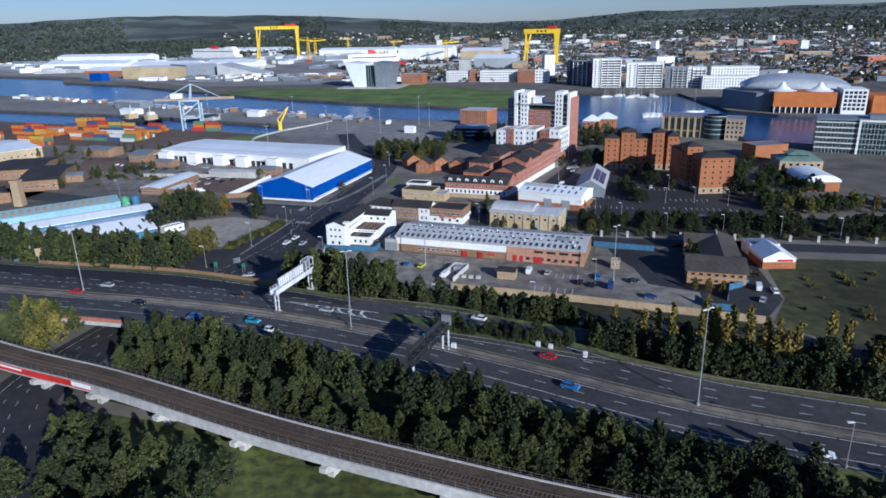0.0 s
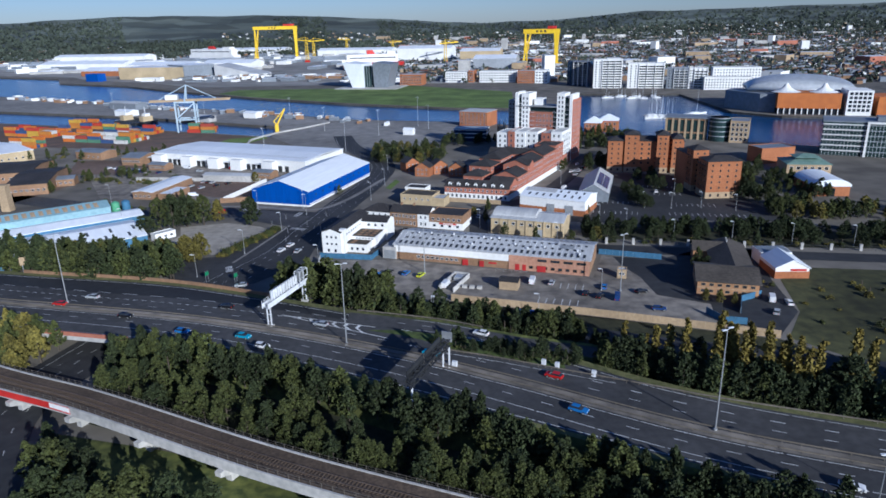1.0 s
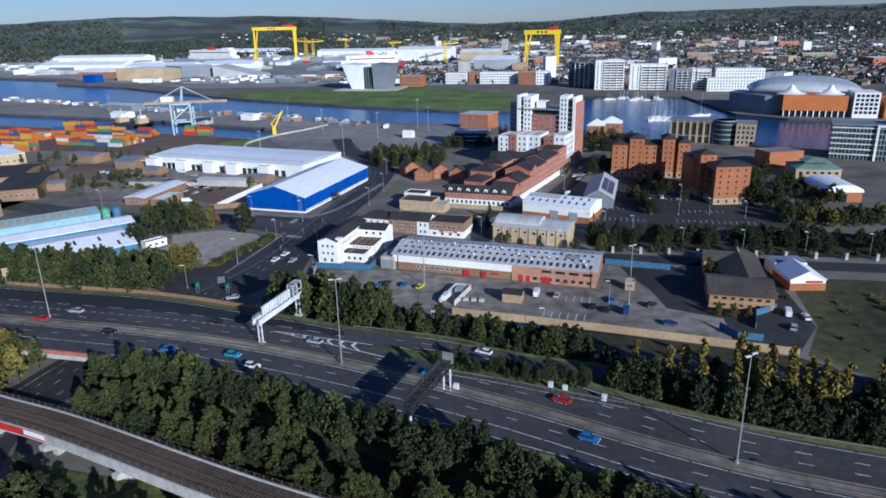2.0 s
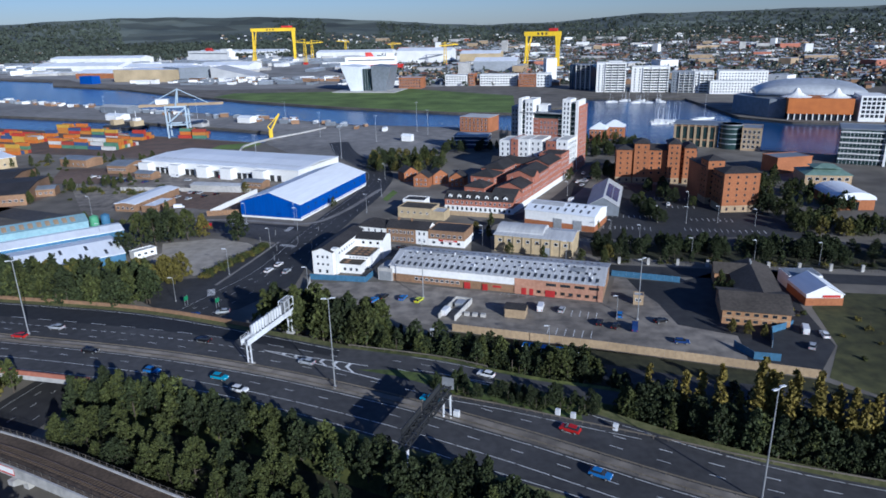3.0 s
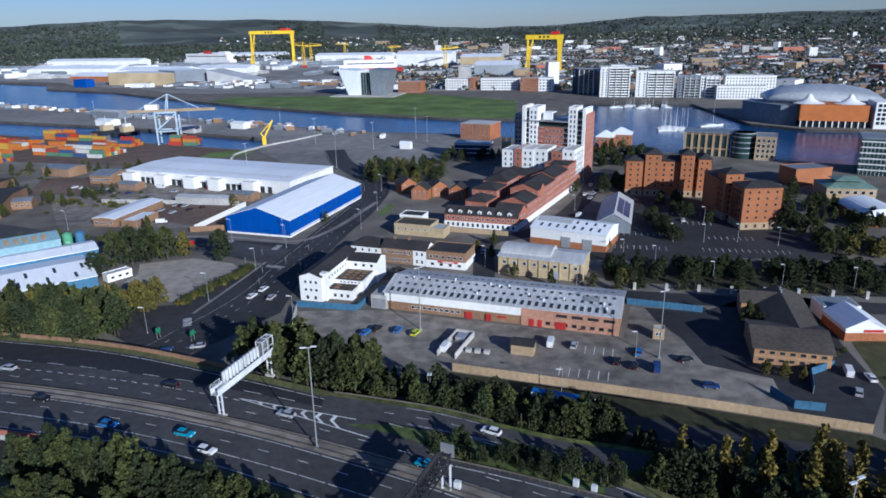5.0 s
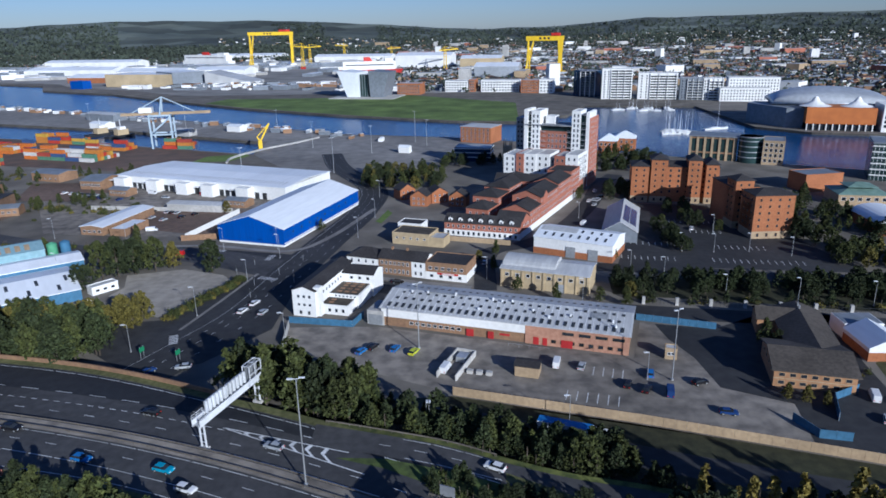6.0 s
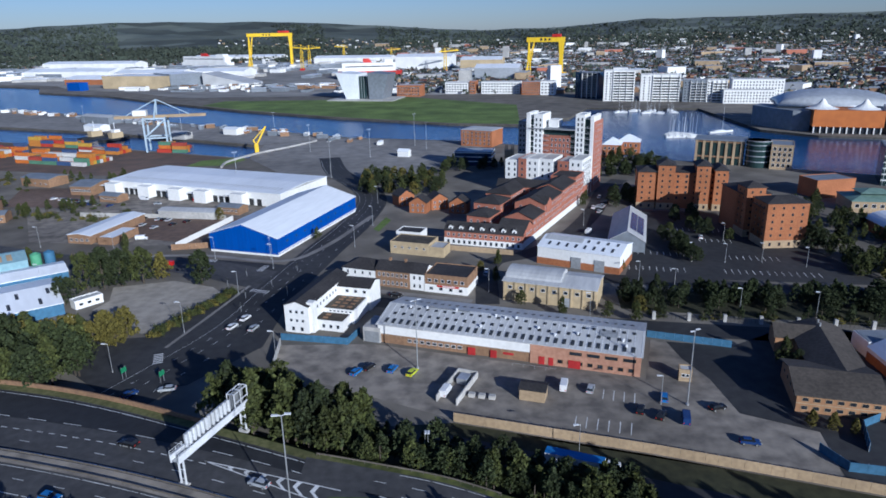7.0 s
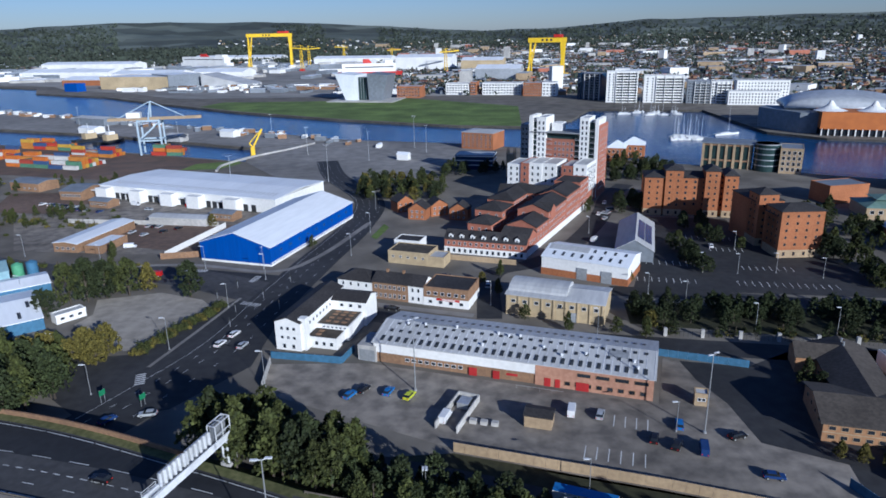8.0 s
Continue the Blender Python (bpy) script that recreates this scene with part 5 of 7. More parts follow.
sh = simple("corner_shop", "two-storey brick shop with white ground floor and red signs", "shop", (-10.2, 292.4), (4.5, 287.6), 12.5, 6.0, M_BROWN, M_SLATE, style="flat", base=(2.9, M_WHITE), win=(("front", 6, 1, 1.3, 1.2, 3.6, 5.2), ("front", 4, 1, 1.4, 1.2, 0.6, 2.4)))
part("sign_band", bm_box(4.5, 12.5, -0.28, -0.13, 2.2, 2.9), M_RED, sh, "red shop sign")
part("sign_bar", bm_box(6.5, 11, -0.31, -0.285, 2.4, 2.75), M_WHITE, sh)
for x in (-24, -18):
    part("chimney", bm_box(x + 28 - 0.4, x + 28.4, 4.1, 4.9, 7.5, 9.6), M_BROWN, tb)

yb = simple("buff_depot", "long buff brick depot with a shallow grey roof", "depot", (16.4, 284.3), (45.5, 273.6), 15, 6.6, M_CREAM, M_GREYROOF, 1.5, win=(("front", 8, 1, 1.4, 1.2, 3.9, 5.6),))
for i in range(9):
    part("pilaster", bm_box(0.2 + 3.75 * i, 0.7 + 3.75 * i, -0.3, -0.01, -0.2, 6.4), M_CREAM, yb)
bm = bmesh.new()
solid(bm, [[(x, 8 - 6 * math.cos(math.pi * k / 8), 7.1 + 2.4 * math.sin(math.pi * k / 8)) for k in range(9)] for x in (0.2, 19)])
bmesh.ops.recalc_face_normals(bm, faces=bm.faces)
part("vault", bm, M_GREYROOF, yb, "grey curved sheet roof")
part("roller_door", bm_box(20, 23, -0.14, -0.012, 0, 3), M_SHUTTER, yb)

ws = simple("white_shed", "white sheet shed on an orange brick base with grey doors", "shed", (32.5, 321), (60.7, 306.2), 19, 6.8, M_WHITE, M_WHITEROOF, 2.2, base=(2.6, M_ORANGE))
slots(ws, "rooflight", 31.8, 19, 6.8, 2.2, 0.3, 8, (0.35,), 0.9, 2.6, 2, 30, M_SKYLIGHT)
slots(ws, "rooflight", 31.8, 19, 6.8, 2.2, 0.3, 4, (0.8,), 0.9, 2.0, 16, 31, M_SKYLIGHT)
slots(ws, "grey_sheet", 31.8, 19, 6.8, 2.2, 0.3, 1, (0.8,), 15, 3.6, 0.4, 16, M_GREYROOF)
for x in (13.5, 22.5):
    part("roller_door", bm_box(x, x + 3.8, -0.25, -0.13, 0, 4.4), M_SHUTTER, ws)

sol = simple("solar_shed", "dark gabled shed with blue solar panels on its roof", "shed", (63, 335.5), (77, 331.5), 42, 4.2, M_GREYCLAD, M_GREYROOF, 4.4, "gable", "y")
sw = 14.56
for i in range(2):
    for j in range(10):
        f0, f1 = 0.12 + 0.38 * i, 0.46 + 0.38 * i
        y0, y1 = 6 + 2.6 * j, 8.4 + 2.6 * j
        bm = bmesh.new()
        solid(bm, [[(sw / 2 + (sw / 2 + 0.3) * f, y, 4.2 + 4.4 * (1 - f) + 0.34 + e) for f, e in ((f0, 0), (f1, 0), (f1, 0.08), (f0, 0.08))] for y in (y0, y1)])
        bmesh.ops.recalc_face_normals(bm, faces=bm.faces)
        part("solar_panel", bm, M_PANEL, sol)

# red brick flats and houses
hs = simple("mews_terrace", "red brick mews terrace with white ground floor and dormers", "terrace", (-3.8, 347.9), (28.5, 337.3), 9, 5.8, M_BRICK, M_SLATE, 3.0, base=(2.8, M_WHITE), win=(("front", 14, 1, 1.0, 1.3, 3.4, 5.4), ("front", 14, 1, 1.2, 1.7, 0.2, 2.6)))
for i in range(7):
    x = 2.6 + 4.6 * i
    dm = part("dormer", gabled_wall(x - 0.9, x + 0.9, 0.6, 3.4, 7.6, 0.8, "y", 6.0), M_WHITE, hs)
    part("dormer_roof", gable(x - 0.9, x + 0.9, 0.6, 3.4, 7.62, 0.8, "y", 0.15, 0.12), M_SLATE, dm)
    share("pane", window_mesh(1.0, 0.9, M_WHITESTEEL), dm, pose(x, 0.6, 6.5))


def wing(p, q, d, h, name, label, rise=2.6, rows=3, base=None, cols=None, style="gable", along="x"):
    w, _ = span(p, q)
    n = cols or max(2, int(w / 3))
    wins = [("front", n, rows, 1.1, 1.3, 3.2, h - 0.2), ("left", 3, rows, 1.0, 1.3, 3.2, h - 0.2), ("right", 3, rows, 1.0, 1.3, 3.2, h - 0.2)]
    return simple(name, label, "flats", p, q, d, h, M_BRICK, M_SLATE, rise, style, along, wins, "red brick flats", base)


U = Vector((0.44, 0.898))
for k, (s0, s1, d, h, al) in enumerate(((2, 11, 12, 7.5, "y"), (11.2, 26, 13, 9.5, "x"), (26.2, 52, 14, 12.5, "x"), (52.2, 74, 13, 13.5, "x"), (74.2, 90, 13, 15.0, "flat"))):
    p, q = Vector((29, 339)) + U * s0, Vector((29, 339)) + U * s1
    w = wing(p, q, d, h, "brick_flats", "red brick flats with slate gables and a white ground floor", 2.8, max(1, int((h - 3) / 2.8)), (2.9, M_WHITE), along="x" if al == "flat" else al, style="flat" if al == "flat" else "gable")
    if k == 2:
        part("cross_gable", gabled_wall(2, 9, -0.4, 7, h, 2.6, "y", h - 4), M_BRICK, w)
        part("roof", gable(2, 9, -0.4, 7, h + 0.02, 2.6, "y", 0.2), M_SLATE, w)
for s0, s1, d, h, x, y in ((0, 12, 11, 7.5, 4, 361), (12.2, 26, 13, 10.5, 4, 361), (26.2, 60, 13, 12, 4, 361)):
    p, q = Vector((x + 12, y)) + U * s0, Vector((x + 12, y)) + U * s1
    wing(p, q, d, h, "brick_flats", "red brick flats with dark hipped slate roofs", 2.8, max(1, int((h - 3) / 2.8)), None, style="hip")
wing((22, 404), (52, 396), 11, 12, "brick_flats", "red brick flats closing the courtyard's far side", 2.8, 3)


def balcony_mesh(w=2.8):
    bm = bmesh.new()
    box(bm, -w / 2, w / 2, -1.3, 0, 0, 0.15)
    n = int(w / 0.7)
    for i in range(n + 1):
        x = -w / 2 + w * i / n
        bar(bm, (x, -1.27, 0.15), (x, -1.27, 1.1), 0.05)
    bar(bm, (-w / 2, -1.27, 1.1), (w / 2, -1.27, 1.1), 0.07)
    return mesh_of("balcony", bm, M_STEEL)


def apartment_tower():
    t = thing("apartment_tower", "white and red brick apartment tower above a lower front range", "tower", 29.8, 440.5, 0, -26.1)
    W = 42.3
    # shafts of the tower: from, to, front, back, height
    for x0, x1, y0, y1, h, m in ((-3.8, 2.9, 28, 40, 35.5, M_GREYCLAD), (4.3, 6.5, 19, 33, 41.4, M_WHITE), (6.52, 8.68, 20.5, 33, 38.0, M_GREENGLASS), (8.7, 13.9, 19, 33, 41.0, M_WHITE),
                             (13.92, 29.7, 20, 34, 29.6, M_BRICK), (29.72, 32.58, 20.4, 34, 33, M_GREENGLASS), (32.6, 37.5, 19, 31, 41.6, M_WHITE), (37.52, 40.88, 20.3, 34, 39.0, M_GREENGLASS), (40.9, 42.7, 18.6, 34, 41.0, M_WHITE)):
        part("wall", bm_box(x0, x1, y0, y1, -0.2, h), m, t)
        flat_roof(t, x0 + 0.05, x1 - 0.05, y0, y1, h, M_GREYROOF, m, 0.7)
    part("side_wall", bm_box(42.72, 43.2, 19.5, 37, -0.2, 38.5), M_BRICK, t)
    part("penthouse", bm_box(13.95, 29.7, 21.5, 33, 29.7, 33.2), M_GREENGLASS, t, "glazed top floor")
    part("roof_slab", bm_box(5.4, 32.5, 18.4, 33.6, 33.4, 33.9), M_SHUTTER, t)
    part("plant_room", bm_box(15.7, 21.2, 24, 32, 33.95, 38.2), M_WHITE, t)
    windows(t, "front", 19, 9.0, 13.7, 14, 40, 2, 9, 0.9, 1.7, M_GREYCLAD)
    windows(t, "front", 19, 33.0, 37.3, 16, 41, 2, 9, 0.9, 1.7, M_GREYCLAD)
    windows(t, "front", 20, 18.0, 29.5, 17, 29.4, 5, 4, 1.1, 1.7, M_WHITESTEEL)
    windows(t, "right", 43.2, 20, 36.5, 3, 37.5, 4, 12, 1.2, 1.4)
    windows(t, "front", 28, -3.4, 2.7, 18, 35, 3, 6, 1.4, 1.7, M_SILVER)
    me, wide = balcony_mesh(), balcony_mesh(3.3)
    for i in range(6):
        share("balcony", me, t, pose(16.0, 20.0, 15.6 + 2.9 * i if i < 5 else 29.7))
    for i in range(9):
        share("balcony", wide, t, pose(39.2, 20.3, 11 + 3.0 * i))
    for i in range(7):
        share("balcony", me, t, pose(31.15, 20.4, 12 + 3.0 * i))
    for i in range(7):
        part("floor_band", bm_box(6.53, 8.67, 20.2, 20.49, 17 + 3.0 * i, 17.5 + 3.0 * i), M_WHITE, t)
    # the lower range in front
    for x0, x1, y0, h, m in ((-0.9, 6.8, 0.6, 18.4, M_WHITE), (6.82, 11.4, 0, 19.3, M_BRICK), (11.42, 18.4, 0.4, 19.6, M_WHITE), (18.42, 26.2, 0.9, 19.8, M_WHITE), (26.22, 28.98, 1.8, 18.2, M_GREYCLAD), (29, 35.4, 0.3, 19.4, M_BRICK), (35.42, W, 0, 20.6, M_WHITE)):
        part("podium", bm_box(x0, x1, y0, 18.3, -0.2, h), m, t)
        flat_roof(t, x0 + 0.02, x1 - 0.02, y0, 18.2, h, M_GREYROOF, m, 0.5)
        windows(t, "front", y0, x0 + 0.4, x1 - 0.4, 6, h - 0.4, max(1, int((x1 - x0) / 2.6)), 4, 1.0, 1.6, M_GREYCLAD)
    part("base_wall", bm_box(W + 0.002, W + 0.3, 0.2, 19, -0.2, 6.2), M_BRICK, t)
    windows(t, "right", W, 1, 18, 6.5, 20, 5, 4, 1.3, 1.6, M_GREYCLAD)
    side = balcony_mesh(2.4)
    for i in range(4):
        for y in (5.0, 11.5):
            share("balcony", side, t, pose(W, y, 7.2 + 3.2 * i, 0, 0, 90))


apartment_tower()


def orange_block(p, q, d, h, towers, label, name="brick_block"):
    w, a = span(p, q)
    t = thing(name, label, "flats", p[0], p[1], 0, a, "orange brick blocks by the car park")
    part("wall", bm_box(0, w, 3, d, -0.2, h - 2), M_ORANGE, t)
    part("roof", hip(0, w, 3, d, h - 1.99, 2.0), M_SLATE, t)
    windows(t, "front", 3, 1, w - 1, 4, h - 2.5, max(2, int(w / 4)), 5, 1.2, 1.4, M_BROWN)
    for x0, x1, y1, th in towers:
        part("stair_tower", bm_box(x0, x1, 0, y1, 3.2, th), M_ORANGE, t)
        part("stone_base", bm_box(x0 - 0.1, x1 + 0.1, -0.1, y1 + 0.1, -0.2, 3.2), M_BUFF, t)
        part("tower_roof", hip(x0, x1, 0, y1, th + 0.01, 2.0, 0.6), M_SLATE, t)
        windows(t, "front", 0, x0 + 0.5, x1 - 0.5, 4, th - 0.5, max(2, int((x1 - x0) / 3.4)), max(4, int((th - 4) / 2.9)), 1.0, 1.2, M_BROWN)
        windows(t, "front", -0.1, x0 + 0.5, x1 - 0.5, 0.4, 2.9, max(2, int((x1 - x0) / 4)), 1, 1.1, 1.6, M_BROWN)
        windows(t, "left", x0, 1, y1 - 1, 4, th - 0.5, max(1, int(y1 / 4)), max(4, int((th - 4) / 2.9)), 1.0, 1.2, M_BROWN)
    return t


orange_block((92, 402.5), (134, 394), 18, 20, ((0, 8.5, 10, 18.5), (9.5, 17.5, 12, 22), (27.5, 34, 12, 22), (36, 42, 14, 20)), "orange brick flats with pyramid-roofed stair towers and balconies")
orange_block((125.9, 335), (142.8, 335.6), 13, 18, ((0, 16.8, 12, 18.6),), "tall orange brick block on a pale stone base")
orange_block((124, 351), (136, 351.5), 24, 20, ((0, 8, 9, 21.5),), "orange brick rear wing with a pyramid-roofed stair tower")

# low brown-roofed office with three wings
def low_office():
    t = thing("low_office", "low brick office with three wings under brown tiled roofs", "office", 79.5, 212.3, 0, -15)
    brick = mat("tawny_brick", (0.40, 0.22, 0.11), (0.31, 0.165, 0.085), 1.0, 0.9, wide=0.2)
    part("front_wing", gabled_wall(0, 18.6, 0.4, 18, 4.5, 2.6, "x", -0.2), brick, t)
    part("roof", gable(0, 18.6, 0.4, 18, 4.52, 2.6, "x", 0.7), M_TILE, t)
    part("long_wing", gabled_wall(5.9, 18.6, 18.02, 42, 4.5, 2.5, "y", -0.2), brick, t)
    part("roof", gable(5.9, 18.6, 9.5, 42, 4.5, 2.5, "y", 0.6), M_TILE, t)
    part("rear_wing", gabled_wall(0.8, 5.88, 32.6, 41, 4.4, 2.4, "x", -0.2), brick, t)
    part("roof", gable(0.8, 12.2, 32.6, 41, 4.42, 2.4, "x", 0.5), M_TILE, t)
    windows(t, "front", 0.4, 0.6, 18, 2.6, 4.3, 7, 1, 1.5, 1.1, M_BUFF)
    windows(t, "front", 0.4, 0.6, 18, 0.4, 2.2, 7, 1, 1.5, 1.1, M_BUFF)
    windows(t, "left", 0, 2, 16.5, 2.6, 4.3, 4, 1, 1.3, 1.1, M_BUFF)
    windows(t, "left", 5.9, 20, 32, 0.9, 2.4, 4, 1, 1.3, 1.2, M_BUFF)
    part("stone_band", bm_box(-0.05, 18.65, 0.32, 0.395, 2.25, 2.5), M_BUFF, t)
    part("ridge_cap", bm_box(0, 12, 9.1, 9.3, 7.33, 7.45), M_SLATE, t)
    bm = bmesh.new()
    for y in (36.2, 38.5):
        tube(bm, (12.2, y, 7), (12.2, y, 8.3), 0.25, 0.25, 8)
    part("flue", bm, M_STEEL, t)


low_office()
sw_ = simple("small_hall", "small white gabled hall with brick front and red sign", "hall", (110.5, 225), (121.8, 224.6), 13, 3.6, M_WHITE, M_WHITEROOF, 3.0, "gable", "y", base=(2.5, M_ORANGE))
part("sign", bm_box(5.0, 10.3, -0.2, -0.13, 2.7, 3.5), M_RED, sw_, "red sign board")
bm = bmesh.new()
solid(bm, [[(0.3, y, 3.95), (5.2, y, 6.45), (5.2, y, 6.52), (0.3, y, 4.02)] for y in (0.8, 12.2)])
bmesh.ops.recalc_face_normals(bm, faces=bm.faces)
part("dark_slope", bm, M_PANEL, sw_, "dark panelled roof slope")
part("flat_annex", bm_box(0.5, 11.5, 14, 22, -0.2, 4.6), M_WHITE, sw_)
part("annex_roof", bm_box(0.8, 11.2, 14.3, 21.7, 4.604, 4.7), M_GREYCLAD, sw_)
simple("gate_hut", "small buff gatehouse cabin with a flat roof", "hut", (57.2, 227.6), (60.2, 226.8), 3, 2.8, M_BUFF, M_GREYROOF, style="flat", win=(("front", 2, 1, 0.9, 0.9, 1.2, 2.3),))
simple("brick_hut", "small brick hut with a dark flat roof in the yard", "hut", (15.6, 219.2), (21.6, 217.4), 4.5, 2.9, M_BUFF, M_SLATE, 0.7, "gable", "x")

# mid-distance buildings
simple("yard_workshop", "cream walled workshop with a dark flat roof", "workshop", (-26, 336), (-10, 330.5), 11, 4.6, M_CREAM, M_FELT, style="flat", win=(("front", 5, 1, 1.0, 0.9, 2.2, 3.6),))
simple("cream_store", "pale cream lean-to stores with grey roof", "store", (-10, 330.5), (-4, 328.5), 8, 3.6, M_CREAM, M_GREYROOF, style="flat")
simple("white_cabin", "white box-like cabin with dark roof", "cabin", (-24.5, 349), (-14, 345.5), 8, 5.0, M_WHITE, M_SLATE, style="flat")
hoarding((-10, 341), (24, 330.5), 2.2, M_BUFF, "low buff brick garden wall")
for i, (x, y, a) in enumerate(((-22, 400, -15), (-11, 404, 20), (-2, 398, -15), (-28, 412, 30))):
    d = Vector((math.cos(radians(a)), math.sin(radians(a)))) * 9
    simple("brick_house", "small orange brick house with a steep slate gable", "house", (x, y), (x + d.x, y + d.y), 8, 5.2, M_ORANGE, M_SLATE, 3.0, "gable", "y", (("front", 3, 1, 1, 1.2, 3, 5), ("front", 3, 1, 1, 1.2, 0.4, 2.6)), "brick houses by the trees")
simple("cube_office", "brick office block with a grey stepped roof", "office", (7, 606), (30.5, 594), 22, 12.5, M_ORANGE, M_GREYROOF, 1.5, "hip", win=(("front", 7, 4, 1.6, 1.6, 1, 12), ("left", 5, 4, 1.6, 1.6, 1, 12)))
cv = simple("curved_office", "dark blue glazed office with white bands", "office", (1.5, 523), (26, 518), 16, 9, M_DARKBLUE, M_GREYROOF, style="flat")
for z in (2.8, 5.8, 8.6):
    part("band", bm_box(-0.3, 25.3, -0.3, 16.3, z, z + 0.5), M_WHITE, cv)
ch = thing("church_tower", "old sandstone church tower with pinnacles", "tower", 33, 497, 0, -20)
part("wall", bm_box(0, 5, 0, 5, -0.2, 14), M_BUFF, ch)
for x in (0.4, 4.6):
    for y in (0.4, 4.6):
        bm = bmesh.new()
        tube(bm, (x, y, 14), (x, y, 19), 0.55, 0.05, 6)
        part("pinnacle", bm, M_BUFF, ch)
for p, q in (((105, 544), (117, 540)), ((118, 556), (133, 551))):
    simple("quay_house", "brick quayside pavilion with a white hipped roof", "house", p, q, 14, 9, M_ORANGE, M_WHITEROOF, 4.5, "hip", win=(("front", 4, 2, 1.6, 2.0, 1, 8.5),), group="quayside pavilions")
simple("brick_annex", "flat-roofed orange brick building near the river", "building", (188.8, 416.4), (211, 421), 14, 9, M_ORANGE, M_GREYCLAD, style="flat")
gp = simple("green_pavilion", "pavilion with a pale green copper hipped roof", "pavilion", (191, 388), (214, 384), 20, 5.5, M_BUFF, M_GREENROOF, 3.0, "hip", win=(("front", 6, 1, 2, 1.8, 2, 4.8),))
part("upper_roof", hip(6, 18, 5, 15, 8.4, 1.6, 1.0), M_GREENROOF, gp)
bh = thing("vaulted_hall", "brick hall under a white barrel-vaulted roof", "hall", 180, 336, 0, -4)
part("wall", bm_box(0, 17, 0, 24, -0.2, 5), M_ORANGE, bh)
bm = bmesh.new()
solid(bm, [[(8.5 - 9 * math.cos(math.pi * k / 12), y, 5 + 3.6 * math.sin(math.pi * k / 12)) for k in range(13)] for y in (-0.5, 24.5)])
bmesh.ops.recalc_face_normals(bm, faces=bm.faces)
part("vault", bm, M_WHITEROOF, bh)
part("entrance", bm_box(6.5, 10, -0.15, -0.01, 0, 4), M_GLASS, bh)


def column_office():
    t = thing("river_office", "river office with brown brick bays and a round glass tower", "office", 161, 519, 0, -25)
    part("wall", bm_box(0, 30, 0, 18, -0.2, 15), M_GREENGLASS, t)
    for i in range(7):
        part("column", bm_box(4.6 * i, 4.6 * i + 1.5, -0.7, -0.01, -0.2, 15.5), M_BUFF, t)
    for z in (4.5, 14.2):
        part("spandrel", bm_box(0, 30, -0.4, -0.012, z, z + 1.0), M_BROWN, t)
    part("roof", bm_box(-1, 31, -1.2, 19, 15.51, 16.2), M_GREYCLAD, t)
    bm = bmesh.new()
    tube(bm, (38, 2, -0.2), (38, 2, 17), 7.4, 7.4, 28)
    part("glass_drum", bm, M_GREENGLASS, t)
    for z in (3.5, 7, 10.5, 14, 16.5):
        bm = bmesh.new()
        tube(bm, (38, 2, z), (38, 2, z + 0.5), 7.6, 7.6, 28)
        part("ring", bm, M_SILVER, t)
    part("right_wing", bm_box(45.5, 58, -6, 14, -0.2, 15), M_BUFF, t)
    windows(t, "front", -6, 46, 57.5, 1, 14.5, 4, 4, 1.8, 2.2, M_WHITESTEEL)
    flat_roof(t, 45.5, 58, -6, 14, 15, M_GREYCLAD, M_BUFF)


column_office()


def glass_office():
    t = thing("glass_office", "wide glass office with white framing and flat roof", "office", 238.6, 444, 0, -25.8)
    W, H = 90, 21
    part("wall", bm_box(0, W, 0, 26, -0.2, H), M_GREENGLASS, t)
    for i in range(6):
        part("floor_edge", bm_box(0, 24, -0.5, -0.01, 3.3 * i + 2.9, 3.3 * i + 3.5), M_WHITE, t)
        part("floor_edge", bm_box(24, W, -0.3, -0.01, 3.3 * i + 2.9, 3.3 * i + 3.3), M_SILVER, t)
    for x in (24, 48, 72, 88.5):
        part("white_frame", bm_box(x, x + 1.3, -1.6, -0.52, -0.2, H + 1), M_WHITE, t)
    part("white_frame", bm_box(25.4, W - 0.01, -1.5, -0.53, H - 0.4, H + 0.9), M_WHITE, t)
    bm = bmesh.new()
    for i in range(44):
        box(bm, 1 + 2 * i, 1.15 + 2 * i, -0.2, -0.005, 0, H - 0.5)
    part("mullion", bm, M_WHITESTEEL, t)
    flat_roof(t, 0, W, 0, 26, H, M_GREYCLAD, M_GREYCLAD, 0.8)
    part("plant_room", bm_box(30, 70, 8, 20, H + 0.2, H + 3), M_GREYCLAD, t)


glass_office()

# ---- left side works ----
M_GREENTANK = mat("green_tank_paint", (0.12, 0.36, 0.20), (0.09, 0.29, 0.16), 0.8, 0.5, wide=0.12)


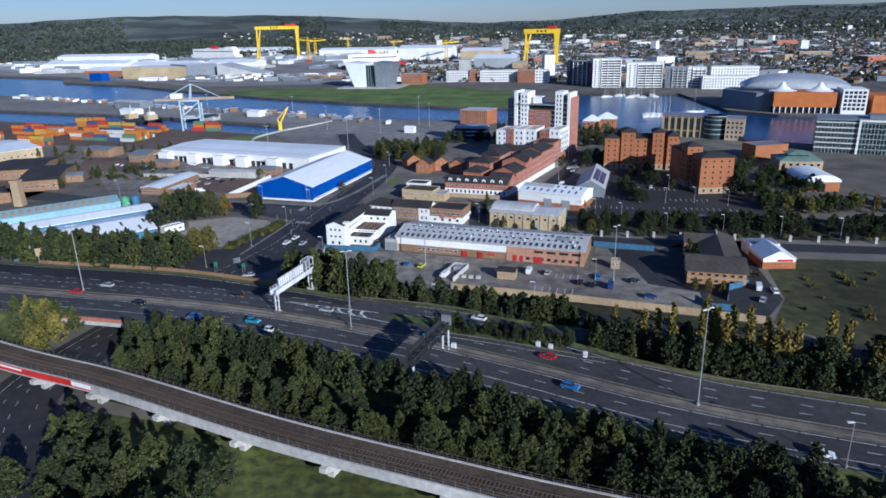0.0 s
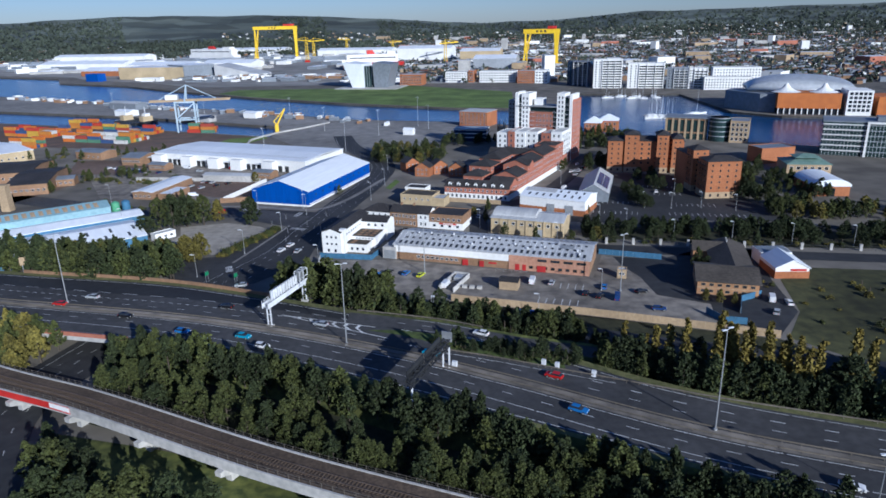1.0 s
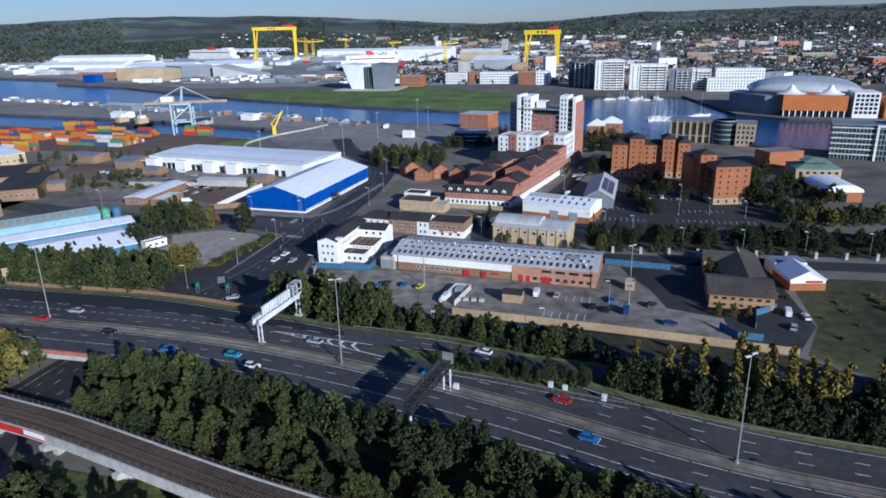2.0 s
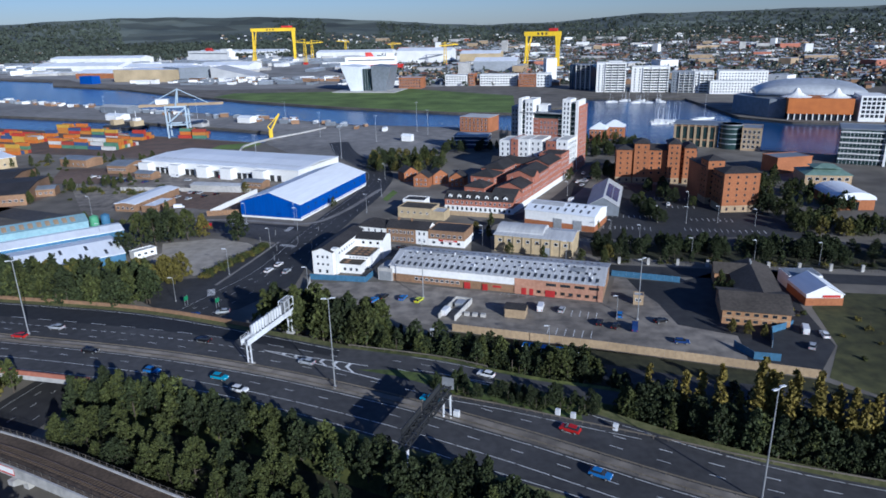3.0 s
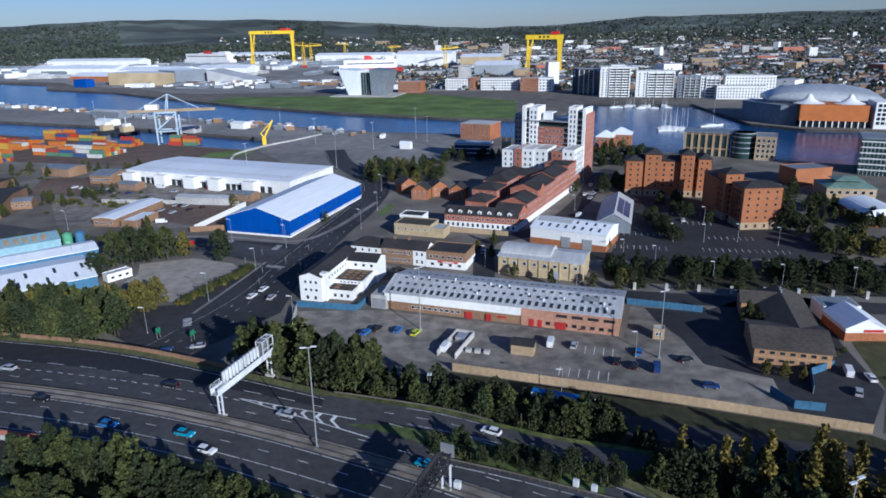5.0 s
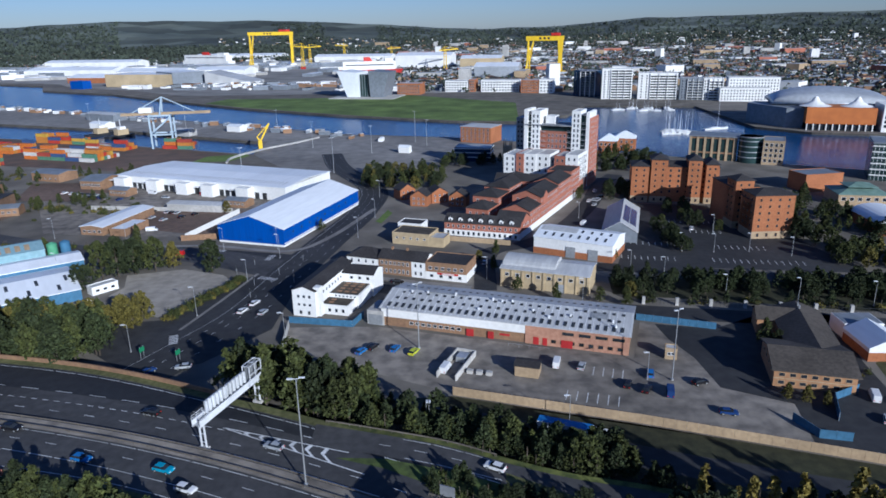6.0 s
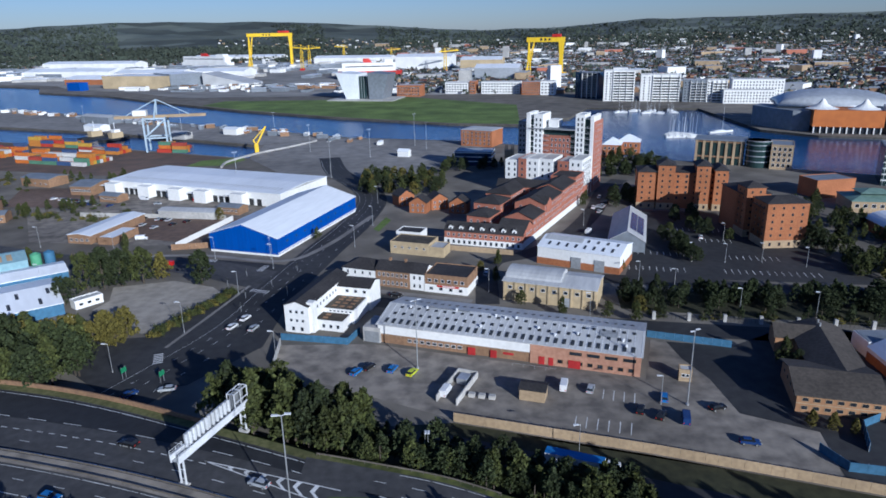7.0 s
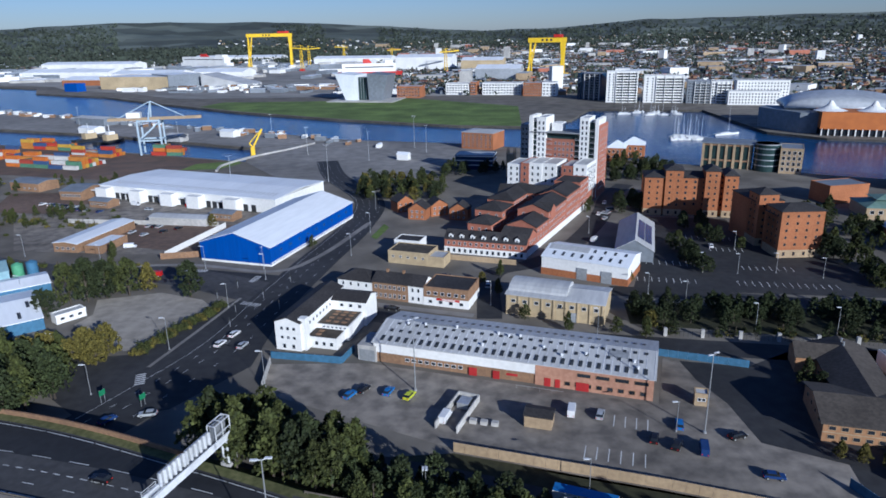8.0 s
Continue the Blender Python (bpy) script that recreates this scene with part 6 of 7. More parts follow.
def turquoise_works():
    t = thing("turquoise_works", "turquoise clad factory with stepped roofs and rooflights", "factory", -189.6, 267.8, 0, 37)
    part("wall", bm_box(-30, 60, 0, 14, -0.2, 5.2), M_BLUESHEET, t)
    part("roof", gable(-30, 60, 0, 14, 5.22, 1.2, "x", 0.2), M_WHITEROOF, t)
    part("tall_hall", gabled_wall(-30, 49, 14.1, 30, 8, 1.8, "x", -0.2), M_TURQ, t)
    part("tall_roof", gable(-30, 49, 14.1, 30, 8.02, 1.8, "x", 0.2), M_TURQ, t)
    me = mesh_of("rooflight", bm_box(-0.9, 0.9, -2.4, 2.4, 0, 0.12), M_BUFF)
    for i in range(14):
        share("rooflight", me, t, pose(2 + 3.2 * i, 18, 9.12, 12.7))
    part("low_roof", gable(0, 54, -30, -0.2, 3.8, 2.4, "x", 0.2), M_WHITEROOF, t)
    part("low_hall", bm_box(0, 54, -30, -0.2, -0.2, 3.8), M_BLUESHEET, t)
    me = mesh_of("roof_strip", bm_box(-0.5, 0.5, -2.0, 2.0, 0, 0.12), M_SKYLIGHT)
    for i in range(5):
        for r in range(2):
            share("roof_strip", me, t, pose(12 + 9 * i + 3 * r, -26 + 6.4 * r, 4.7 + 1.03 * r, 9.2))
    for x, m, lb in ((52, M_GREENTANK, "green storage tank"), (56.6, M_BLUESHEET, "blue storage tank")):
        bm = bmesh.new()
        tube(bm, (x, 19, -0.2), (x, 19, 8.6), 1.9, 1.9, 16)
        tube(bm, (x, 19, 8.6), (x, 19, 9.3), 1.9, 0.5, 16)
        part("silo", bm, m, t, lb)


turquoise_works()
ck = thing("brick_chimney", "square buff brick chimney stack", "chimney", -226, 336)
bm = bmesh.new()
solid(bm, [[(s * a, s * b, z) for a, b in ((-1, -1), (1, -1), (1, 1), (-1, 1))] for s, z in ((2.2, -0.2), (1.9, 12.5), (2.2, 12.6), (2.2, 13.5))])
bmesh.ops.recalc_face_normals(bm, faces=bm.faces)
part("shaft", bm, M_BUFF, ck)
simple("depot_shop", "low brick depot building with a pale green-grey roof", "depot", (-171, 356), (-159.5, 353.6), 38, 3.8, M_BROWN, M_WHITEROOF, 0.8, "gable", "y", (("front", 4, 1, 1.4, 1.2, 0.8, 2.8),))
simple("depot_annex", "low flat-roofed depot annex", "depot", (-156.5, 353.5), (-148.5, 351.8), 17, 2.8, M_BROWN, M_WHITEROOF, style="flat")
hoarding((-119, 346), (-108, 390), 2.6, M_WHITE, "long white rendered yard wall")
hoarding((-120, 343.5), (-105, 346), 2.6, M_BROWN, "brown timber yard fence beside the blue warehouse")
hoarding((-190, 402), (-112, 392), 2.2, M_CONCRETE, "pale concrete yard wall")
simple("low_store", "long low grey-roofed store in a yard", "store", (-148, 398), (-118, 392), 8, 3.4, M_CONCRETE, M_GREYROOF, 0.8)
simple("lot_cabin", "low white cabin at the edge of the lot", "cabin", (-126.5, 279.3), (-120.7, 286.5), 4, 2.5, M_WHITE, M_GREYROOF, style="flat", win=(("front", 3, 1, 1.4, 1, 0.8, 2.2),))
for p, q, d, h, w, r, lb in (((-246, 366), (-226, 372), 48, 6, M_BROWN, M_SLATE, "brown brick school-like block with dark roof"), ((-285, 398), (-255, 404), 40, 6, M_BROWN, M_SLATE, "long brown brick block with dark roof"), ((-318, 454), (-298, 480), 60, 7, M_CREAM, M_WHITEROOF, "pale shed with a white pitched roof"), ((-222, 452), (-208, 449), 20, 5, M_BROWN, M_GREYCLAD, "brown shed with a flat grey roof"), ((-270, 350), (-250, 330), 20, 5, M_BROWN, M_SLATE, "brown brick works block"), ((-300, 320), (-250, 300), 26, 7, M_TURQ, M_WHITEROOF, "pale turquoise works hall")):
    simple("works_block", lb, "building", p, q, d, h, w, r, 1.8, win=(("front", 7, 1, 1.5, 1.3, 1.0, 4.5),), group="works on the west side")


# ---- harbour and far city ----
def gantry_crane(x, y, turn, L, H, label):
    t = thing("shipyard_crane", label, "crane", x, y, 0, turn, "giant yellow shipyard cranes")
    part("girder", bm_box(-4, L + 6, -4, 4, H - 10, H - 1.5), M_CRANE, t)
    bm = bmesh.new()
    solid(bm, [[(L + u * k, v * m, z) for u, v in ((-1, -1), (1, -1), (1, 1), (-1, 1))] for z, k, m in ((8, 3.2, 7), (H * 0.5, 3.2, 4.5), (H - 10, 5, 4))])
    bmesh.ops.recalc_face_normals(bm, faces=bm.faces)
    part("fixed_leg", bm, M_CRANE, t)
    part("foot", bm_box(L - 9, L + 9, -13, 13, 0, 8), M_CRANE, t)
    for s in (-1, 1):
        bm = bmesh.new()
        tube(bm, (0, 16 * s, 0), (0, 2 * s, H - 10), 1.7, 1.7, 10)
        tube(bm, (-4 + 0.2 * s, 16 * s, 5), (10, 2 * s, H - 10), 1.1, 1.1, 8)
        part("sheer_leg", bm, M_CRANE, t)
    bm = bmesh.new()
    bar(bm, (0, -15, 4), (0, 15, 4), 2.4)
    bar(bm, (0, -9, H * 0.5), (0, 9, H * 0.5), 1.4)
    part("cross_bar", bm, M_CRANE, t)
    part("trolley", bm_box(L * 0.72, L * 0.98, -5, 5, H - 1.4, H + 4), M_RED, t, "red hoist house")
    part("mast", bm_box(L * 0.9, L * 0.9 + 0.6, 0, 0.6, H + 4, H + 10), M_STEEL, t)
    for i, w in enumerate((4, 4, 4)):
        part("letter_block", bm_box(L * 0.35 + 8 * i, L * 0.35 + 8 * i + w, -4.15, -4.01, H - 7.5, H - 3.5), M_DARKSTEEL, t)


gantry_crane(-548, 1972, 4, 112, 92, "giant yellow shipyard gantry crane with a red hoist")
gantry_crane(150, 1418, -18, 62, 74, "giant yellow shipyard gantry crane with a red hoist")


def jib_crane(x, y, h, turn, z0=0):
    t = thing("tower_crane", "yellow lattice tower crane in the shipyard", "crane", x, y, z0, turn, "yellow tower cranes")
    bm = bmesh.new()
    for a in (-2, 2):
        for b in (-2, 2):
            bar(bm, (a * 1.6, b * 1.6, 0), (a, b, h * 0.8), 0.8)
    for i in range(6):
        z0_, z1_ = h * 0.8 * i / 6, h * 0.8 * (i + 1) / 6
        bar(bm, (-3, -2.6, z0_), (3, -2.6, z1_), 0.5)
    part("tower", bm, M_CRANE, t)
    bm = bmesh.new()
    bar(bm, (-14, 0, h * 0.85), (30, 0, h * 0.9), 2.2)
    bar(bm, (0, 0, h), (28, 0, h * 0.92), 0.6)
    bar(bm, (0, 0, h), (-12, 0, h * 0.87), 0.6)
    bar(bm, (0, 0, h * 0.8), (0, 0, h), 1.4)
    part("jib", bm, M_CRANE, t)
    part("base", bm_box(-5, 5, -5, 5, -0.1, 5), M_RED, t)


for a in ((-372, 1806, 62, 170), (-345, 2320, 52, 175), (-13, 1607, 52, 10), (-372, 1900, 58, 5), (-190, 2300, 40, 0)):
    jib_crane(*a)


def dock_crane():
    t = thing("dock_crane", "pale blue dockside container crane with a brown boom", "crane", -240, 597, 0, 12)
    mtl = mat("pale_blue_steel", (0.42, 0.50, 0.56), (0.34, 0.42, 0.48), 0.4, 0.5)
    for x in (0, 16):
        for y in (0, 14):
            bm = bmesh.new()
            bar(bm, (x, y, 0), (x, y, 26), 1.3)
            part("leg", bm, mtl, t)
    bm = bmesh.new()
    for y in (0, 14):
        bar(bm, (0, y, 11), (16, y, 11), 1.1)
        bar(bm, (0, y, 12), (16, y, 25), 0.8)
        bar(bm, (0, y, 26), (16, y, 26), 1.2)
    for x in (0, 16):
        bar(bm, (x, 0, 26), (x, 14, 26), 1.2)
        bar(bm, (x, 0, 11), (x, 14, 11), 1.0)
    bar(bm, (8, 2, 26), (10, 8, 40), 0.9), bar(bm, (8, 12, 26), (10, 8, 40), 0.9)
    bar(bm, (10, 8, 40), (-14, 10, 28), 0.6), bar(bm, (10, 8, 40), (34, 6, 28), 0.6)
    part("frame", bm, mtl, t)
    bm = bmesh.new()
    for y in (6, 10):
        bar(bm, (-22, y, 26.9), (46, y, 26.9), 1.2, 1.8)
    part("boom", bm, M_BUFF, t, "tan boom")
    part("cabin", bm_box(-8, 2, 4.5, 11.5, 27.9, 32), M_WHITE, t, "white machine house")


dock_crane()
jib = thing("quay_crane", "small yellow jib crane on the quay", "crane", -150, 585, 0, 20)
bm = bmesh.new()
bar(bm, (0, 0, 0), (0, 0, 7), 3)
bar(bm, (0, 0, 6), (8, 0, 20), 1.2), bar(bm, (-2, 0, 10), (8, 0, 20), 0.6), bar(bm, (0, 0, 7), (-2, 0, 10), 1.0)
part("jib", bm, M_CRANE, jib)


def container_stack():
    cols = [mat("container_paint", c, tuple(v * 0.8 for v in c), 0.5, 0.6, wide=0.15) for c in ((0.55, 0.16, 0.03), (0.45, 0.05, 0.03), (0.50, 0.20, 0.04), (0.05, 0.09, 0.2), (0.6, 0.58, 0.55), (0.10, 0.22, 0.14), (0.35, 0.06, 0.04), (0.55, 0.33, 0.05))]
    meshes = []
    for m in cols:
        bm = bmesh.new()
        pr = [(0.0, 0.0)] + [(0.3 + 0.6 * i + e, -0.06 * f) for i in range(19) for e, f in ((0, 0), (0.1, 1), (0.3, 1), (0.4, 0))] + [(12.1, 0), (12.1, 2.4), (0, 2.4)]
        solid(bm, [[(px, py, z) for px, py in pr] for z in (0, 2.6)])
        bmesh.ops.recalc_face_normals(bm, faces=bm.faces)
        meshes.append(mesh_of("container", bm, m))
    r = random.Random(5)
    for bx, by, nx, ny, a in ((-395, 598, 4, 8, -18), (-322, 560, 5, 9, -18), (-360, 640, 4, 4, -18), (-296, 600, 3, 5, -18), (-232, 596, 2, 3, -10), (-350, 534, 2, 4, -18), (-420, 560, 3, 5, -18)):
        for i in range(nx):
            for j in range(ny):
                p = Vector((bx, by)) + Matrix.Rotation(radians(a), 2) @ Vector((13.2 * i, 3.0 * j))
                for z in range(r.choice((1, 1, 2, 2, 3))):
                    ob = new("container", meshes[r.choice((0, 0, 0, 1, 2, 2, 3, 4, 5, 6, 7, 1))])
                    ob.matrix_basis = pose(p.x, p.y, 0.03 + 2.62 * z, 0, 0, a)
                    tagged(ob, "stacked steel shipping container with ribbed painted sides", "container", "container stacks")


container_stack()


def exhibition_hull():
    t = thing("exhibition_building", "silver angular exhibition building shaped like ships' prows", "museum", -152, 1008, 0, -13)
    for x0, x1, lean, m in ((0, 26, -9, M_WHITEROOF), (42, 68, 8, M_GREYCLAD)):
        bm = bmesh.new()
        solid(bm, [[(x0 - min(lean, 0) * 1.0, 0, 0), (x1 - max(lean, 0), 0, 0), (x1 - max(lean, 0), 40, 0), (x0 - min(lean, 0), 40, 0)],
                   [(x0 + min(lean, 0) * 0.4, -4, 36), (x1 + max(lean, 0) * 0.4, -6, 34), (x1, 40, 34), (x0, 40, 36)]])
        bmesh.ops.recalc_face_normals(bm, faces=bm.faces)
        part("hull", bm, m, t)
    part("glass_atrium", bm_box(26.5, 41, 4, 40, 0, 31), M_GREENGLASS, t)
    bm = bmesh.new()
    for i in range(5):
        bar(bm, (26.5 + 3.6 * i, 3.8, 0), (26.5 + 3.6 * i, 3.8, 31), 0.4)
    part("mullion", bm, M_SILVER, t)
    part("plinth", bm_box(-12, 80, -18, 44, -0.1, 1.0), M_CONCRETE, t)


exhibition_hull()
simple("drawing_office", "red brick harbour office block", "office", (-77, 1041), (-44, 1033), 24, 15, M_ORANGE, M_GREYROOF, style="flat", win=(("front", 8, 3, 2.4, 2.6, 1, 14),))


def far_apartments():
    for p, q, h, wall in (((189, 930), (225, 921.5), 36, M_WHITE), ((232, 920), (277, 909), 31, M_WHITE), ((279, 905), (306, 897), 25, M_GREYCLAD), ((304, 897), (326, 890), 25, M_WHITE), ((163, 981), (188, 960), 32, M_DARKBLUE)):
        w, a = span(p, q)
        t = thing("riverside_flats", "white riverside apartment block with glass balconies", "flats", p[0], p[1], 0, a, "riverside apartment blocks")
        part("wall", bm_box(0, w, 0, 22, -0.2, h), wall, t)
        n = int(h / 3.2)
        for i in range(n):
            part("glazing", bm_box(w * 0.3, w * 0.98, -0.2, -0.01, 3.2 * i + 1.2, 3.2 * i + 3.0), M_GLASS, t)
            part("balcony", bm_box(w * 0.3, w, -1.6, -0.21, 3.2 * i + 3.0, 3.2 * i + 3.3), M_WHITE, t)
        for k in range(4):
            part("fin", bm_box(w * (0.3 + 0.22 * k), w * (0.3 + 0.22 * k) + 0.5, -1.4, -0.005, 0, h), M_WHITE, t)
        windows(t, "front", 0, 1, w * 0.28, 1, h - 1, 2, n, 1.6, 1.9, M_SILVER)
        flat_roof(t, 0, w, 0, 22, h, M_GREYROOF, wall, 1.0)
    hotel = simple("quay_hotel", "white slab hotel on the quay", "hotel", (338, 905), (394, 892), 22, 25, M_WHITE, M_GREYROOF, style="flat", win=(("front", 16, 6, 1.6, 1.8, 3, 24),))
    simple("quay_hotel", "pale low hotel wing on the quay", "hotel", (318, 878), (372, 866), 18, 15, M_WHITE, M_GREYROOF, style="flat", win=(("front", 16, 4, 1.6, 1.8, 1, 14),))
    for p, q, h, m in (((-9, 1076), (24, 1068), 15, M_WHITE), ((26, 1067), (34, 1065), 17, M_ORANGE), ((43, 1062), (97, 1050), 16, M_WHITE), ((98, 1035), (122, 1028), 17, M_ORANGE), ((123, 1027), (142, 1022), 18, M_WHITE)):
        simple("campus_block", "low campus block with long rows of windows", "office", p, q, 24, h, m, M_GREYROOF, style="flat", win=(("front", max(3, int(span(p, q)[0] / 4)), 4, 2.6, 1.8, 1, h - 0.5),), group="campus blocks")


far_apartments()


def arena():
    t = thing("arena", "large arena with curved white roof and orange clad front", "arena", 300, 640, 0, -18)
    part("front", bm_box(0, 52, 0, 30, 5.5, 19), M_TERRACOTTA, t)
    part("glass_base", bm_box(1, 51, 1.5, 30, -0.2, 5.49), M_GLASS, t)
    for i in range(11):
        part("column", bm_box(1 + 4.9 * i, 1.8 + 4.9 * i, 0.2, 0.9, -0.2, 5.48), M_WHITE, t)
    bm = bmesh.new()
    solid(bm, [[(-42, 52, z), (-14, 12, z), (-0.02, 12, z), (-0.02, 62, z), (-34, 70, z)] for z in (-0.2, 17)])
    bmesh.ops.recalc_face_normals(bm, faces=bm.faces)
    part("grey_wing", bm, M_GREYCLAD, t)
    bm = bmesh.new()
    rings = []
    for k in range(9):
        f = k / 8
        rings.append([(24 + 48 * math.cos(math.pi - math.pi * i / 16), 62 + (f - 0.5) * 60, 18 + (14 * math.sin(math.pi * i / 16) ** 0.8) * (0.55 + 0.45 * math.sin(math.pi * f))) for i in range(17)])
    solid(bm, rings)
    bmesh.ops.recalc_face_normals(bm, faces=bm.faces)
    for f in bm.faces:
        f.smooth = True
    part("shell_roof", bm, M_SILVER, t, "pale curved shell roof")
    part("hall", bm_box(0.1, 70, 30.1, 76, -0.2, 18), M_GREYCLAD, t)
    for x in (8, 40):
        bm = bmesh.new()
        rings = [[(x + 13 * s * math.cos(6.283 * i / 16), 14 + 11 * s * math.sin(6.283 * i / 16), z) for i in range(16)] for s, z in ((1, 19.05), (0.6, 20.5), (0.28, 23), (0.08, 27))]
        solid(bm, rings)
        part("tent_canopy", bm, M_WHITE, t, "white tented canopy")
    part("office_wing", bm_box(56, 76, -2, 28, -0.2, 22), M_WHITE, t)
    windows(t, "front", -2, 57, 75, 3, 21, 5, 5, 2.8, 2.6, M_SILVER)
    part("right_hall", bm_box(80, 130, -4, 30, -0.2, 17), M_TERRACOTTA, t)


arena()
simple("pale_hangar", "pale yellow ribbed hangar with grey sliding doors", "hangar", (-624, 1300), (-490, 1266), 70, 21, M_CREAM, M_WHITEROOF, 3, "flat")
hd = simple("grey_hangar", "hangar with dark grey sliding doors and white roof", "hangar", (-488, 1266), (-445, 1308), 70, 24, M_GREYCLAD, M_WHITEROOF, 3, "flat")
pk = thing("sloping_shed", "grey shed with a long sloping roof", "shed", -440, 1290, 0, -10)
bm = bmesh.new()
solid(bm, [[(0, y, 0), (85, y, 0), (85, y, 6), (0, y, 24)] for y in (0, 60)])
bmesh.ops.recalc_face_normals(bm, faces=bm.faces)
part("body", bm, M_GREYROOF, pk)
simple("blue_shed", "small bright blue shed on the spit", "shed", (-668, 1262), (-640, 1250), 18, 13, M_BLUE, M_BLUE, style="flat")


def ferry(x, y, turn, L, label, stripe):
    t = thing("ferry", label, "ship", x, y, 0, turn)
    bm = bmesh.new()
    solid(bm, [[(-8, 0, z), (L * 0.92, 0, z), (L, 12, z), (L * 0.92, 24, z), (-8, 24, z)] for z in (-2.2, 14)])
    bmesh.ops.recalc_face_normals(bm, faces=bm.faces)
    part("hull", bm, stripe, t)
    part("superstructure", bm_box(0, L * 0.88, 1, 23, 14.01, 30), M_WHITE, t)
    part("bridge", bm_box(L * 0.7, L * 0.84, 2, 22, 30.01, 36), M_WHITE, t)
    bm = bmesh.new()
    solid(bm, [[(L * 0.35, 8, 30), (L * 0.5, 8, 30), (L * 0.5, 16, 30), (L * 0.35, 16, 30)], [(L * 0.35, 9, 38), (L * 0.45, 9, 38), (L * 0.45, 15, 38), (L * 0.35, 15, 38)]])
    part("funnel", bm, M_RED, t)
    part("window_row", bm_box(6, L * 0.84, 0.9, 0.99, 22, 24), M_GLASS, t)


ferry(-795, 2130, -30, 200, "large white ferry with a red funnel at its berth", M_WHITE)
ferry(-215, 1440, 10, 120, "red and white ferry behind the exhibition building", M_RED)


def boat(x, y, turn, L, mast_h):
    t = thing("sailing_boat", "white moored sailing boat with a bare mast", "boat", x, y, -2.2, turn, "boats in the marina")
    bm = bmesh.new()
    solid(bm, [[(-L / 2, -s * 1.4, z), (L * 0.2, -s * 1.5, z), (L / 2, 0, z + 0.4 * (z > 0)), (L * 0.2, s * 1.5, z), (-L / 2, s * 1.4, z)] for z, s in ((-0.4, 0.8), (1.2, 1.2))])
    bmesh.ops.recalc_face_normals(bm, faces=bm.faces)
    part("hull", bm, M_WHITE, t)
    part("cabin", bm_box(-L * 0.25, L * 0.15, -0.9, 0.9, 1.2, 2.0), M_WHITESTEEL, t)
    bm = bmesh.new()
    tube(bm, (L * 0.05, 0, 1.2), (L * 0.05, 0, mast_h), 0.14, 0.08, 6)
    bar(bm, (L * 0.05, 0, 2.6), (-L * 0.4, 0, 2.6), 0.15)
    part("mast", bm, M_WHITESTEEL, t)


r = random.Random(3)
for i in range(16):
    boat(185 + 3.4 * (i % 6) + r.random() * 4, 640 + 7 * (i // 6) + 6 * r.random(), r.choice((10, 15, 190)), 9 + 5 * r.random(), 12 + 8 * r.random())
for i in range(16):
    boat(180 + 80 * r.random(), 836 - 30 * r.random() ** 2, r.choice((10, 80, 170, 265)), 8 + 5 * r.random(), 6 + 9 * r.random())
boat(236, 668, 20, 26, 24)
for x, y in ((-330, 690), (-305, 678)):
    t = thing("tug_boat", "white and black tug moored in the dock", "boat", x, y, -2.2, 60, "tugs in the dock")
    bm = bmesh.new()
    solid(bm, [[(-14, -4 * s, z), (8, -4.4 * s, z), (15, 0, z), (8, 4.4 * s, z), (-14, 4 * s, z)] for z, s in ((-0.5, 0.8), (2.6, 1.0))])
    bmesh.ops.recalc_face_normals(bm, faces=bm.faces)
    part("hull", bm, M_DARKSTEEL, t)
    part("cabin", bm_box(-4, 7, -3, 3, 2.6, 7.5), M_CREAM, t)
    part("bridge", bm_box(-1, 5, -2.4, 2.4, 7.5, 10), M_WHITE, t)
    part("mast", bm_box(1, 1.5, -0.2, 0.3, 10, 16), M_WHITESTEEL, t)
for p, q, d, h, wl, rf, lb in (((-360, 730), (-340, 722), 12, 5, M_WHITE, M_WHITEROOF, "white quay shed"), ((-400, 800), (-360, 780), 16, 7, M_GREYCLAD, M_GREYROOF, "grey open quay shed"), ((-210, 690), (-196, 684), 10, 5, M_WHITE, M_WHITEROOF, "small white quay store"), ((-250, 668), (-235, 662), 10, 5, M_CONCRETE, M_GREYROOF, "small grey quay store"), ((-40, 560), (-32, 557), 5, 4, M_WHITE, M_WHITEROOF, "white cabin on the open quay")):
    simple("quay_shed", lb + " with a low roof", "shed", p, q, d, h, wl, rf, 1.5, group="quay sheds")


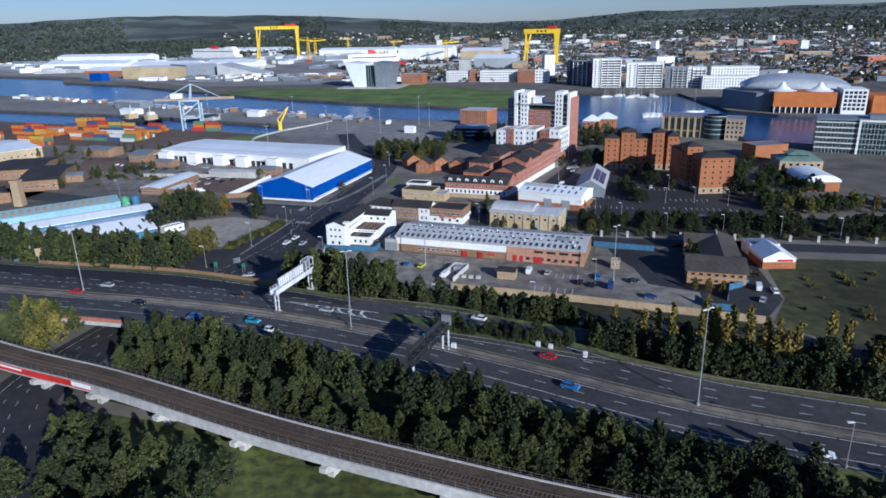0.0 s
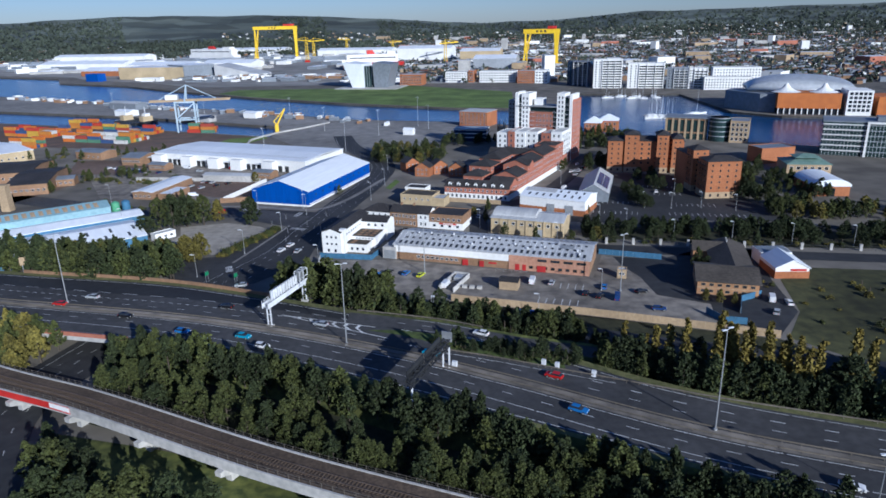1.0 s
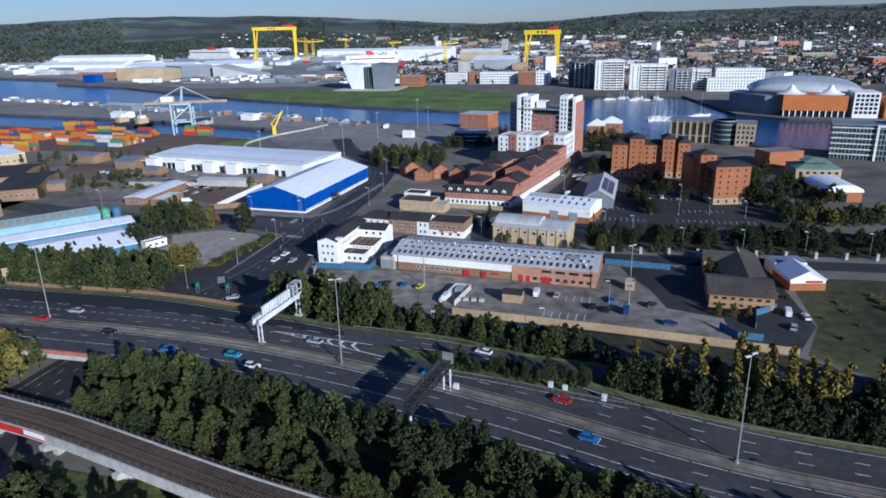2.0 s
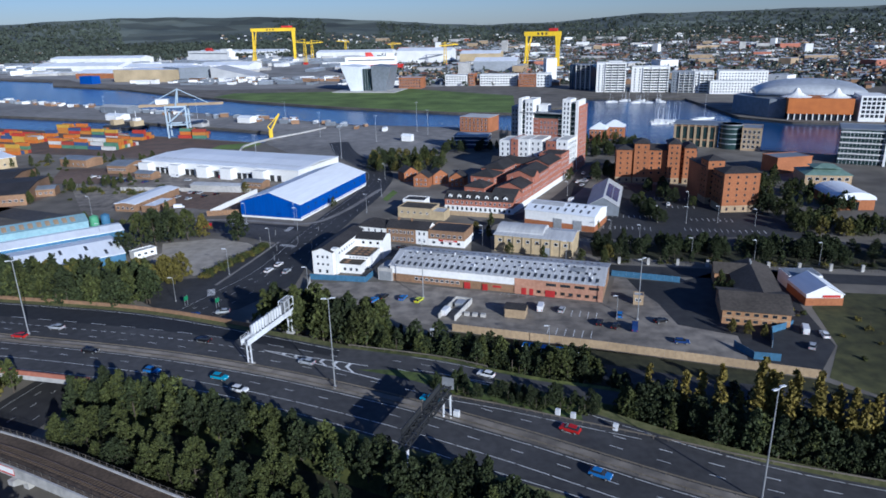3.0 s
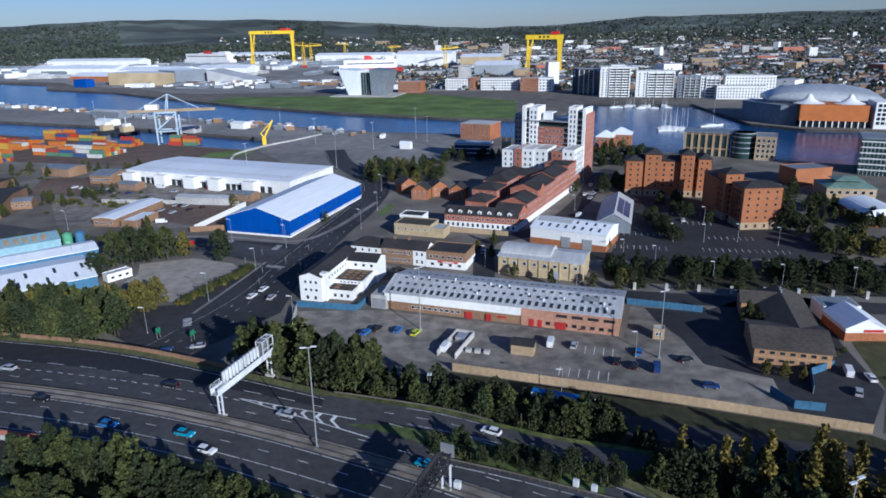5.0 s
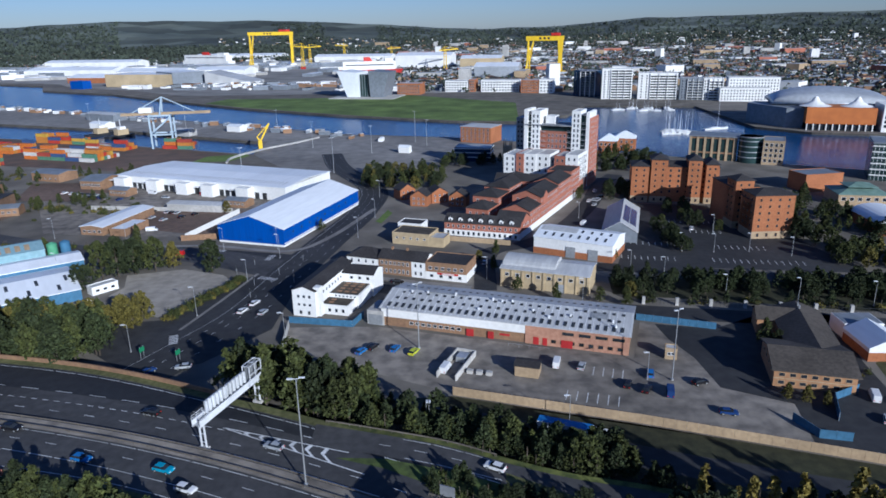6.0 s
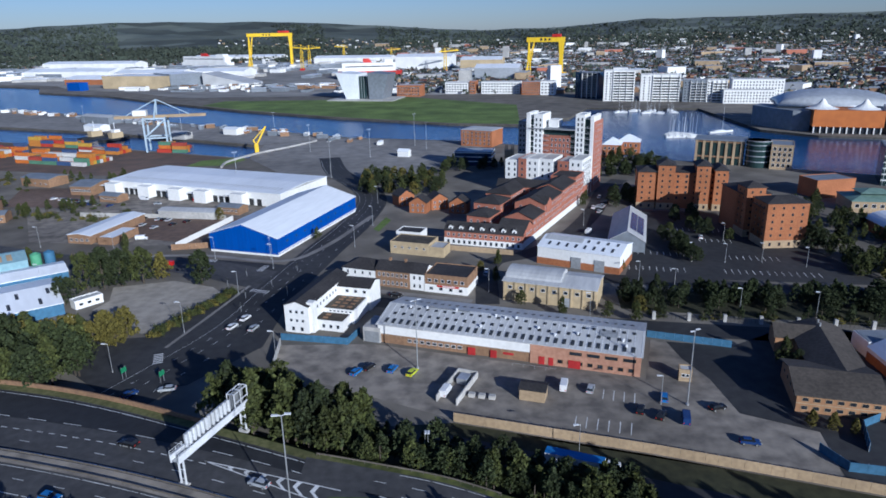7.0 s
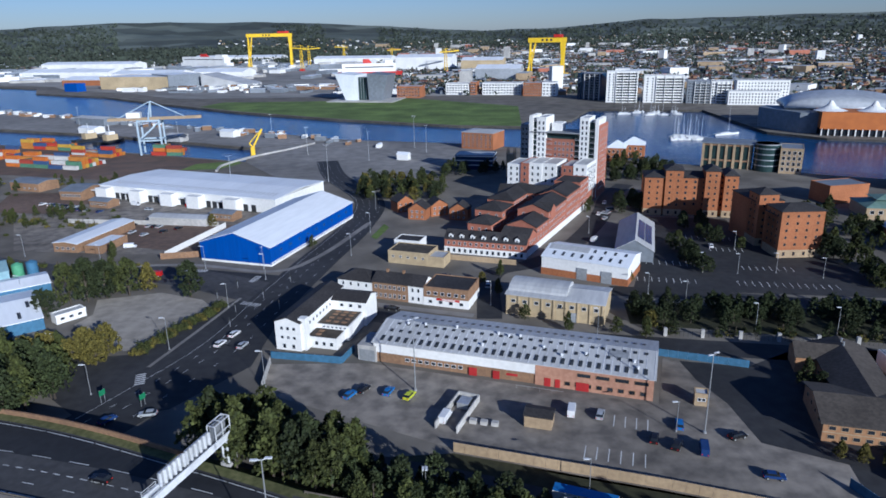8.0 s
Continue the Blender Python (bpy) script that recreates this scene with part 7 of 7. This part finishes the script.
# ---- scattered city, one joined mass for each kind ----
def scatter(name, label, n, place, wide, deep, heights, walls, roofs, seed, pitched=True):
    """Many small far buildings, each a body with a pitched or flat roof."""
    r = random.Random(seed)
    V, F, M = [], [], []
    mats = list(walls) + list(roofs)
    for _ in range(n):
        x, y, z = place(r)
        w, d, h = wide[0] + r.random() * (wide[1] - wide[0]), deep[0] + r.random() * (deep[1] - deep[0]), heights[0] + r.random() ** 2 * (heights[1] - heights[0])
        a = radians(r.choice((-18, -14, 10, 72, 76, 40)) + r.random() * 6)
        c, s = math.cos(a), math.sin(a)
        rise = min(w, d) * 0.32 if pitched else 0.4
        wm, rm = r.randrange(len(walls)), len(walls) + r.randrange(len(roofs))
        b = len(V)
        pts = [(-w / 2, -d / 2, 0), (w / 2, -d / 2, 0), (w / 2, d / 2, 0), (-w / 2, d / 2, 0), (-w / 2, -d / 2, h), (w / 2, -d / 2, h), (w / 2, d / 2, h), (-w / 2, d / 2, h), (-w / 2, 0, h + rise), (w / 2, 0, h + rise)]
        V += [(x + c * px - s * py, y + s * px + c * py, z + pz - (3 if pz == 0 else 0)) for px, py, pz in pts]
        for q, m in (((0, 1, 5, 4), wm), ((1, 2, 6, 9, 5), wm), ((2, 3, 7, 6), wm), ((3, 0, 4, 8, 7), wm), ((4, 5, 9, 8), rm), ((6, 7, 8, 9), rm)):
            F.append([b + k for k in q])
            M.append(m)
    me = bpy.data.meshes.new(name)
    me.from_pydata(V, [], F)
    me.polygons.foreach_set("material_index", M)
    for m in mats:
        me.materials.append(m)
    tagged(new(name, me), label, "buildings", kind="stuff")


def hill_z(x, y):
    d, u = math.hypot(x, y), math.degrees(math.atan2(x, y))
    if d < 2700:
        return 0.0
    return hill_top(u) * ((d - 2700) / 2000) ** 1.3 * (d / 4700)


def city_right(r):
    d = 1050 + 2350 * r.random() ** 0.8
    a = radians(-6 + 46 * r.random())
    x, y = d * math.sin(a), d * math.cos(a)
    if x < 420 and y < 960:
        y += 500
    return x, y, hill_z(x, y)


def city_left(r):
    d = 2400 + 800 * r.random()
    a = radians(-44 + 40 * r.random())
    x, y = d * math.sin(a), d * math.cos(a)
    return x, y, hill_z(x, y)


def port(r):
    d = 1350 + 1500 * r.random()
    a = radians(-42 + 52 * r.random())
    x, y = d * math.sin(a), d * math.cos(a)
    if y < 1500 and x < -200:
        y += 500
    return x, y, 0.0


def hill_homes(r):
    d = 2900 + 950 * r.random()
    a = radians(r.choice((-8, 8, 14, 20, 26, 33)) + 10 * (r.random() - 0.5) * 2)
    x, y = d * math.sin(a), d * math.cos(a)
    return x, y, hill_z(x, y)


R_RED = mat("far_tiles", (0.13, 0.06, 0.045), (0.09, 0.045, 0.035), 0.2, 0.9)
scatter("distant_houses", "rows of small slate and brick houses filling the far city", 7600, city_right, (6, 20), (6, 8), (4, 6), (M_BROWN, M_BROWN, M_GREYCLAD, M_WHITE, M_BUFF, M_GREYCLAD), (M_SLATE, M_SLATE, R_RED, M_GREYCLAD, M_GREYCLAD), 11)
scatter("distant_houses", "small white and brick houses at the foot of the hills", 1500, city_left, (8, 22), (7, 10), (5, 7), (M_WHITE, M_BROWN, M_BUFF), (M_SLATE, R_RED, M_GREYCLAD), 12)
scatter("distant_houses", "white houses scattered on the hillsides", 1100, hill_homes, (7, 15), (6, 8), (4, 6), (M_WHITE, M_BUFF), (M_SLATE, M_GREYCLAD), 13)
scatter("distant_sheds", "white and grey port sheds and warehouses", 480, port, (16, 70), (12, 32), (5, 11), (M_WHITE, M_GREYCLAD, M_CONCRETE), (M_WHITEROOF, M_WHITEROOF, M_GREYROOF), 14, False)
scatter("distant_sheds", "large pale sheds and schools in the far city", 150, city_right, (30, 80), (18, 35), (7, 18), (M_WHITE, M_BUFF, M_BRICK, M_CONCRETE), (M_GREYROOF, M_GREYROOF, M_WHITEROOF), 15, False)
scatter("distant_blocks", "a few white tower blocks far in the city", 14, city_right, (14, 22), (14, 20), (24, 46), (M_WHITE, M_CONCRETE), (M_GREYROOF,), 16, False)
scatter("quay_clutter", "crates, vans and small stores along the quays", 110, lambda r: ((lambda u, v: (-640 + 560 * u + 30 * v, 985 - 335 * u - 40 * v, 0.0))(r.random(), r.random())), (3, 10), (2.5, 4), (2, 4), (M_WHITE, M_GREYCLAD, M_BROWN), (M_WHITEROOF, M_GREYROOF), 17, False)
scatter("shore_clutter", "low sheds and walls along the far shore", 150, lambda r: ((lambda u, v: (-600 + 540 * u + 60 * v, 1230 - 130 * u + 130 * v, 0.0))(r.random(), r.random())), (8, 30), (5, 14), (3, 7), (M_WHITE, M_BROWN, M_GREYCLAD), (M_WHITEROOF, M_GREYROOF, M_SLATE), 18, False)
for x, y, w, h, mt, lb in ((-130, 1690, 130, 32, M_WHITE, "big white shipyard hall with a pale roof"), (20, 1610, 90, 26, M_CREAM, "long cream shipyard hall"), (42, 1335, 80, 22, M_SILVER, "silver arched studio hall"), (-700, 1500, 150, 16, M_WHITE, "long white port warehouse"), (-560, 1560, 120, 14, M_WHITE, "long white port warehouse"), (-980, 1650, 220, 15, M_WHITE, "long white port warehouse"), (-1200, 2100, 300, 16, M_WHITE, "long white port warehouse"), (-900, 2500, 320, 16, M_WHITE, "long white port warehouse"), (-420, 2200, 240, 16, M_WHITE, "long white port warehouse"), (-760, 1420, 160, 10, M_ORANGE, "low brick port building")):
    simple("port_hall", lb, "hall", (x, y), (x + w, y - w * 0.2), 60, h, mt, M_WHITEROOF, 6, group="port halls")


def woods(name, label, n, place, size, seed):
    """Far tree masses: uneven small clumps of leaf faces, joined."""
    r = random.Random(seed)
    C, R = [], []
    for _ in range(n):
        x, y, z = place(r)
        s = size * (0.6 + 0.8 * r.random())
        C.append((x, y, z + s * 0.6)), R.append(s)
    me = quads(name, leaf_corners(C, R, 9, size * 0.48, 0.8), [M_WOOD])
    tagged(new(name, me), label, "trees", kind="stuff")


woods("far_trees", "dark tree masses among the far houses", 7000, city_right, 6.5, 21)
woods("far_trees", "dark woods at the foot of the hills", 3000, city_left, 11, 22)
def west_woods(r):
    """Woods on the western hill, with open fields left on its middle crest."""
    d, u = 2800 + 1750 * r.random(), -40 + 30 * r.random()
    if -25 < u < -14 and d > 3350:
        d = 2800 + 550 * r.random()
    x, y = d * math.sin(radians(u)), d * math.cos(radians(u))
    return x, y, hill_z(x, y)


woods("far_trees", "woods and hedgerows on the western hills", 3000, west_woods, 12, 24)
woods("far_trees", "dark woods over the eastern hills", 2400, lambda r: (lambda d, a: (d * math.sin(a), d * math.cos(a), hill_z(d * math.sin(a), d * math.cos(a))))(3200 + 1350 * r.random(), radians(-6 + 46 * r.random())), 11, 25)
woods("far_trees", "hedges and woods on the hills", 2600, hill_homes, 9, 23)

# ---- vehicles ----
CARPAINT = {}


def car_paint(c):
    if c not in CARPAINT:
        CARPAINT[c] = mat("car_paint", c, tuple(v * 0.9 for v in c), 2.0, 0.25, wide=0.05)
    return CARPAINT[c]


_cars = {}


def car(x, y, z, turn, c, label, group="parked cars", van=False):
    key = (c, van)
    m = pose(x, y, z, 0, 0, turn)
    if key in _cars:
        t = copy_thing(_cars[key], m)
        tagged(t, label, "van" if van else "car", group)
        return
    t = thing("van" if van else "car", label, "van" if van else "car", x, y, z, turn, group)
    _cars[key] = t
    L, H = (5.2, 2.1) if van else (4.3, 1.45)
    prof = [(-L / 2, 0.35), (L / 2, 0.35), (L / 2, 0.75), (L / 2 - 0.15, 0.9), (L * 0.22, 1.0), (-L / 2 + 0.1, 1.0)] if not van else [(-L / 2, 0.35), (L / 2, 0.35), (L / 2, 0.9), (L * 0.36, 1.2), (L * 0.28, H), (-L / 2, H)]
    bm = bmesh.new()
    solid(bm, [[(px, s, pz) for px, pz in prof] for s in (-0.87, 0.87)])
    bmesh.ops.recalc_face_normals(bm, faces=bm.faces)
    bmesh.ops.bevel(bm, geom=[e for e in bm.edges], offset=0.07, segments=2, affect="EDGES")
    part("body", bm, car_paint(c), t)
    if not van:
        bm = bmesh.new()
        solid(bm, [[(-L * 0.46, s * 1.05, 0.98), (L * 0.24, s * 1.05, 0.98), (L * 0.07, s * 0.86, 1.40), (-L * 0.34, s * 0.86, 1.40)] for s in (-0.76, 0.76)])
        bmesh.ops.recalc_face_normals(bm, faces=bm.faces)
        part("cabin_glass", bm, M_GLASS, t, "dark glazed cabin")
        part("roof", bm_box(-L * 0.33, L * 0.06, -0.64, 0.64, 1.395, 1.45), car_paint(c), t)
    else:
        part("windscreen", bm_box(L * 0.30, L * 0.37, -0.75, 0.75, 1.25, 1.85), M_GLASS, t)
    bmw = bmesh.new()
    tube(bmw, (0, -0.11, 0), (0, 0.11, 0), 0.33, 0.33, 12)
    me = mesh_of("wheel", bmw, M_RUBBER)
    bmw = bmesh.new()
    tube(bmw, (0, -0.03, 0), (0, 0.03, 0), 0.21, 0.21, 10)
    rim = mesh_of("rim", bmw, M_STEEL)
    for a in (-L * 0.31, L * 0.31):
        for b in (-0.8, 0.8):
            wh = share("wheel", me, t, pose(a, b, 0.33))
            share("rim", rim, wh, pose(0, 0.1 if b > 0 else -0.1, 0))
    me = mesh_of("headlight", bm_box(-0.04, 0.04, -0.17, 0.17, -0.07, 0.07), M_WHITESTEEL)
    for b in (-0.6, 0.6):
        share("headlight", me, t, pose(L / 2, b, 0.72))
    me = mesh_of("tail_light", bm_box(-0.04, 0.04, -0.15, 0.15, -0.09, 0.09), M_RED)
    for b in (-0.62, 0.62):
        share("tail_light", me, t, pose(-L / 2, b, 0.78))


WHITE_, SILVER_, RED_, BLUE_, BLACK_, TEAL_, YEL_, DBLUE_ = (0.75, 0.75, 0.75), (0.4, 0.42, 0.44), (0.45, 0.02, 0.02), (0.03, 0.16, 0.42), (0.015, 0.015, 0.018), (0.03, 0.30, 0.45), (0.55, 0.6, 0.04), (0.02, 0.05, 0.16)
NAMES = {WHITE_: "white", SILVER_: "silver grey", RED_: "red", BLUE_: "blue", BLACK_: "black", TEAL_: "turquoise", YEL_: "bright yellow", DBLUE_: "dark blue"}


def heading(x):
    k = min(range(len(MID) - 1), key=lambda i: abs(MID[i].x - x))
    d = MID[k + 1] - MID[k]
    return math.degrees(math.atan2(d.y, d.x))


for x, y, c, way in ((-95.7, 187, BLACK_, 0), (-74.6, 175.7, BLUE_, 0), (-56.7, 172.1, TEAL_, 0), (-50.1, 166.1, WHITE_, 0), (-120.6, 196.8, RED_, 180), (-113.1, 202, SILVER_, 180), (-67.8, 192.6, BLACK_, 180), (-37, 179.2, SILVER_, 180), (7.5, 171.8, WHITE_, 180), (-5.7, 160.9, TEAL_, 180), (23.6, 148.5, RED_, 180), (26.7, 133.8, BLUE_, 0), (70, 107.8, WHITE_, 0)):
    car(x, y, HIGH + 0.01, heading(x) + way, c, f"{NAMES[c]} car driving on the motorway", "cars on the motorway")
for x, y, c, a, van in ((-26.4, 233.3, BLUE_, 60, False), (-23.4, 236, BLACK_, 60, False), (-16.9, 234.7, BLUE_, 70, False), (-11.5, 232.6, YEL_, 65, False), (-2.5, 222.6, WHITE_, 70, True), (27.4, 224.7, WHITE_, 75, True), (33.8, 223.1, SILVER_, 70, False), (43.6, 213.3, BLACK_, 70, False), (47.7, 210.7, BLACK_, 60, False), (53, 209.2, DBLUE_, 75, True), (63.7, 199.9, DBLUE_, -12, False), (50.8, 218.6, BLUE_, 75, False), (62, 214, BLACK_, 20, False),
                        (-69, 263.3, WHITE_, 72, False), (-66.8, 269.8, WHITE_, 72, False), (-113.6, 323.4, RED_, 178, True), (-82.5, 222.8, DBLUE_, 60, False), (-73.9, 225.3, SILVER_, 190, False), (-62, 262, SILVER_, 75, False), (101, 206, WHITE_, 70, True), (105, 203, WHITE_, 80, False), (98, 196, SILVER_, 60, False), (-20, 288, BLACK_, -18, False),
                        (70.9, 403.4, WHITE_, 70, False), (78.5, 425.6, WHITE_, 70, False), (72, 395, SILVER_, 60, False), (60, 360, WHITE_, 60, True), (-135, 383, BLACK_, 70, False), (-130, 388, BLACK_, 70, False), (-142, 378, SILVER_, 70, False), (-150, 362, WHITE_, 0, True), (-158, 360, WHITE_, 0, False), (-140, 360, WHITE_, 10, True), (150, 281, WHITE_, -8, False), (128, 285, RED_, -8, False), (176, 278, SILVER_, -8, False), (196, 276, SILVER_, -6, False), (106, 350, WHITE_, 75, False), (110, 360, WHITE_, 75, False), (12, 308, SILVER_, 80, False), (-3, 318, BLACK_, 10, False), (-185, 440, WHITE_, -20, True), (-172, 436, WHITE_, -20, True), (-140, 430, RED_, -20, True), (-160, 425, SILVER_, -10, False)):
    car(x, y, 0.012, a, c, f"{NAMES[c]} {'van' if van else 'car'} standing on the tarmac", "parked cars", van)
lorry = thing("articulated_lorry", "white lorry cab with a long blue-topped trailer", "lorry", 25, 190.3, 0.05, -20.5)
part("trailer", bm_box(-7, 5, -1.25, 1.25, 1.0, 4.0), M_WHITE, lorry)
part("trailer_roof", bm_box(-7, 5, -1.25, 1.25, 4.01, 4.06), car_paint(BLUE_), lorry)
part("cab", bm_box(5.5, 8, -1.25, 1.25, 0.6, 3.6), M_WHITE, lorry)
bmw = bmesh.new()
tube(bmw, (0, -0.15, 0), (0, 0.15, 0), 0.5, 0.5, 14)
me = mesh_of("wheel", bmw, M_RUBBER)
for a in (-5.5, -4.2, 6.7, 3.5):
    for b in (-1.05, 1.05):
        share("wheel", me, lorry, pose(a, b, 0.5))

# ---- small yard things ----
cp = thing("skip_compound", "small concrete walled compound with equipment", "compound", -4.6, 218.6, 0, 68)
for b in ((0, 15, 0, 0.3), (0, 15, -5.3, -5.0), (14.7, 15, -4.99, -0.01)):
    part("wall", bm_box(*b, -0.1, 1.8), M_CONCRETE, cp)
part("tank", bm_box(10, 13.5, -4, -1.2, 0, 1.6), M_STEEL, cp)
for x, y in ((4, 221), (6.5, 220.4), (9, 219.8)):
    c = tagged(new("crate", mesh_of("crate", bm_box(-0.8, 0.8, -0.6, 0.6, 0, 1.0), M_CONCRETE)), "grey crate standing in the yard", "crate", "yard crates")
    c.matrix_basis = pose(x, y, 0.03, 0, 0, -16)
for x, y, a in ((-88, 232, 70), (-77, 230, 70)):
    t = thing("road_sign", "green and yellow backed road sign on two posts", "sign", x, y, 0, a)
    part("plate", bm_box(-0.9, 0.9, -0.05, 0.05, 1.9, 3.3), mat("sign_green", (0.03, 0.22, 0.10), None, 1.0, 0.5), t)
    for b in (-0.6, 0.6):
        part("post", bm_box(b - 0.06, b + 0.06, 0.06, 0.18, 0, 3.5), M_STEEL, t)
for x, y in ((-66, 300), (-72, 288), (-60, 315), (-82, 300), (-70, 276), (-58, 290), (-78, 310)):
    t = thing("traffic_light", "black traffic signal on a grey pole", "traffic light", x, y, 0, 0, "traffic lights")
    part("pole", bm_box(-0.07, 0.07, -0.07, 0.07, 0, 3.4), M_STEEL, t)
    part("head", bm_box(-0.18, 0.18, -0.25, -0.08, 2.4, 3.4), M_DARKSTEEL, t)
for x, y in ((22, 154.6), (25, 153.0), (33, 148.8)):
    c = tagged(new("cabinet", mesh_of("cabinet", bm_box(-0.5, 0.5, -0.35, 0.35, 0, 1.5), M_WHITESTEEL)), "small pale roadside equipment cabinet", "cabinet", "roadside cabinets")
    c.matrix_basis = pose(x, y, HIGH + 0.03, 0, 0, -27)
t = thing("road_sign", "large pale back of a motorway sign on two posts", "sign", -152, 232, 4, 20)
part("plate", bm_box(-2.2, 2.2, -0.06, 0.06, 3.0, 6.0), M_BUFF, t)
for b in (-1.5, 1.5):
    part("post", bm_box(b - 0.1, b + 0.1, 0.07, 0.25, -2, 5.8), M_STEEL, t)

# ---- quay edge, street island and avenue fence ----
def low_wall(name, pts, h, w, material, label):
    t = thing(name, label, "wall", kind="structure")
    k = smooth(pts, 6)
    loft("wall", [k, off(k, w), off(k, w), k], [-0.2, -0.2, h, h], material, t)


low_wall("quay_wall", [(-158, 527), (-160, 548), (-148, 581), (-129, 611), (-114, 640)], 1.3, 1.2, M_CONCRETE, "pale curved concrete wall across the quay")
sheet("quay_grass", [(-186, 534), (-183, 556), (-156, 568), (-150.5, 556), (-159, 536)], 0.06, M_GRASS, "green grass bank at the dock's corner", "grass")
sheet("street_island", [(-37, 371), (-33, 392), (-30, 386), (-34, 367)], 0.1, M_GRASS, "small grass island beside the street", "grass")


def avenue_fence():
    t = thing("avenue_fence", "dark iron railing between pale stone piers", "fence")
    pier = mesh_of("pier", bm_box(-0.5, 0.5, -0.5, 0.5, -0.1, 2.5), M_CONCRETE)
    rail = mesh_of("railing", bm_box(0, 1, -0.03, 0.03, 1.6, 1.7), M_DARKSTEEL)
    post = mesh_of("post", bm_box(-0.03, 0.03, -0.03, 0.03, 0, 1.7), M_DARKSTEEL)
    p, d = Vector((62, 266.5)), Vector((0.989, -0.148))
    a = math.degrees(math.atan2(d.y, d.x))
    for i in range(11):
        q = p + d * 10.5 * i
        share("pier", pier, t, pose(q.x, q.y, 0, 0, 0, a))
        share("railing", rail, t, pose(q.x + 0.52 * d.x, q.y + 0.52 * d.y, 0, 0, 0, a) @ Matrix.Diagonal((9.4, 1, 1, 1)))
        for j in range(1, 8):
            r_ = q + d * (0.5 + 1.2 * j)
            share("post", post, t, pose(r_.x, r_.y, 0, 0, 0, a))


avenue_fence()

# ---- yards and gardens on the west side ----
M_PAVE = mat("red_paving", (0.17, 0.115, 0.085), (0.12, 0.085, 0.065), 0.4, 0.9, wide=0.3)
sheet("paved_yard", [(-245, 425), (-205, 420), (-200, 448), (-225, 470), (-262, 470)], 0.055, M_PAVE, "reddish paved yard")
sheet("paved_yard", [(-300, 350), (-235, 345), (-222, 400), (-250, 420), (-305, 392)], 0.05, M_PAVE, "reddish paved yard with bays")
sheet("paved_yard", [(-178, 372), (-110, 352), (-96, 392), (-160, 404)], 0.06, M_PAVE, "reddish concrete depot yard")
each(patch(-262, -205, 372, 404, 16, ["green", "shrub", "autumn"], 0.45, 0.8), G3)
each(patch(-300, -240, 420, 470, 14, ["green", "shrub"], 0.45, 0.8), G3)
belt("shrub_belt", "hedges and rough bushes round the west yards", patch(-240, -150, 398, 410, 40, ["shrub", "scrub"], 0.5, 0.9, -0.12) + patch(-200, -120, 334, 340, 24, ["shrub", "scrub"], 0.4, 0.7, -0.05) + patch(-330, -210, 474, 500, 40, ["shrub", "scrub", "green"], 0.4, 0.8))
rr = random.Random(8)
for bx, by, n, a in ((-215, 432, 12, -18), (-228, 441, 10, -18), (-172, 388, 9, -14), (-160, 396, 10, -14), (-290, 372, 12, 10), (-280, 362, 10, 10), (74, 404, 4, 60)):
    d = Vector((math.cos(radians(a)), math.sin(radians(a)))) * 2.9
    for i in range(n):
        if rr.random() < 0.65:
            cc = rr.choice((WHITE_, SILVER_, BLACK_, DBLUE_, SILVER_, BLACK_))
            car(bx + d.x * i, by + d.y * i, 0.035, a + 90, cc, f"{NAMES[cc]} car standing in a yard bay", "cars in the yards")
for p, q, dd, h in (((-268, 480), (-246, 472), 14, 5), ((-236, 388), (-222, 392), 10, 4), ((-330, 420), (-306, 408), 18, 6), ((-352, 470), (-330, 462), 20, 6), ((-196, 434), (-184, 430), 8, 3.5), ((-120, 404), (-108, 400), 8, 3.5)):
    simple("yard_block", "low brown brick yard building with grey roof", "building", p, q, dd, h, M_BROWN, M_GREYCLAD, 1.2, win=(("front", 5, 1, 1.3, 1.1, 1.0, 3.0),), group="yard buildings on the west side")
